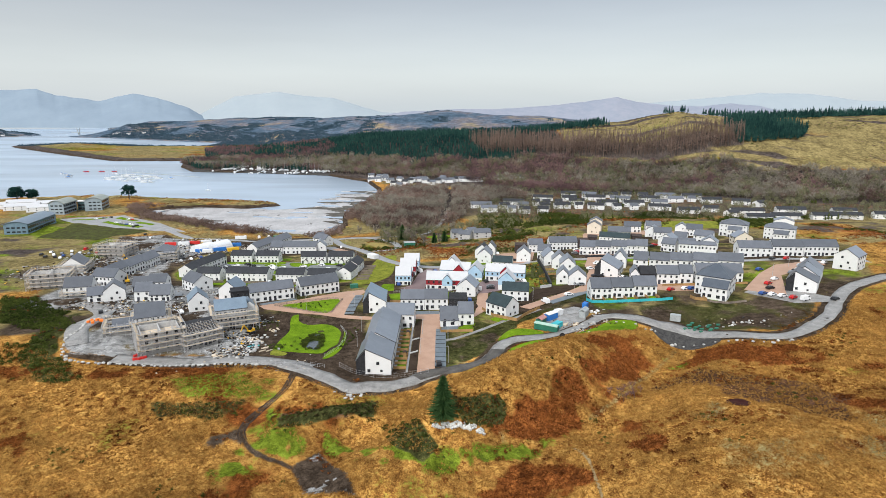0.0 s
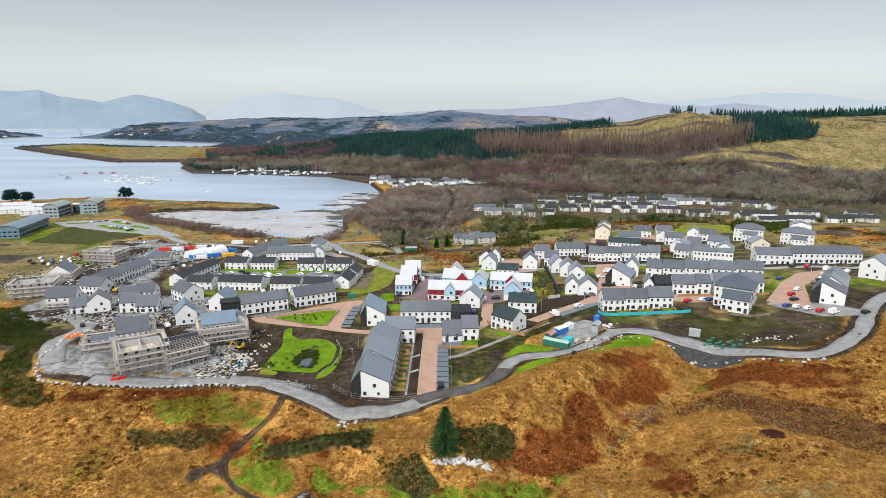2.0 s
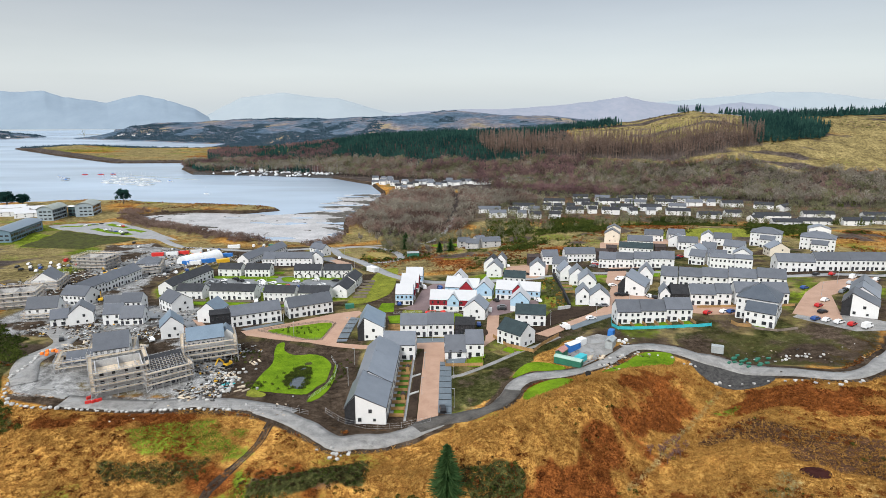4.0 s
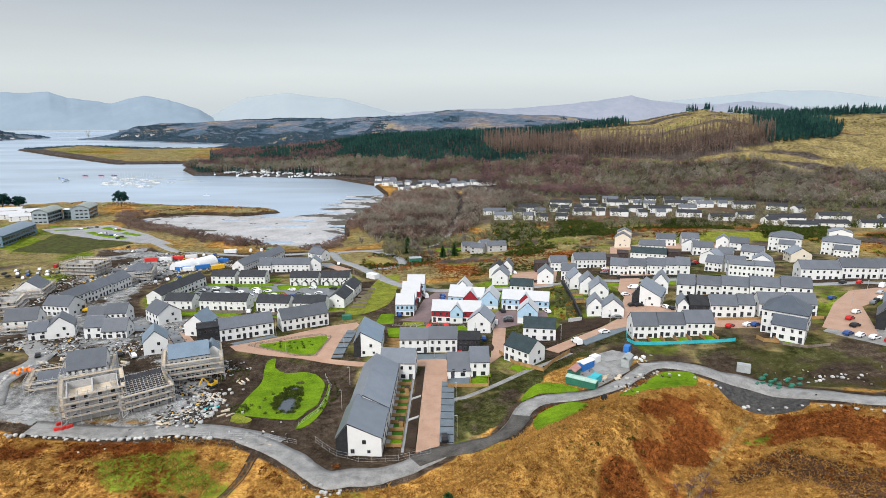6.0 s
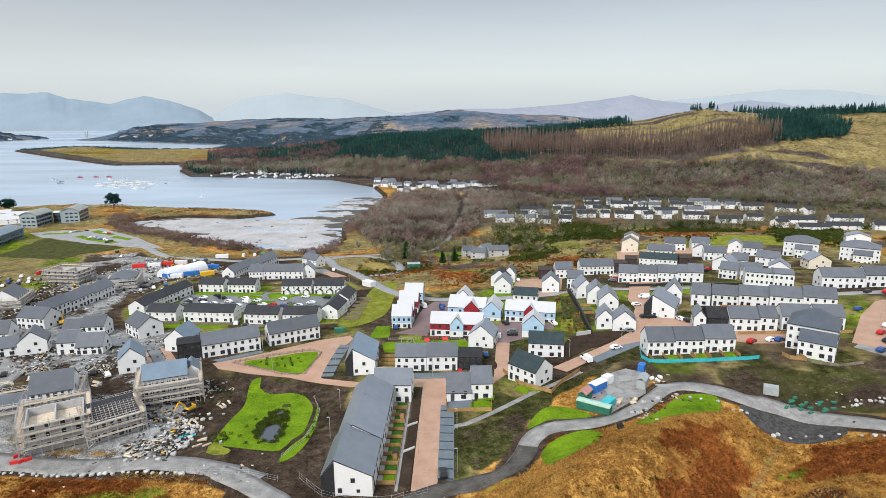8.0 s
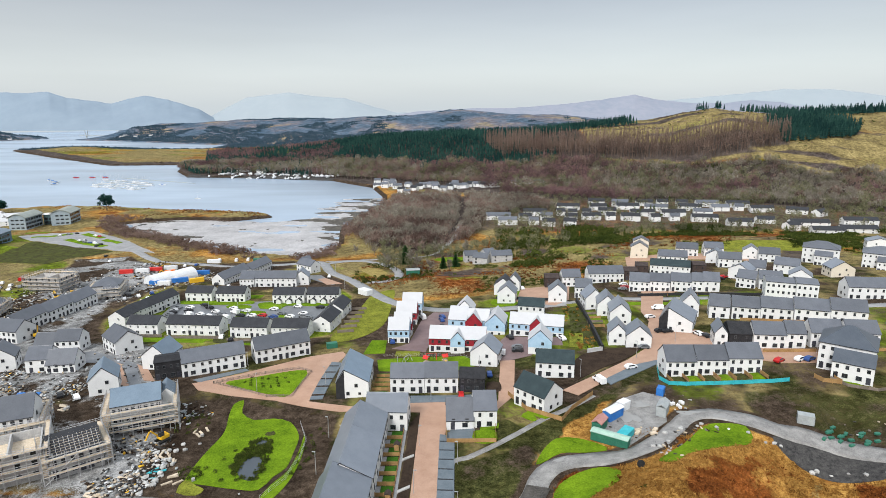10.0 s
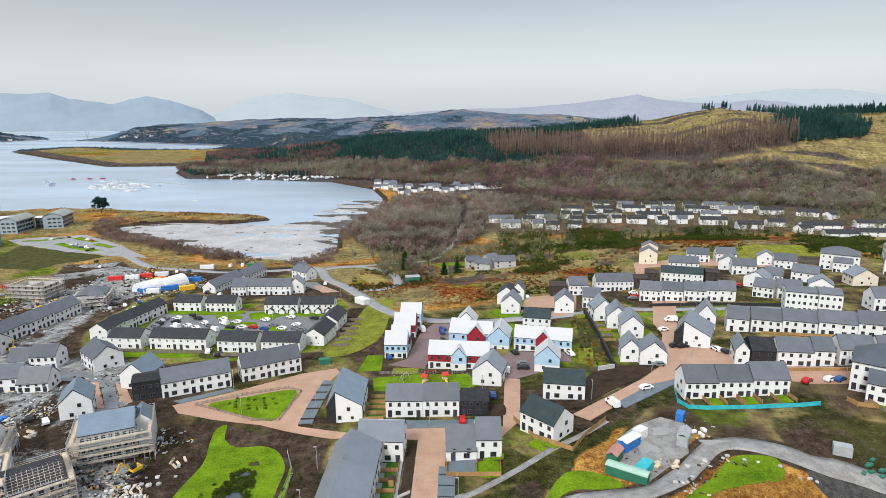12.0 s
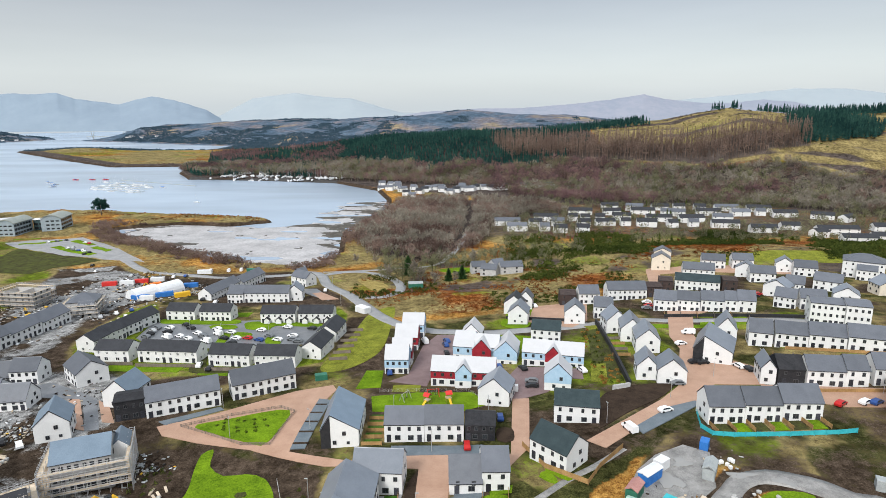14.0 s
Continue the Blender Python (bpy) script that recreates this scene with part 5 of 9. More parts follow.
terrace(33.6, 291.6, 11.2, 8, -12, 5.2, 7.8, SLATE_GREEN, label="white house with a dark green-grey roof by the road", group="green-roofed houses")

# white-roofed houses in red and blue boards
RB = "white metal-roofed house in pale blue and red boards"
for cx, cy, w, clad, yaw in ((-22.1, 263.6, 8.2, BOARD_BLUE, 0), (-20.9, 288.0, 8.8, BOARD_RED, -2), (-19.6, 304.0, 9.0, BOARD_BLUE, -2)):
    terrace(cx, cy, w, 9, yaw, 5.6, 9.2, ROOF_WHITE, label=RB, group="red and blue houses", clad=clad)
    if cy > 270:
        continue
    side = plot(cx + 1, cy + 7.6, w - 1.5, 6.5, yaw, "house", "narrow white-roofed house in red boards", "house", "red and blue houses")
    volume(side, 0, 0, w - 1.0, 6.4, 5.6, 9.0, True, RENDER, ROOF_WHITE, clad=BOARD_RED)
ob = plot(1.2, 252.0, 21.1, 8.5, -5, "terraced_house", "white-roofed terrace in dark red boards with a blue gable", "house", "red and blue houses")
volume(ob, 0, 0, 21.1, 8.5, 5.2, 8.6, True, RENDER, ROOF_WHITE, clad=BOARD_RED)
volume(ob, 0.2, -3.0, 5.2, 5.0, 5.2, 8.2, False, RENDER, ROOF_WHITE, clad=BOARD_BLUE, openings="f")
ob = plot(9.5, 274.0, 20, 10, -10, "terraced_house", "white-roofed houses with red and blue gables", "house", "red and blue houses")
volume(ob, -8.0, 2.0, 7.5, 13, 5.6, 9.2, True, RENDER, ROOF_WHITE, clad=BOARD_BLUE)
volume(ob, 0.2, 0.5, 9.0, 8, 5.6, 9.0, True, RENDER, ROOF_WHITE, clad=BOARD_BLUE)
volume(ob, -1.2, -2.8, 6.6, 5, 5.2, 8.8, False, RENDER, ROOF_WHITE, clad=BOARD_RED, openings="f")
volume(ob, 7.6, -1.0, 8.0, 11, 5.6, 9.4, False, RENDER, ROOF_WHITE, clad=BOARD_BLUE)
gabled(4.6, 288.5, 7.6, 8, -9, 6.2, 10.0, ROOF_WHITE, label="white gabled house with a white roof behind the court", group="red and blue houses")
ob = plot(32.5, 265.5, 21, 8, -12, "terraced_house", "white-roofed terrace in pale blue boards with a red gable", "house", "red and blue houses")
volume(ob, 0, 0, 21, 8, 5.2, 8.4, True, RENDER, ROOF_WHITE, clad=BOARD_BLUE)
volume(ob, 0.2, -2.6, 5.2, 5, 5.2, 8.0, False, RENDER, ROOF_WHITE, clad=BOARD_RED, openings="f")
gabled(31.0, 244.9, 8.2, 8, -10, 5.2, 9.0, ROOF_WHITE, label="gabled house in pale blue boards with a white roof", group="red and blue houses", clad=BOARD_BLUE)

# long stepped terrace above the track
end_house(-24.3, 150.2, 11.6, 16.4, 0, 5.2, 9.0, "white stepped terrace end with a black recess above the track", roof=SLATE_PALE)
for cy, eave in ((166.4, 5.4), (181.4, 5.6)):
    ob = plot(-23.9, cy, 11.2, 15, 0, "terraced_house", "white terrace wing with a grey roof, gardens behind", "house", "long terrace")
    volume(ob, 0, 0, 11.2, 16.8 if cy < 170 else 13.2, eave, eave + 3.6, False, skew=-0.14, openings="se", roof=SLATE_PALE)
terrace(-18.6, 192.6, 11.5, 8.4, -2, 6.0, 9.4, SLATE_PALE, label="white end house, gable facing the lane", group="long terrace")
end_house(-32.0, 217.5, 10.0, 17, 3, 5.2, 9.2, "long white house with blue-grey roof beside the square", roof=SLATE_BLUE)

# terraces along the square
terrace(-84.2, 232.4, 20.6, 8, 27)
terrace(-64.2, 245.2, 19.8, 8, 30, ridge=8.6)
ob = plot(-97.2, 226.8, 8.2, 7, 22, "house", "black timber-clad flat-roofed end house")
volume(ob, 0, 0, 8.2, 7, 6.2, 6.8, True, TIMBER_BLACK, TIMBER_BLACK, openings="f")
gabled(-104.0, 236.5, 9.4, 10, -6, 5.2, 9.0, roof=SLATE_BLUE)

# houses round the building yard
terrace(-128.5, 254.5, 13, 10, -41, 5.0, 8.4)
ob = plot(-151.5, 253.5, 17, 9, 8, "house", "white house with a lower wing and dark grey roofs")
volume(ob, 3.6, 0, 9, 8.5, 5.0, 8.2, True)
volume(ob, -4.6, 0.5, 8.4, 9, 3.0, 7.0, True)
ob = plot(-140.5, 233.0, 17, 9, 10, "house", "white house with a lower wing and dark grey roofs")
volume(ob, 3.4, -0.4, 9.4, 8.5, 3.4, 7.4, True)
volume(ob, -4.6, 1.5, 7.6, 9, 5.0, 8.2, True)
gabled(-112.3, 215.0, 8.4, 10, 26, 5.2, 9.0, roof=SLATE_BLUE)
ob = plot(-162.5, 233.0, 17, 9, 26, "house", "white gabled house with a low side wing")
volume(ob, 2.4, 0, 9.4, 9, 5.0, 8.8, False)
volume(ob, -5.6, 0.6, 7.0, 8, 3.6, 6.6, True)
terrace(-182.4, 243.1, 12.6, 9, 15, 5.2, 9.2)
terrace(-181.0, 266.6, 13.6, 9.5, -10, 5.2, 8.6)
for k, cy in enumerate((282.5, 299.0, 316.5)):
    terrace(-187.2 + k, cy, 16.8, 8, 86, 5.2, 8.3 + 0.15 * k)

# older estate round its car park
for cx, cy, w, yaw in ((-129.6, 275.4, 13.4, -3), (-107.9, 274.2, 22.9, -4), (-83.4, 270.4, 15.4, -4), (-66.4, 269.3, 14.9, -2),
                       (-129.2, 329.4, 13.6, -3), (-112.4, 327.8, 14.6, -2), (-145.6, 296.6, 9.5, 70), (-144.2, 306.6, 9.4, 74), (-143.2, 318.0, 12.0, 74)):
    old_terrace(cx, cy, w, 8, yaw)
old_terrace(-146.0, 286.6, 8, 9, -8, False)
for cx in (-82.5, -65.4):
    ob = old_terrace(cx, 324.2, 15.6, 8, 1)
    for u in (-4.6, 0.6, 5.4):
        porch(ob, u, -4.8)
old_terrace(-54.8, 280.8, 8, 14, -8, False)
old_terrace(-53.6, 300.5, 8, 14, -6, False)

# terraces near the main road
terrace(-131.6, 376.2, 25.9, 8, 76)
terrace(-126.6, 406.0, 22.9, 8, 76)
terrace(-100.2, 362.0, 23.4, 8, 0)
terrace(-116.0, 362.5, 8, 11, 1, 5.4, 8.6)
gabled(-87.0, 365.5, 8, 9, 8)
ob = plot(-93.0, 404.0, 13, 8, -35, "house", "white house with a dark gable by the road bend")
volume(ob, 0, 0, 13, 8, 5.2, 8.2, True)
volume(ob, -6.0, 3.0, 6, 7, 5.2, 8.4, False, SLATE_DARK)

# eastern quarter
terrace(70.6, 218.8, 9.4, 8.4, 0, 5.2, 8.8)
terrace(80.1, 218.4, 9.6, 8, 0, 5.2, 8.4)
terrace(90.2, 218.6, 10.4, 8.2, 0, 5.2, 8.6)
ob = plot(64.0, 247.5, 15, 9, -10, "house", "white gabled house with a side wing and grey roofs")
volume(ob, 2.6, -0.8, 8.6, 9, 5.0, 8.6, False, roof=SLATE_PALE)
volume(ob, -4.4, 2.2, 6.4, 9, 4.6, 7.8, False, roof=SLATE_PALE)
gabled(67.6, 276.0, 8.2, 12, -9)
gabled(65.4, 288.6, 8.0, 11, -9, 5.2, 8.9)
gabled(61.8, 299.2, 8.6, 9, 4, 5.2, 9.0)
terrace(62.0, 319.6, 8, 9, -10)
gabled(25.2, 317.4, 8.4, 9.5, -12)
gabled(48.6, 313.8, 8.4, 9.5, -9)
ob = plot(24.8, 333.5, 9, 10, -12, "house", "white house with steep dark roof above the court")
volume(ob, 0, 0, 9, 9, 5.0, 8.6, False, RENDER, SLATE_DARK)
volume(ob, 4.5, 6.5, 6, 7, 5.4, 8.8, False)
brown = plot(50.5, 343.5, 7.5, 9, -4, "house", "brown timber-clad end house beside a terrace")
volume(brown, 0, 0, 7.5, 9, 5.2, 6.0, True, TIMBER_BROWN, TIMBER_BROWN, openings="f")
terrace(60.0, 343.0, 9.5, 8, 2)
terrace(78.8, 347.6, 18.6, 8, 2)
brown = plot(92.5, 350.0, 7, 9, -2, "house", "brown timber-clad end house beside a terrace")
volume(brown, 0, 0, 7, 9, 5.2, 6.0, True, TIMBER_BROWN, TIMBER_BROWN, openings="f")
for cx, cy, w, r in ((90.5, 325.2, 9.4, 8.4), (99.6, 322.8, 9.2, 8.1), (108.8, 320.4, 9.2, 8.2), (115.9, 318.6, 5.2, 8.1), (121.6, 317.0, 7.2, 8.5)):
    terrace(cx, cy, w, 8.5, -15, 5.2, r)
terrace(116.8, 358.0, 20.4, 8, -17, 5.2, 7.8, SLATE_GREEN, label="white terrace with a green-grey roof between brown ends")
for cx, cy in ((102.0, 360.0), (130.0, 352.8)):
    brown = plot(cx, cy, 6.5, 9, -14, "house", "brown timber-clad end house beside a terrace")
    volume(brown, 0, 0, 6.5, 9, 5.4, 6.0, True, TIMBER_BROWN, TIMBER_BROWN, openings="f")
end_house(87.4, 264.0, 12.0, 15, -27, 5.0, 9.4, "white house with off-centre gable in the middle of the court", roof=SLATE_PALE)
gabled(98.2, 281.0, 7.0, 10, -20, 5.4, 9.6)
for cx, cy, w, r in ((107.8, 275.4, 7.6, 8.9), (116.8, 272.2, 10.2, 8.4), (127.0, 268.6, 11.2, 8.4), (138.0, 264.2, 12.0, 8.5), (149.4, 260.2, 12.0, 8.6)):
    terrace(cx, cy, w, 8.4, -18, 5.2, r)
gabled(94.0, 242.6, 4.2, 9, -14, 5.2, 7.8)
black = plot(99.5, 241.2, 7.4, 9, -7, "house", "black timber-clad house joining a white terrace")
volume(black, 0, 0, 7.4, 9, 5.2, 8.0, True, TIMBER_BLACK, TIMBER_BLACK, openings="f")
for cx, cy, w, r in ((108.3, 238.5, 10.4, 8.4), (116.6, 237.5, 6.2, 8.3), (126.5, 237.0, 10.2, 8.7), (137.0, 234.6, 10.2, 8.5)):
    terrace(cx, cy, w, 8, -7, 5.2, r)
tall = plot(145.5, 293.8, 18, 11, -20, "apartment_block", "white three-storey apartment block with tall windows", "apartments")
volume(tall, -3.4, 0.6, 12, 10, 8.6, 9.6, True, storeys=3, bay=4)
volume(tall, 6.2, -0.6, 8.2, 11, 9.2, 10.2, True, storeys=3, bay=4)
for cx, cy, w, d, yaw, al in ((128.0, 386.2, 16, 8, -14, 1), (143.6, 405.4, 12.5, 8, -16, 1), (158.0, 401.8, 11, 8, -10, 1), (151.0, 381.0, 9.3, 8, -30, 0),
                              (152.6, 367.3, 11.8, 8, -15, 1), (174.0, 387.0, 8.6, 8, -24, 0), (178.0, 374.6, 10.7, 8, -20, 1), (171.5, 343.0, 11.5, 9, -34, 1),
                              (146.4, 338.2, 10.5, 9, -44, 0), (155.4, 341.4, 8, 8, -30, 1), (140.5, 320.0, 8.4, 9, -36, 1), (148.6, 315.6, 10, 8, -16, 1),
                              (164.5, 318.6, 9.5, 9, -28, 0)):
    (terrace if al else gabled)(cx, cy, w, d, yaw, 4.9, 7.9, label="small white house with a grey roof on the upper slope", group="upper houses")
far_tower = plot(117.0, 413.0, 11, 20, -16, "house", "tall cream and white house with stepped mono-pitched gables")
volume(far_tower, 0.5, 5.5, 9.5, 8, 8.4, 10.8, False, RENDER_CREAM, storeys=3)
volume(far_tower, -0.4, -4.0, 10.2, 8.5, 6.6, 9.6, False, RENDER_CREAM)
for cx, cy, w, d, yaw in ((203.0, 367.8, 17.5, 13, -32), (226.5, 352.0, 18.5, 13, -34)):
    hipped = plot(cx, cy, w, d, yaw, "apartment_block", "white three-storey apartment block with a hipped grey roof", "apartments")
    volume(hipped, 0, 0, w, d, 8.4, 11.8, True, hip=True, storeys=3)
    volume(hipped, 1.5, -d / 2 - 2.5, 8.5, 6.5, 5.6, 7.6, True, storeys=2, openings="fse")
gabled(253.0, 395.0, 13, 10, -25, 8.4, 10.5, storeys=3, label="white three-storey house behind the apartments")
gabled(190.0, 331.0, 11, 9, -4, 4.5, 7.8, walls=RENDER_CREAM, label="cream gabled house with a grey roof")
for cx, cy, w, yaw in ((176.6, 290.4, 18.2, -6), (194.2, 289.2, 16.8, -4), (212.4, 288.4, 19.0, -3)):
    terrace(cx, cy, w, 8.5, yaw, 5.6, 8.8)
hipped = plot(122.4, 216.8, 13, 13, -36, "apartment_block", "white three-storey block with hipped dark roof and low wing", "apartments")
volume(hipped, 0, 0.5, 14.5, 13, 8.4, 13.4, True, roof=SLATE_DUSK, hip=True, storeys=3)
volume(hipped, 2.2, -8.8, 10.5, 6.6, 5.4, 8.2, True, roof=SLATE_DUSK, openings="fse")
end_house(159.6, 212.8, 11.8, 11.4, -36, 5.2, 9.0, "white stepped terrace end with a black recess by the lot")
for k in (1, 2):
    q = -11 + 11.4 * k
    gabled(167.0 + q * math.sin(radians(36)), 222.0 + q * math.cos(radians(36)), 10.2, 11.4, -36, 5.2, 8.8 + 0.2 * k, label="white stepped terrace beside the track", skew=-0.1)
gabled(205.0, 250.0, 10.5, 13, -50, 7.2, 10.6, storeys=3, label="white three-storey gabled block by the square")

# ---- woods, scrub and far things ----
RNG = np.random.default_rng(7)


def rust_cover(x, y):
    return moor_rust(x, y)


def slivers(starts, ends, width, rng):
    """Thin triangles from start to end points."""
    n = len(starts)
    side = rng.normal(size=(n, 3))
    side -= (ends - starts) * ((side * (ends - starts)).sum(1) / np.maximum(((ends - starts) ** 2).sum(1), 1e-9))[:, None]
    side *= (width / np.maximum(np.linalg.norm(side, axis=1), 1e-9))[:, None] / 2
    v = np.stack([starts - side, starts + side, ends], 1).reshape(-1, 3)
    return v, np.arange(3 * n).reshape(-1, 3)


def join(pieces):
    vs, fs, at = [], [], 0
    for v, f in pieces:
        vs.append(v)
        fs.append(f + at)
        at += len(v)
    return np.concatenate(vs), np.concatenate(fs)


def cone(r0, r1, z0, z1, n, lean=(0, 0)):
    a = np.arange(n) * 2 * np.pi / n
    low = np.stack([r0 * np.cos(a), r0 * np.sin(a), np.full(n, z0)], 1)
    top = np.stack([r1 * np.cos(a) + lean[0], r1 * np.sin(a) + lean[1], np.full(n, z1)], 1)
    i = np.arange(n)
    j = (i + 1) % n
    return np.concatenate([low, top]), np.concatenate([np.stack([i, j, j + n], 1), np.stack([i, j + n, i + n], 1)])


def conifer(seed, tiers=6, spread=0.2, sparse=False):
    """A spruce of height 1: a trunk and ragged whorls of drooping boughs."""
    rng = np.random.default_rng(seed)
    out = [cone(0.018, 0.004, 0, 0.95, 3)]
    for k in range(tiers):
        z, r = 0.14 + 0.78 * k / tiers, spread * (1 - k / (tiers + 0.3)) * rng.uniform(0.85, 1.1)
        n = 7
        a = np.arange(n) * 2 * np.pi / n + rng.uniform(0, 6)
        rr = r * rng.uniform(0.65, 1.15, n)
        rim = np.stack([rr * np.cos(a), rr * np.sin(a), z - rng.uniform(0.0, 0.05, n)], 1)
        notch = np.stack([0.45 * r * np.cos(a + np.pi / n), 0.45 * r * np.sin(a + np.pi / n), np.full(n, z + 0.035)], 1)
        tip = np.array([[0, 0, z + 1.6 / tiers * 0.62 * (0.7 if sparse else 1)]])
        v = np.concatenate([rim, notch, tip])
        i = np.arange(n)
        out.append((v, np.concatenate([np.stack([i, i + n, np.full(n, 2 * n)], 1), np.stack([i + n, (i + 1) % n, np.full(n, 2 * n)], 1)])))
    return join(out)


def bare_tree(seed, twigs=60, limbs=8, spread=0.3, low=0.25):
    """A leafless tree of height 1: tapered trunk, limbs and a loose crown of fine twigs."""
    rng = np.random.default_rng(seed)
    out = [cone(0.022, 0.010, 0, 0.55, 3, rng.normal(size=2) * 0.03)]
    z = rng.uniform(low, 0.6, limbs)
    a = rng.uniform(0, 6.28, limbs)
    start = np.stack([0 * a, 0 * a, z], 1)
    end = start + np.stack([spread * np.cos(a) * rng.uniform(0.5, 1, limbs), spread * np.sin(a) * rng.uniform(0.5, 1, limbs), rng.uniform(0.15, 0.4, limbs)], 1)
    out.append(slivers(start, end, 0.022, rng))
    pick = rng.integers(0, limbs, twigs)
    k = rng.uniform(0.3, 1.0, twigs)[:, None]
    s = start[pick] * (1 - k) + end[pick] * k
    d = rng.normal(size=(twigs, 3)) * np.array([0.11, 0.11, 0.07]) + np.array([0, 0, 0.10])
    out.append(slivers(s, s + d, 0.032, rng))
    return join(out)


def bush(seed, n=46, flat=0.7):
    """A shrub of width about 1: a loose dome of small leaf clumps."""
    rng = np.random.default_rng(seed)
    a, b, r = rng.uniform(0, 6.28, n), rng.uniform(0, 1, n), rng.uniform(0.25, 0.5, n)
    c = np.stack([r * np.cos(a) * np.sqrt(1 - b * b), r * np.sin(a) * np.sqrt(1 - b * b), flat * r * 1.5 * b + 0.05], 1)
    d = rng.normal(size=(n, 3, 3)) * 0.11
    return (c[:, None] + d).reshape(-1, 3), np.arange(3 * n).reshape(-1, 3)


def tuft(seed, blades=5):
    rng = np.random.default_rng(seed)
    s = np.concatenate([rng.normal(size=(blades, 2)) * 0.25, np.full((blades, 1), -0.1)], 1)
    e2 = s + np.concatenate([rng.normal(size=(blades, 2)) * 0.55, rng.uniform(0.5, 1.1, (blades, 1))], 1)
    return slivers(s, e2, 0.34, rng)


def spread_out(name, templates, x, y, size, tall, material, label, category, sink=0.0):
    """Many plants of a few sorts, turned and sized at random, as one object of stuff."""
    n = len(x)
    z = height(x, y) - sink
    turn = RNG.uniform(0, 6.28, n)
    which = RNG.integers(0, len(templates), n)
    pieces = []
    for k, (v, f) in enumerate(templates):
        m = which == k
        if not m.any():
            continue
        c, s = np.cos(turn[m])[:, None], np.sin(turn[m])[:, None]
        px = (v[None, :, 0] * c - v[None, :, 1] * s) * size[m][:, None] + x[m][:, None]
        py = (v[None, :, 0] * s + v[None, :, 1] * c) * size[m][:, None] + y[m][:, None]
        pz = v[None, :, 2] * (size[m] * tall[m])[:, None] + z[m][:, None]
        count = int(m.sum())
        pieces.append((np.stack([px, py, pz], -1).reshape(-1, 3), (f[None] + (np.arange(count) * len(v))[:, None, None]).reshape(-1, 3)))
    v, f = join(pieces)
    return tagged(new(name, mesh_np(name, v, f, material)), label, category, kind="stuff")


def field(x0, x1, y0, y1, step, keep):
    gx, gy = np.meshgrid(np.arange(x0, x1, step), np.arange(y0, y1, step))
    x, y = (g.ravel() + RNG.uniform(-0.5, 0.5, g.size) * step for g in (gx, gy))
    m = keep(x, y) & (height(x, y) > SEA + 1.0)
    return x[m], y[m]


def slope_at(x, y):
    return (y - np.interp(x, HILL_X, HILL_FOOT)) / 330


def far_tree(seed, n=64, wide=0.36):
    """A leafless tree seen from far: trunk and a rounded crown of twig clumps, height 1."""
    rng = np.random.default_rng(seed)
    a, b, r = rng.uniform(0, 6.28, n), rng.uniform(-0.8, 1, n), rng.uniform(0.35, 1.0, n) ** 0.5
    c = np.stack([wide * r * np.cos(a) * np.sqrt(1 - b * b), wide * r * np.sin(a) * np.sqrt(1 - b * b), 0.62 + 0.36 * r * b], 1)
    up = np.stack([0.25 * c[:, 0], 0.25 * c[:, 1], 0.10 + 0 * a], 1) + rng.normal(size=(n, 3)) * 0.05
    return join([cone(0.02, 0.01, 0, 0.6, 3), slivers(c - up * 0.5, c + up * 0.8, 0.07, rng)])


FAR_BARE = [far_tree(k + 400) for k in range(6)]
FAR_FEW = [far_tree(k + 440, 44) for k in range(4)]
SPRUCE = [conifer(k, 5, 0.25) for k in range(5)]


def larch(seed, n=34):
    """A leafless larch of height 1: a tall straight stem and short upswept twigs."""
    rng = np.random.default_rng(seed)
    z, a = rng.uniform(0.3, 0.96, n), rng.uniform(0, 6.28, n)
    r = 0.13 * (1.08 - z) * rng.uniform(0.5, 1.2, n) + 0.012
    start = np.stack([0 * a, 0 * a, z], 1)
    end = start + np.stack([r * np.cos(a), r * np.sin(a), rng.uniform(-0.01, 0.05, n)], 1)
    return join([cone(0.013, 0.003, 0, 1.0, 3), slivers(start, end, 0.05, rng)])


LARCHES = [larch(k + 20) for k in range(5)]
BARE = [bare_tree(k + 40) for k in range(5)]
BUSHES = [bush(k + 60) for k in range(4)]
TUFTS = [tuft(k + 80) for k in range(6)]


def clump(seed, n=30):
    """A wood's canopy seen from afar: a dense mound of small upright clumps, width about 1."""
    rng = np.random.default_rng(seed)
    a, r = rng.uniform(0, 6.28, n), 0.6 * np.sqrt(rng.uniform(0, 1, n))
    c = np.stack([r * np.cos(a), r * np.sin(a), 0.55 - 0.8 * r + 0.12 * rng.uniform(-1, 1, n)], 1)
    w = rng.uniform(0.1, 0.18, n)
    low = c * np.array([1, 1, 0.4])
    t = rng.uniform(0, 3.14, n)
    side = np.stack([w * np.cos(t), w * np.sin(t), 0 * t], 1)
    return np.stack([low - side, low + side, c + np.array([0, 0, 0.1])], 1).reshape(-1, 3), np.arange(3 * n).reshape(-1, 3)


CLUMPS = [clump(k + 600) for k in range(4)]


def u01(n, a, b):
    return RNG.uniform(a, b, n)


def ragged(x, y, scale=60, seed=300):
    return (fbm(x, y, scale, seed) - 0.5) * 2


x, y = field(-330, 300, 960, 1500, 5.6, lambda x, y: (slope_at(x, y) + 0.14 * ragged(x, y) > 0.40) & (slope_at(x, y) < 1.2) & (x > -300 + 90 * ragged(x, y, 50, 5)) & ((x + 60 * ragged(x, y) < 130) | (slope_at(x, y) > 0.86)))
spread_out("conifer_wood", SPRUCE, x, y, u01(len(x), 9, 14), u01(len(x), 0.85, 1.15), NEEDLES, "dark green spruce plantation along the ridge", "trees")
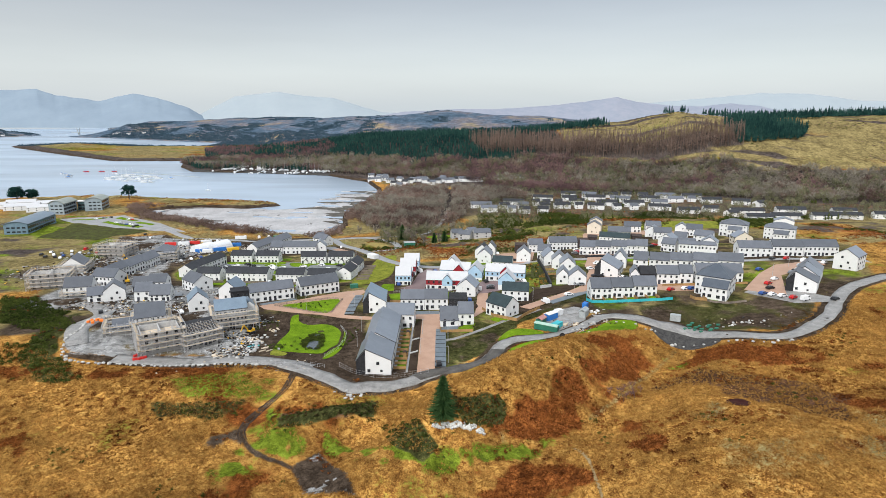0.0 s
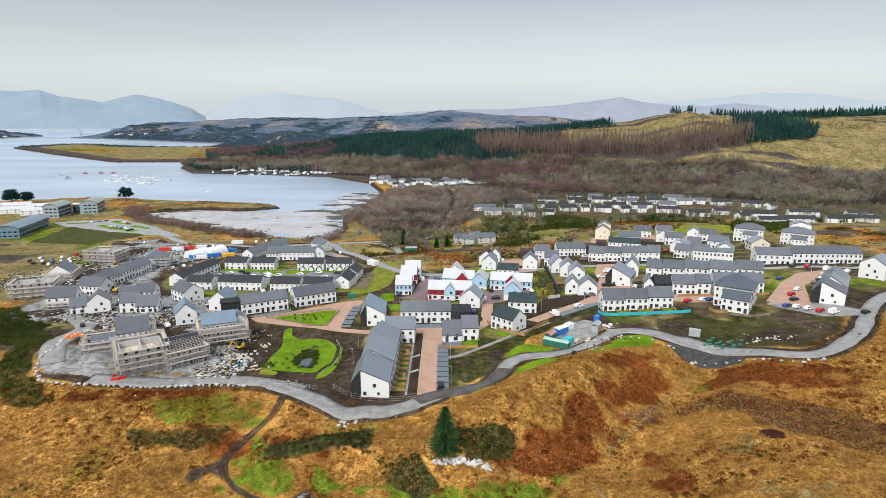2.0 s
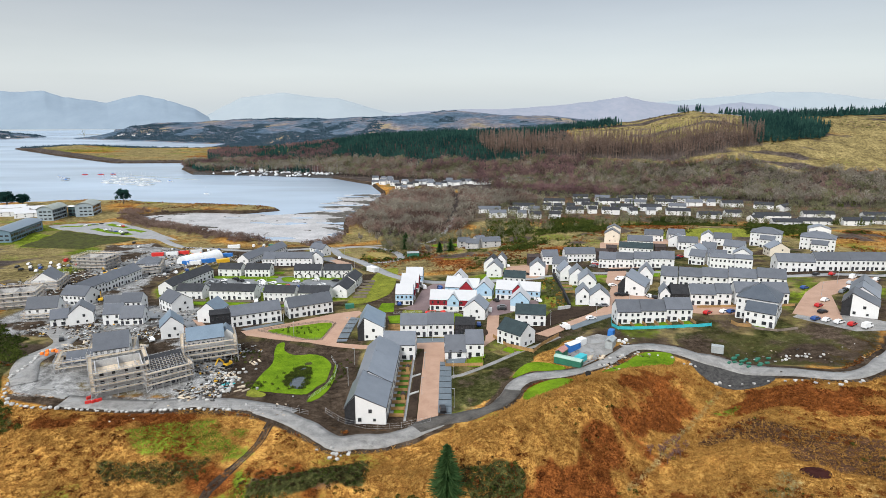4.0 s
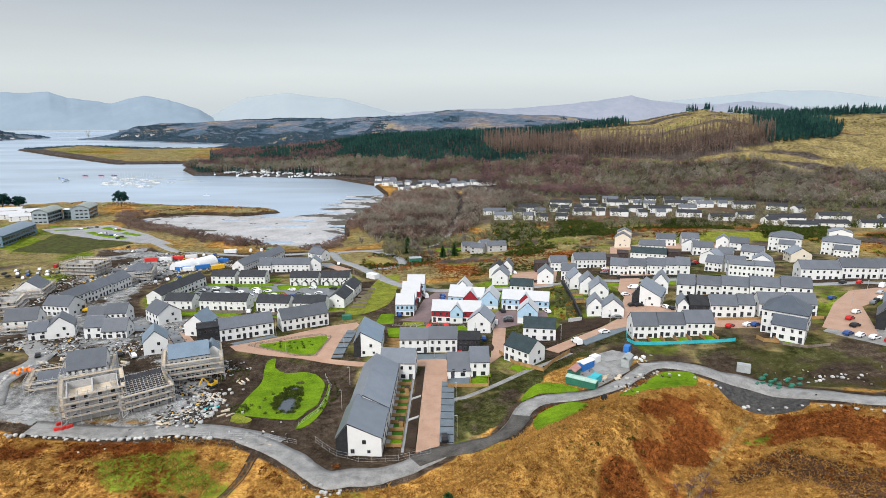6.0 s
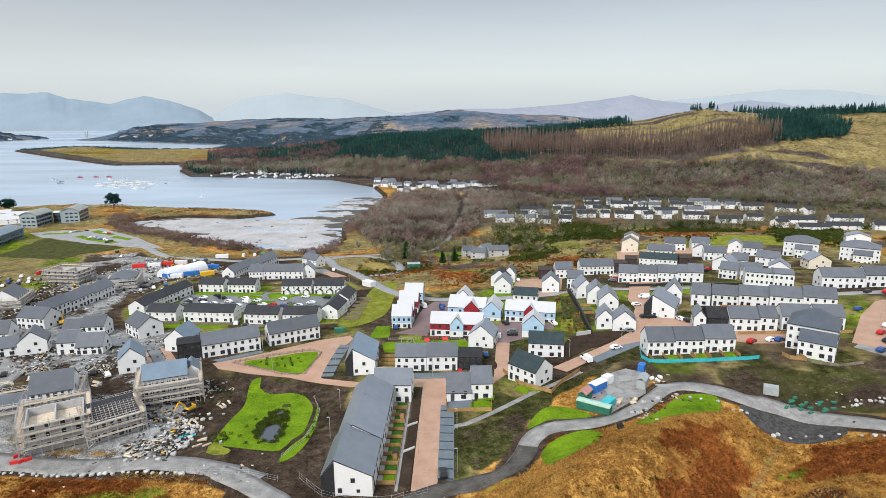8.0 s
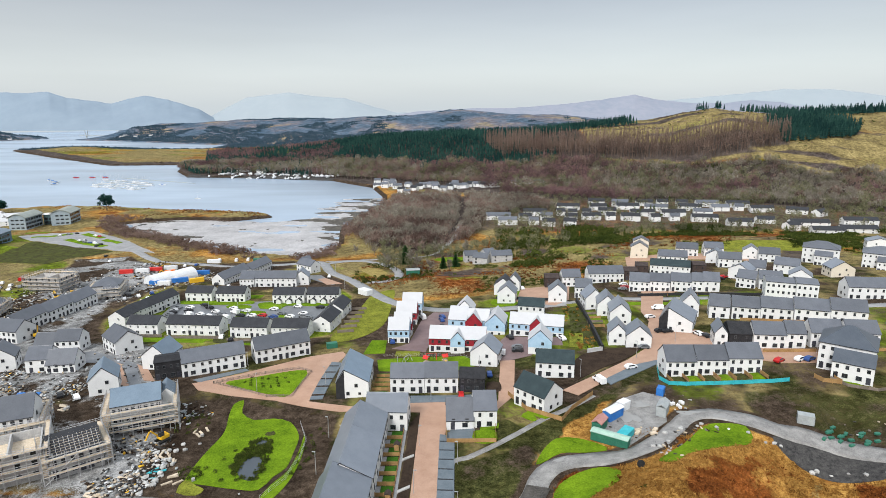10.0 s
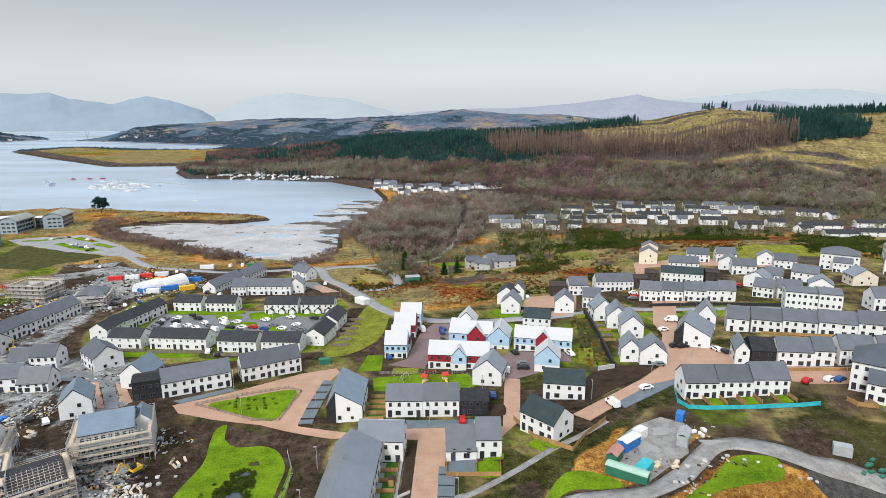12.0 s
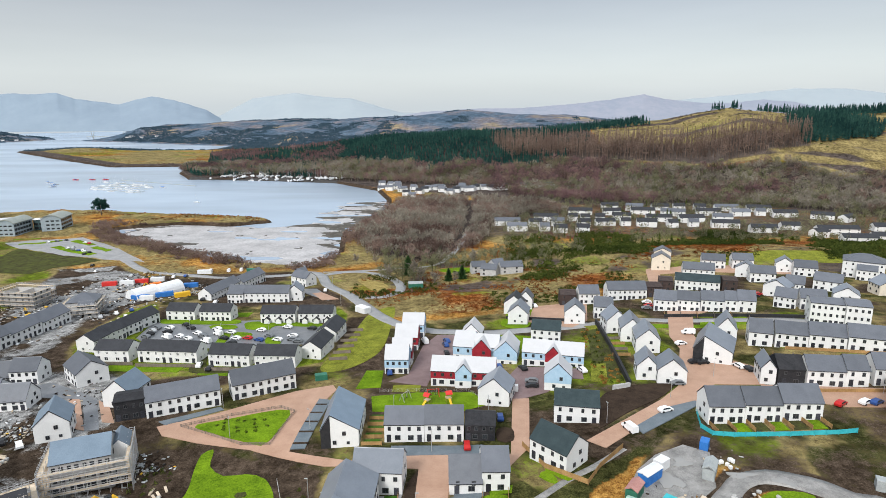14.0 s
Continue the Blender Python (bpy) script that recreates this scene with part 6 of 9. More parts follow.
SPRUCE_BLOCK = [(455, 888), (550, 892), (578, 915), (560, 960), (500, 990), (462, 960)]
x, y = field(430, 600, 870, 1010, 4.6, lambda x, y: inside(x, y, SPRUCE_BLOCK) + 6 * ragged(x, y, 30) > 0)
spread_out("conifer_wood", SPRUCE, x, y, u01(len(x), 14, 19), u01(len(x), 0.9, 1.2), NEEDLES, "dark green spruce block on the hillside", "trees")
x, y = field(150, 200, 1015, 1040, 4.6, lambda x, y: x > 0)
spread_out("conifer_wood", SPRUCE, x, y, u01(len(x), 8, 11), u01(len(x), 0.9, 1.2), NEEDLES, "small clump of young spruce in the felled strip", "trees")
x, y = field(560, 1150, 990, 1130, 7.0, lambda x, y: (slope_at(x, y) > 0.95 + 0.12 * ragged(x, y)) & (slope_at(x, y) < 1.25))
spread_out("conifer_wood", SPRUCE, x, y, u01(len(x), 11, 16), u01(len(x), 0.9, 1.3), NEEDLES, "dark spruce belt on the far skyline", "trees")
x, y = field(392, 560, 960, 1090, 6.0, lambda x, y: (slope_at(x, y) > 0.92) & (slope_at(x, y) < 1.03) & ((np.abs(x - 400) < 5) | (np.abs(x - 422) < 4) | (x > 458)))
spread_out("conifer_wood", SPRUCE, x, y, u01(len(x), 10, 15), u01(len(x), 0.9, 1.3), NEEDLES, "thin row of dark conifers on the hilltop", "trees")
x, y = field(30, 500, 870, 1120, 4.6, lambda x, y: inside(x, y, LARCH_RING) + 7 * ragged(x, y, 24) > 0)
spread_out("larch_wood", LARCHES, x, y, u01(len(x), 20, 28), u01(len(x), 0.9, 1.15), LARCH, "brown leafless larch plantation on the slope", "trees")
x, y = field(190, 900, 770, 1080, 9, lambda x, y: (y > np.interp(x, FELLED_X, FELLED_Y) + 5) & (slope_at(x, y) < 1.1) & (inside(x, y, LARCH_RING) < 0) & (inside(x, y, SPRUCE_BLOCK) < 0) & (fbm((x * 0.94 - y * 0.34) * 0.22, x * 0.34 + y * 0.94, 26, 7) > 0.53))
m = RNG.uniform(size=len(x)) < 0.5
spread_out("brushwood", BUSHES, x[m], y[m], u01(m.sum(), 2.5, 5), u01(m.sum(), 0.3, 0.6), TWIGS, "brown heaps of felled brushwood on the hill", "brushwood")
spread_out("gorse_scrub", BUSHES, x[~m], y[~m], u01((~m).sum(), 2.0, 4.5), u01((~m).sum(), 0.4, 0.7), GORSE, "dark green scrub scattered over the felled hill", "scrub")
x, y = field(270, 430, 830, 915, 5, lambda x, y: (inside(x, y, GREEN_SCRUB) > 0) & (ragged(x, y, 18, 15) > 0))
spread_out("gorse_scrub", BUSHES, x, y, u01(len(x), 4, 7), u01(len(x), 0.6, 0.9), GORSE, "dark green thicket below the larches", "scrub")
x, y = field(-560, 720, 640, 1480, 6.2, lambda x, y: (slope_at(x, y) > np.where(x < 60, 0.05, -0.1) + 0.08 * ragged(x, y)) & (np.where(x < 110, slope_at(x, y) + 0.14 * ragged(x, y) - 0.42, (y - np.interp(x, FELLED_X, FELLED_Y) + 14 * ragged(x, y, 40)) / 100) < 0) & (x + 50 * ragged(x, y) < 680))
kind_of = (fbm(x, y, 50, 77) * 1.1 + RNG.uniform(-0.22, 0.22, len(x)) + 0.13 * sstep((x - 400) / 80))
for lo, hi, material, label in ((-9, 0.38, TWIGS_PURPLE, "purple leafless birch woodland on the lower slope"), (0.38, 0.53, TWIGS, "brown leafless woodland on the lower slope"), (0.53, 0.68, TWIGS_OLIVE, "mossy leafless woodland on the lower slope"), (0.68, 9, TWIGS_PALE, "pale grey leafless woodland on the lower slope")):
    m = (kind_of >= lo) & (kind_of < hi)
    spread_out("bare_wood", FAR_BARE, x[m], y[m], u01(m.sum(), 9, 15), u01(m.sum(), 0.8, 1.05), material, label, "trees")
x, y = field(-120, 130, 465, 910, 4.8, lambda x, y: (inside(x, y, WOOD_RING) + 14 * ragged(x, y, 30) > 0) & (inside(x, y, SEA_RING) < -14) & (np.abs(x - np.interp(y, [450, 520, 600, 700], [-30, -5, 5, 8])) > 3.5))
kind_of = (fbm(x, y, 30, 78) * 1.1 + RNG.uniform(-0.22, 0.22, len(x)))
for lo, hi, material, label in ((-9, 0.52, TWIGS, "brown leafless wood beside the bay"), (0.52, 9, TWIGS_PALE, "pale leafless trees among the bay wood")):
    m = (kind_of >= lo) & (kind_of < hi)
    spread_out("bare_wood", BARE + FAR_BARE, x[m], y[m], u01(m.sum(), 8, 12), u01(m.sum(), 0.9, 1.15), material, label, "trees")
x, y = field(-95, 80, 405, 520, 6.0, lambda x, y: (inside(x, y, [(-48, 395), (-30, 400), (-10, 415), (0, 450), (60, 440), (90, 460), (60, 520), (-60, 500)]) > 0) & (ragged(x, y, 18, 9) > -0.05) & (np.hypot(x - 16, y - 430) > 12))
spread_out("bare_wood", BARE, x, y, u01(len(x), 7, 11), u01(len(x), 0.8, 1.0), TWIGS_OLIVE, "mossy leafless trees around the cottages", "trees")
x, y = field(-20, 110, 425, 520, 6.5, lambda x, y: (inside(x, y, [(20, 440), (45, 415), (80, 430), (95, 455), (50, 480), (-10, 470)]) > 0) & (ragged(x, y, 16, 19) > 0.0))
spread_out("conifer_wood", BUSHES + FAR_BARE, x, y, u01(len(x), 5, 9), u01(len(x), 0.8, 1.0), GORSE, "dark evergreen trees beside the cottages", "trees")
GORSE_BELTS = [[(72, 452), (84, 520), (100, 590), (150, 580), (128, 480), (112, 448)], [(214, 410), (255, 412), (300, 470), (340, 545), (290, 560), (240, 470)], [(203, 550), (248, 566), (250, 600), (208, 592)], [(130, 505), (230, 500), (235, 545), (140, 540)], [(25, 395), (60, 400), (75, 430), (40, 425)]]
x, y = field(20, 360, 390, 610, 3.2, lambda x, y: (np.max([inside(x, y, belt) for belt in GORSE_BELTS], 0) + 14 * ragged(x, y, 20, 29) > 0))
spread_out("gorse_scrub", BUSHES, x, y, u01(len(x), 3.0, 5.5), u01(len(x), 0.6, 1.0), GORSE, "dark green gorse thicket behind the houses", "scrub")
x, y = field(25, 90, 445, 570, 6, lambda x, y: (inside(x, y, [(33, 462), (63, 445), (81, 530), (70, 560), (35, 560)]) > 0) & (ragged(x, y, 18, 31) > -0.1))
spread_out("conifer_wood", BUSHES + FAR_BARE, x, y, u01(len(x), 6, 10), u01(len(x), 0.6, 0.9), GORSE, "dark evergreen trees above the cottages", "trees")
x, y = field(100, 262, 420, 600, 4.0, lambda x, y: (inside(x, y, [(103, 432), (137, 427), (178, 422), (258, 583), (195, 600), (150, 585)]) > 0) & (ragged(x, y, 26, 32) > 0.05))
spread_out("bracken_scrub", BUSHES, x, y, u01(len(x), 2.0, 4.0), u01(len(x), 0.3, 0.6), BRACKEN, "rusty dead bracken on the low hill", "scrub")
x, y = field(-30, 230, 360, 480, 3.4, lambda x, y: (land(x, y) > -18) & (inside(x, y, [(-35, 345), (30, 355), (60, 400), (140, 430), (110, 470), (-20, 420)]) > 0) & (ragged(x, y, 16, 39) > 0.15))
spread_out("bracken_scrub", BUSHES, x, y, u01(len(x), 1.5, 3.0), u01(len(x), 0.4, 0.8), BRACKEN, "rusty dead bracken on the knoll", "scrub")
x, y = field(40, 520, 540, 770, 9.5, lambda x, y: (ragged(x, y, 40, 49) > -0.15) & (slope_at(x, y) < -0.05))
spread_out("bare_wood", FAR_BARE, x, y, u01(len(x), 5, 9), u01(len(x), 0.8, 1.1), TWIGS_OLIVE, "leafless garden trees between the far houses", "trees")
x, y = field(60, 520, 520, 760, 13, lambda x, y: (ragged(x, y, 40, 59) > 0.22) & (slope_at(x, y) < 0.0))
spread_out("conifer_wood", SPRUCE + BUSHES, x, y, u01(len(x), 6, 10), u01(len(x), 0.7, 1.0), GORSE, "dark evergreen trees between the far houses", "trees")
x, y = field(-420, -90, 455, 640, 2.8, lambda x, y: (np.abs(inside(x, y, SEA_RING) + 14) < 10) & (ragged(x, y, 22, 69) > -0.3) & (y < 640))
spread_out("bare_scrub", BARE + BUSHES + FAR_BARE, x, y, u01(len(x), 3.5, 6.5), u01(len(x), 0.7, 1.0), TWIGS, "brown leafless scrub along the near shore", "scrub")
x, y = field(-460, -200, 655, 745, 3.2, lambda x, y: (np.abs(inside(x, y, SEA_RING) + 16) < 12) & (ragged(x, y, 22, 79) > 0.1))
spread_out("bracken_scrub", BUSHES, x, y, u01(len(x), 1.5, 2.6), u01(len(x), 0.5, 0.8), BRACKEN, "rusty scrub on the low spit", "scrub")
x, y = field(-580, -250, 1060, 1300, 7.0, lambda x, y: (inside(x, y, SEA_RING) < -12) & (slope_at(x, y) < 0.5) & (ragged(x, y, 40, 81) > -0.12))
spread_out("conifer_wood", SPRUCE + BARE, x, y, u01(len(x), 8, 14), u01(len(x), 0.9, 1.1), NEEDLES, "dark trees behind the marina", "trees")
x, y = field(-640, -225, 1180, 1720, 8.5, lambda x, y: (x > -0.405 * y) & (x < -250 + 40 * ragged(x, y)) & (inside(x, y, SEA_RING) < -12) & (slope_at(x, y) > 0.3))
kind_of = fbm(x, y, 60, 85) + RNG.uniform(-0.12, 0.12, len(x))
for lo, hi, plants, material, label in ((-9, 0.55, SPRUCE, NEEDLES, "dark spruces on the low hill behind the marina"), (0.55, 9, FAR_FEW, TWIGS_PURPLE, "purple leafless wood on the low hill behind the marina")):
    m = (kind_of >= lo) & (kind_of < hi)
    spread_out("hill_wood", plants, x[m], y[m], u01(m.sum(), 11, 16), u01(m.sum(), 0.9, 1.1), material, label, "trees")
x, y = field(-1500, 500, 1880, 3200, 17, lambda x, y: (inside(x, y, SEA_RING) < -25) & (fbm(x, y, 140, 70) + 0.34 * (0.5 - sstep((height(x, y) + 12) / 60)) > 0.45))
spread_out("far_wood", CLUMPS, x, y, u01(len(x), 20, 30), u01(len(x), 0.35, 0.5), HAZED_FARWOOD, "dark hazy woodland across the low hills", "trees", 2.0)
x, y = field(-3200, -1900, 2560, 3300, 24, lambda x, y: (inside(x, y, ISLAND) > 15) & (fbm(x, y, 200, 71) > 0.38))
spread_out("far_wood", CLUMPS, x, y, u01(len(x), 20, 32), u01(len(x), 0.4, 0.55), HAZED_FARWOOD, "dark hazy woodland on the far headland", "trees", 2.0)
x, y = field(-1000, -420, 1330, 1420, 8, lambda x, y: (np.abs(inside(x, y, SEA_RING) + 30) < 12) & (ragged(x, y, 60, 82) > 0.15))
spread_out("bare_scrub", BUSHES, x, y, u01(len(x), 4, 8), u01(len(x), 0.4, 0.6), TWIGS, "brown scrub on the low headland", "scrub")
x, y = field(-60, 330, 335, 440, 3.0, lambda x, y: (inside(x, y, TOWN_RING) < -4) & (inside(x, y, STREET_UP) < -5) & (np.abs(x - 200) + np.abs(y - 385) > 60) & (ragged(x, y, 22, 97) > 0.16) & (np.hypot(x - 25, y - 430) > 16))
spread_out("gorse_scrub", BUSHES, x, y, u01(len(x), 1.6, 3.4), u01(len(x), 0.6, 0.9), GORSE, "dark gorse bushes on the rough slope above the houses", "scrub")
x, y = field(-60, 330, 335, 440, 3.2, lambda x, y: (inside(x, y, TOWN_RING) < -4) & (inside(x, y, STREET_UP) < -5) & (np.abs(x - 200) + np.abs(y - 385) > 60) & (ragged(x, y, 20, 98) > 0.14) & (np.hypot(x - 25, y - 430) > 16))
spread_out("bracken_scrub", TUFTS, x, y, u01(len(x), 1.2, 2.4), u01(len(x), 0.5, 0.8), BRACKEN, "rusty bracken tufts on the rough slope above the houses", "scrub")
# open moor in front: standing grass, bracken and dark shrubs


def moor(x, y):
    clear = (inside(x, y, TERRACE_FOOT) < 0) & (inside(x, y, GRASS_TRACK) < 0) & (inside(x, y, GRASS_KNOLL) < 0) & (inside(x, y, GRASS_KNOLL_B) < 0) & (inside(x, y, TOWN_RING) < -6) & (inside(x, y, YARD) < -5) & (inside(x, y, POND_EARTH) < -2) & (inside(x, y, RUBBLE) < -1)
    for line in (TRACK_WEST, TRACK_EAST_B, TRACK_EAST, TRACK_YARD, FARM_TRACK):
        for (ax, ay), (bx, by) in zip(line, line[1:]):
            k = np.clip(((x - ax) * (bx - ax) + (y - ay) * (by - ay)) / max((bx - ax) ** 2 + (by - ay) ** 2, 1e-6), 0, 1)
            clear &= np.hypot(x - ax - k * (bx - ax), y - ay - k * (by - ay)) > 4.2
    return clear & (np.abs(x) < 60 + 0.78 * (y + 45))


x, y = field(-190, 200, 48, 200, 0.72, lambda x, y: moor(x, y) & (RNG.uniform(size=len(x)) < 0.85))
rust = rust_cover(x, y) + (fbm(x, y, 5, 17) - 0.5) * 0.9 > 0.5
keep = np.ones(len(x), bool)
for bare in (GREEN_A, GREEN_B, GREEN_C, GREEN_D, GREEN_E, GREEN_F, SPOIL, MUD_LEFT, DARK_HEATH, GRASS_KNOLL_B, PEAT_HOLE):
    keep &= inside(x, y, bare) < 0.3
m = ~rust & keep
spread_out("moor_grass", TUFTS, x[m], y[m], u01(m.sum(), 0.45, 1.0), u01(m.sum(), 0.5, 0.9), STRAW, "tussocks of straw-coloured winter moor grass", "grass")
m = rust & keep
spread_out("bracken", TUFTS, x[m], y[m], u01(m.sum(), 0.5, 1.1), u01(m.sum(), 0.5, 0.9), BRACKEN, "dead rust-brown bracken on the slope", "bracken")
def thicket(step, size, material, label, rings, seed, name="gorse_scrub"):
    """Bushes crowding inside some rings of the plan, ragged at their borders."""
    xs, ys = field(-165, 130, 72, 175, step, lambda x, y: moor(x, y) & (np.max([inside(x, y, ring) for ring in rings], 0) + 5 * ragged(x, y, 7, seed) > 0))
    spread_out(name, BUSHES, xs, ys, u01(len(xs), *size), u01(len(xs), 0.6, 1.0), material, label, "scrub")


WEST_SCRUB = [(-160, 150), (-150, 150), (-142, 162), (-150, 172), (-165, 170)]
thicket(2.3, (1.4, 2.8), GORSE, "dark green gorse and broom on the moor edge", [GORSE_BANK, WEST_SCRUB], 13)
x, y = field(-225, -135, 140, 245, 2.2, lambda x, y: (inside(x, y, WEST_BANK) + 4 * ragged(x, y, 8, 21) > 0))
m = ragged(x, y, 12, 22) > -0.1
spread_out("gorse_scrub", BUSHES, x[m], y[m], u01(m.sum(), 1.8, 3.4), u01(m.sum(), 0.6, 1.0), GORSE, "dark green scrub on the bank beside the yard road", "scrub")
spread_out("bracken", BUSHES, x[~m], y[~m], u01((~m).sum(), 1.4, 2.6), u01((~m).sum(), 0.4, 0.8), BRACKEN, "rusty bracken on the bank beside the yard road", "bracken")
thicket(1.9, (0.9, 1.8), GORSE, "dark green broom round the fir tree", [FIR_SCRUB, FIRSCRUB2], 14)
thicket(1.7, (0.7, 1.5), HEATHER, "dark brown heather round the fir tree", [FIR_SCRUB, FIRSCRUB2, DARK_HEATH, DARK_HOLLOW], 24, "heather_scrub")
thicket(2.0, (0.7, 1.4), GORSE, "low dark heath on the bank", [DARK_HEATH, DARK_HOLLOW], 15)
x, y = field(-180, 190, 60, 160, 2.6, lambda x, y: moor(x, y) & (ragged(x, y, 14, 16) + 0.6 * ragged(x, y, 50, 17) > 0.42))
spread_out("gorse_scrub", BUSHES, x, y, u01(len(x), 0.5, 1.5), u01(len(x), 0.5, 0.9), GORSE, "small dark shrubs dotted over the moor", "scrub")
x, y = field(-180, 190, 60, 160, 3.0, lambda x, y: moor(x, y) & (ragged(x, y, 16, 18) > 0.26))
spread_out("bracken", BUSHES, x, y, u01(len(x), 1.0, 2.4), u01(len(x), 0.4, 0.7), BRACKEN, "clumps of dark red-brown bracken on the moor", "bracken")
x, y = field(40, 70, 118, 140, 2.6, lambda x, y: bump(x, y, 57, 129, 7, 3, 40, 1.0) > 0.5)
spread_out("bare_scrub", BARE, x, y, u01(len(x), 3.0, 4.5), u01(len(x), 0.7, 1.0), TWIGS_PURPLE, "thin leafless birch scrub in the gully", "scrub")


# single trees near the camera's way
def lone_tree(x, y, tall, label, evergreen=True, seed=0, name="tree"):
    rng = np.random.default_rng(seed)
    ob = new(name)
    ob.matrix_basis = pose(x, y, flat_height(x, y) - 0.1)
    tagged(ob, label, "tree")
    v, f = cone(0.022 * tall, 0.004 * tall, 0, tall * 0.96, 7)
    part_mesh("trunk", mesh_np("trunk", v, f, BARK), ob)
    if evergreen:
        n = 3600
        whorl, bough = rng.integers(0, 15, n), rng.integers(0, 9, n)
        h = 0.05 + 0.95 * (whorl + 0.5 * rng.random(n)) / 15.2
        long = rng.uniform(0.62, 1.12, (15, 9))[whorl, bough]
        r = 0.50 * tall * (1 - h) ** 0.7 * long * rng.uniform(0.25, 1.0, n) + 0.1
        a = bough * 0.698 + whorl * 1.9 + rng.normal(size=n) * 0.2
        s = np.stack([0.2 * r * np.cos(a), 0.2 * r * np.sin(a), h * tall], 1)
        e2 = np.stack([r * np.cos(a), r * np.sin(a), h * tall - 0.10 * r + rng.uniform(0, 0.5, n)], 1)
        v, f = slivers(s, e2, 0.34, rng)
        part_mesh("crown", mesh_np("crown", v, f, FIR_NEEDLES), ob)
    else:
        v, f = bare_tree(seed + 3, 260, 16, 0.34, 0.2)
        part_mesh("crown", mesh_np("crown", v * tall, f, TWIGS_PALE), ob)
    return ob


lone_tree(-1.1, 100.2, 12.2, "tall dark green fir on the bracken slope", True, 1, "fir_tree")
def broad_pine(x, y, tall, label, seed):
    """A pine with a bare trunk and a broad, uneven crown of clumps."""
    rng = np.random.default_rng(seed)
    ob = new("pine_tree")
    ob.matrix_basis = pose(x, y, flat_height(x, y) - 0.1)
    v, f = cone(0.5, 0.2, 0, tall * 0.8, 7)
    part_mesh("trunk", mesh_np("trunk", v, f, BARK), ob)
    pieces = []
    for k in range(64):
        a, r, h = rng.uniform(0, 6.28), tall * 0.36 * math.sqrt(rng.uniform(0, 1)), tall * rng.uniform(0.4, 0.92)
        r *= 1.15 - abs(h / tall - 0.55)
        v, f = bush(seed * 40 + k, 60)
        pieces.append((v * rng.uniform(3.5, 5.5) + np.array([r * math.cos(a), r * math.sin(a), h - 1.5]), f))
    v, f = join(pieces)
    part_mesh("crown", mesh_np("crown", v, f, NEEDLES), ob)
    return tagged(ob, label, "tree")


broad_pine(-388, 690, 20, "broad dark pine standing alone by the shore", 3)
for k, (px, py, hh) in enumerate(((-505, 660, 20), (-512, 668, 18), (-496, 672, 16))):
    broad_pine(px, py, hh, "dark evergreen beside the campus sheds", 4 + k)
for k, (px, py, hh) in enumerate(((-16, 402, 9), (-24, 408, 10), (-4, 404, 8), (-60, 470, 9), (-75, 475, 8), (-44, 418, 11), (-30, 425, 12), (8, 452, 12))):
    lone_tree(px, py, hh, "leafless grey tree by the road", False, 30 + k, "bare_tree")
for k, (px, py, hh) in enumerate(((-34, 432, 13), (-8, 412, 8), (0, 418, 9))):
    lone_tree(px, py, hh, "dark green conifer among bare trees", True, 50 + k, "conifer_tree")

# lichen-white rock faces below the fir
for k in range(64):
    px, py = -3.4 + 0.21 * k + RNG.uniform(-0.5, 0.5), 97.6 + 0.035 * k + RNG.uniform(-0.6, 0.6)
    bm = bmesh.new()
    bmesh.ops.create_icosphere(bm, subdivisions=1, radius=0.55)
    for v in bm.verts:
        v.co *= RNG.uniform(0.6, 1.25)
    rock = part("rock", bm, ROCKFACE)
    rock.matrix_basis = pose(px, py, flat_height(px, py) + 0.15, RNG.uniform(0, 90), RNG.uniform(0, 90), RNG.uniform(0, 360))
    tagged(rock, "pale lichen-covered rock on the bracken slope", "rock", "pale rocks")

# mudflat and far shore works
gx, gy = np.meshgrid(np.arange(-345, -84, 2.2), np.arange(470, 850, 2.2))
MUD = [(-335, 618), (-250, 545), (-197, 506), (-156, 484), (-111, 474), (-92, 520), (-104, 590), (-92, 675), (-84, 760), (-92, 830), (-125, 800), (-150, 720), (-160, 650), (-205, 628), (-230, 636), (-290, 640)]
gz = SEA - 0.50 + 0.95 * fbm(gx * 0.4 + gy * 0.25, gy, 15, 140, 5) + 0.22 * np.clip(inside(gx, gy, MUD) / 25, -2.0, 0.6)
rows, cols = gx.shape
i = np.arange(rows - 1)[:, None] * cols + np.arange(cols - 1)[None, :]
MUD_MAT = surface("wet_tidal_mud", (0.21, 0.20, 0.195), (0.50, 0.475, 0.47), 0.05, 0.5, 0.3, 0.3)
WEED = surface("dark_seaweed_and_stones", (0.03, 0.027, 0.022), (0.13, 0.115, 0.095), 0.15, 1.5, 0.8, 0.5)
mud = mesh_np("mudflat", np.stack([gx, gy, gz], -1).reshape(-1, 3), np.stack([i, i + 1, i + cols + 1, i + cols], -1).reshape(-1, 4), MUD_MAT)
rim = -np.abs(inside(gx, gy, MUD)) / 26 + 0.75 * sstep((gx + 175) / 50) * (gy > 540)
weedy = ((fbm(gx * 0.25 + gy * 0.3, gy, 16, 150, 4) + 0.30 * rim > 0.565) | (fbm(gx, gy, 9, 151, 4) + 0.1 * rim > 0.665)) & (inside(gx, gy, MUD) > -6)
mud.materials.append(WEED)
mud.polygons.foreach_set("material_index", weedy[:-1, :-1].ravel().astype(np.int32))
mud.update()
tagged(new("mudflat", mud), "wet grey tidal mud with shallow channels", "mud", kind="structure")


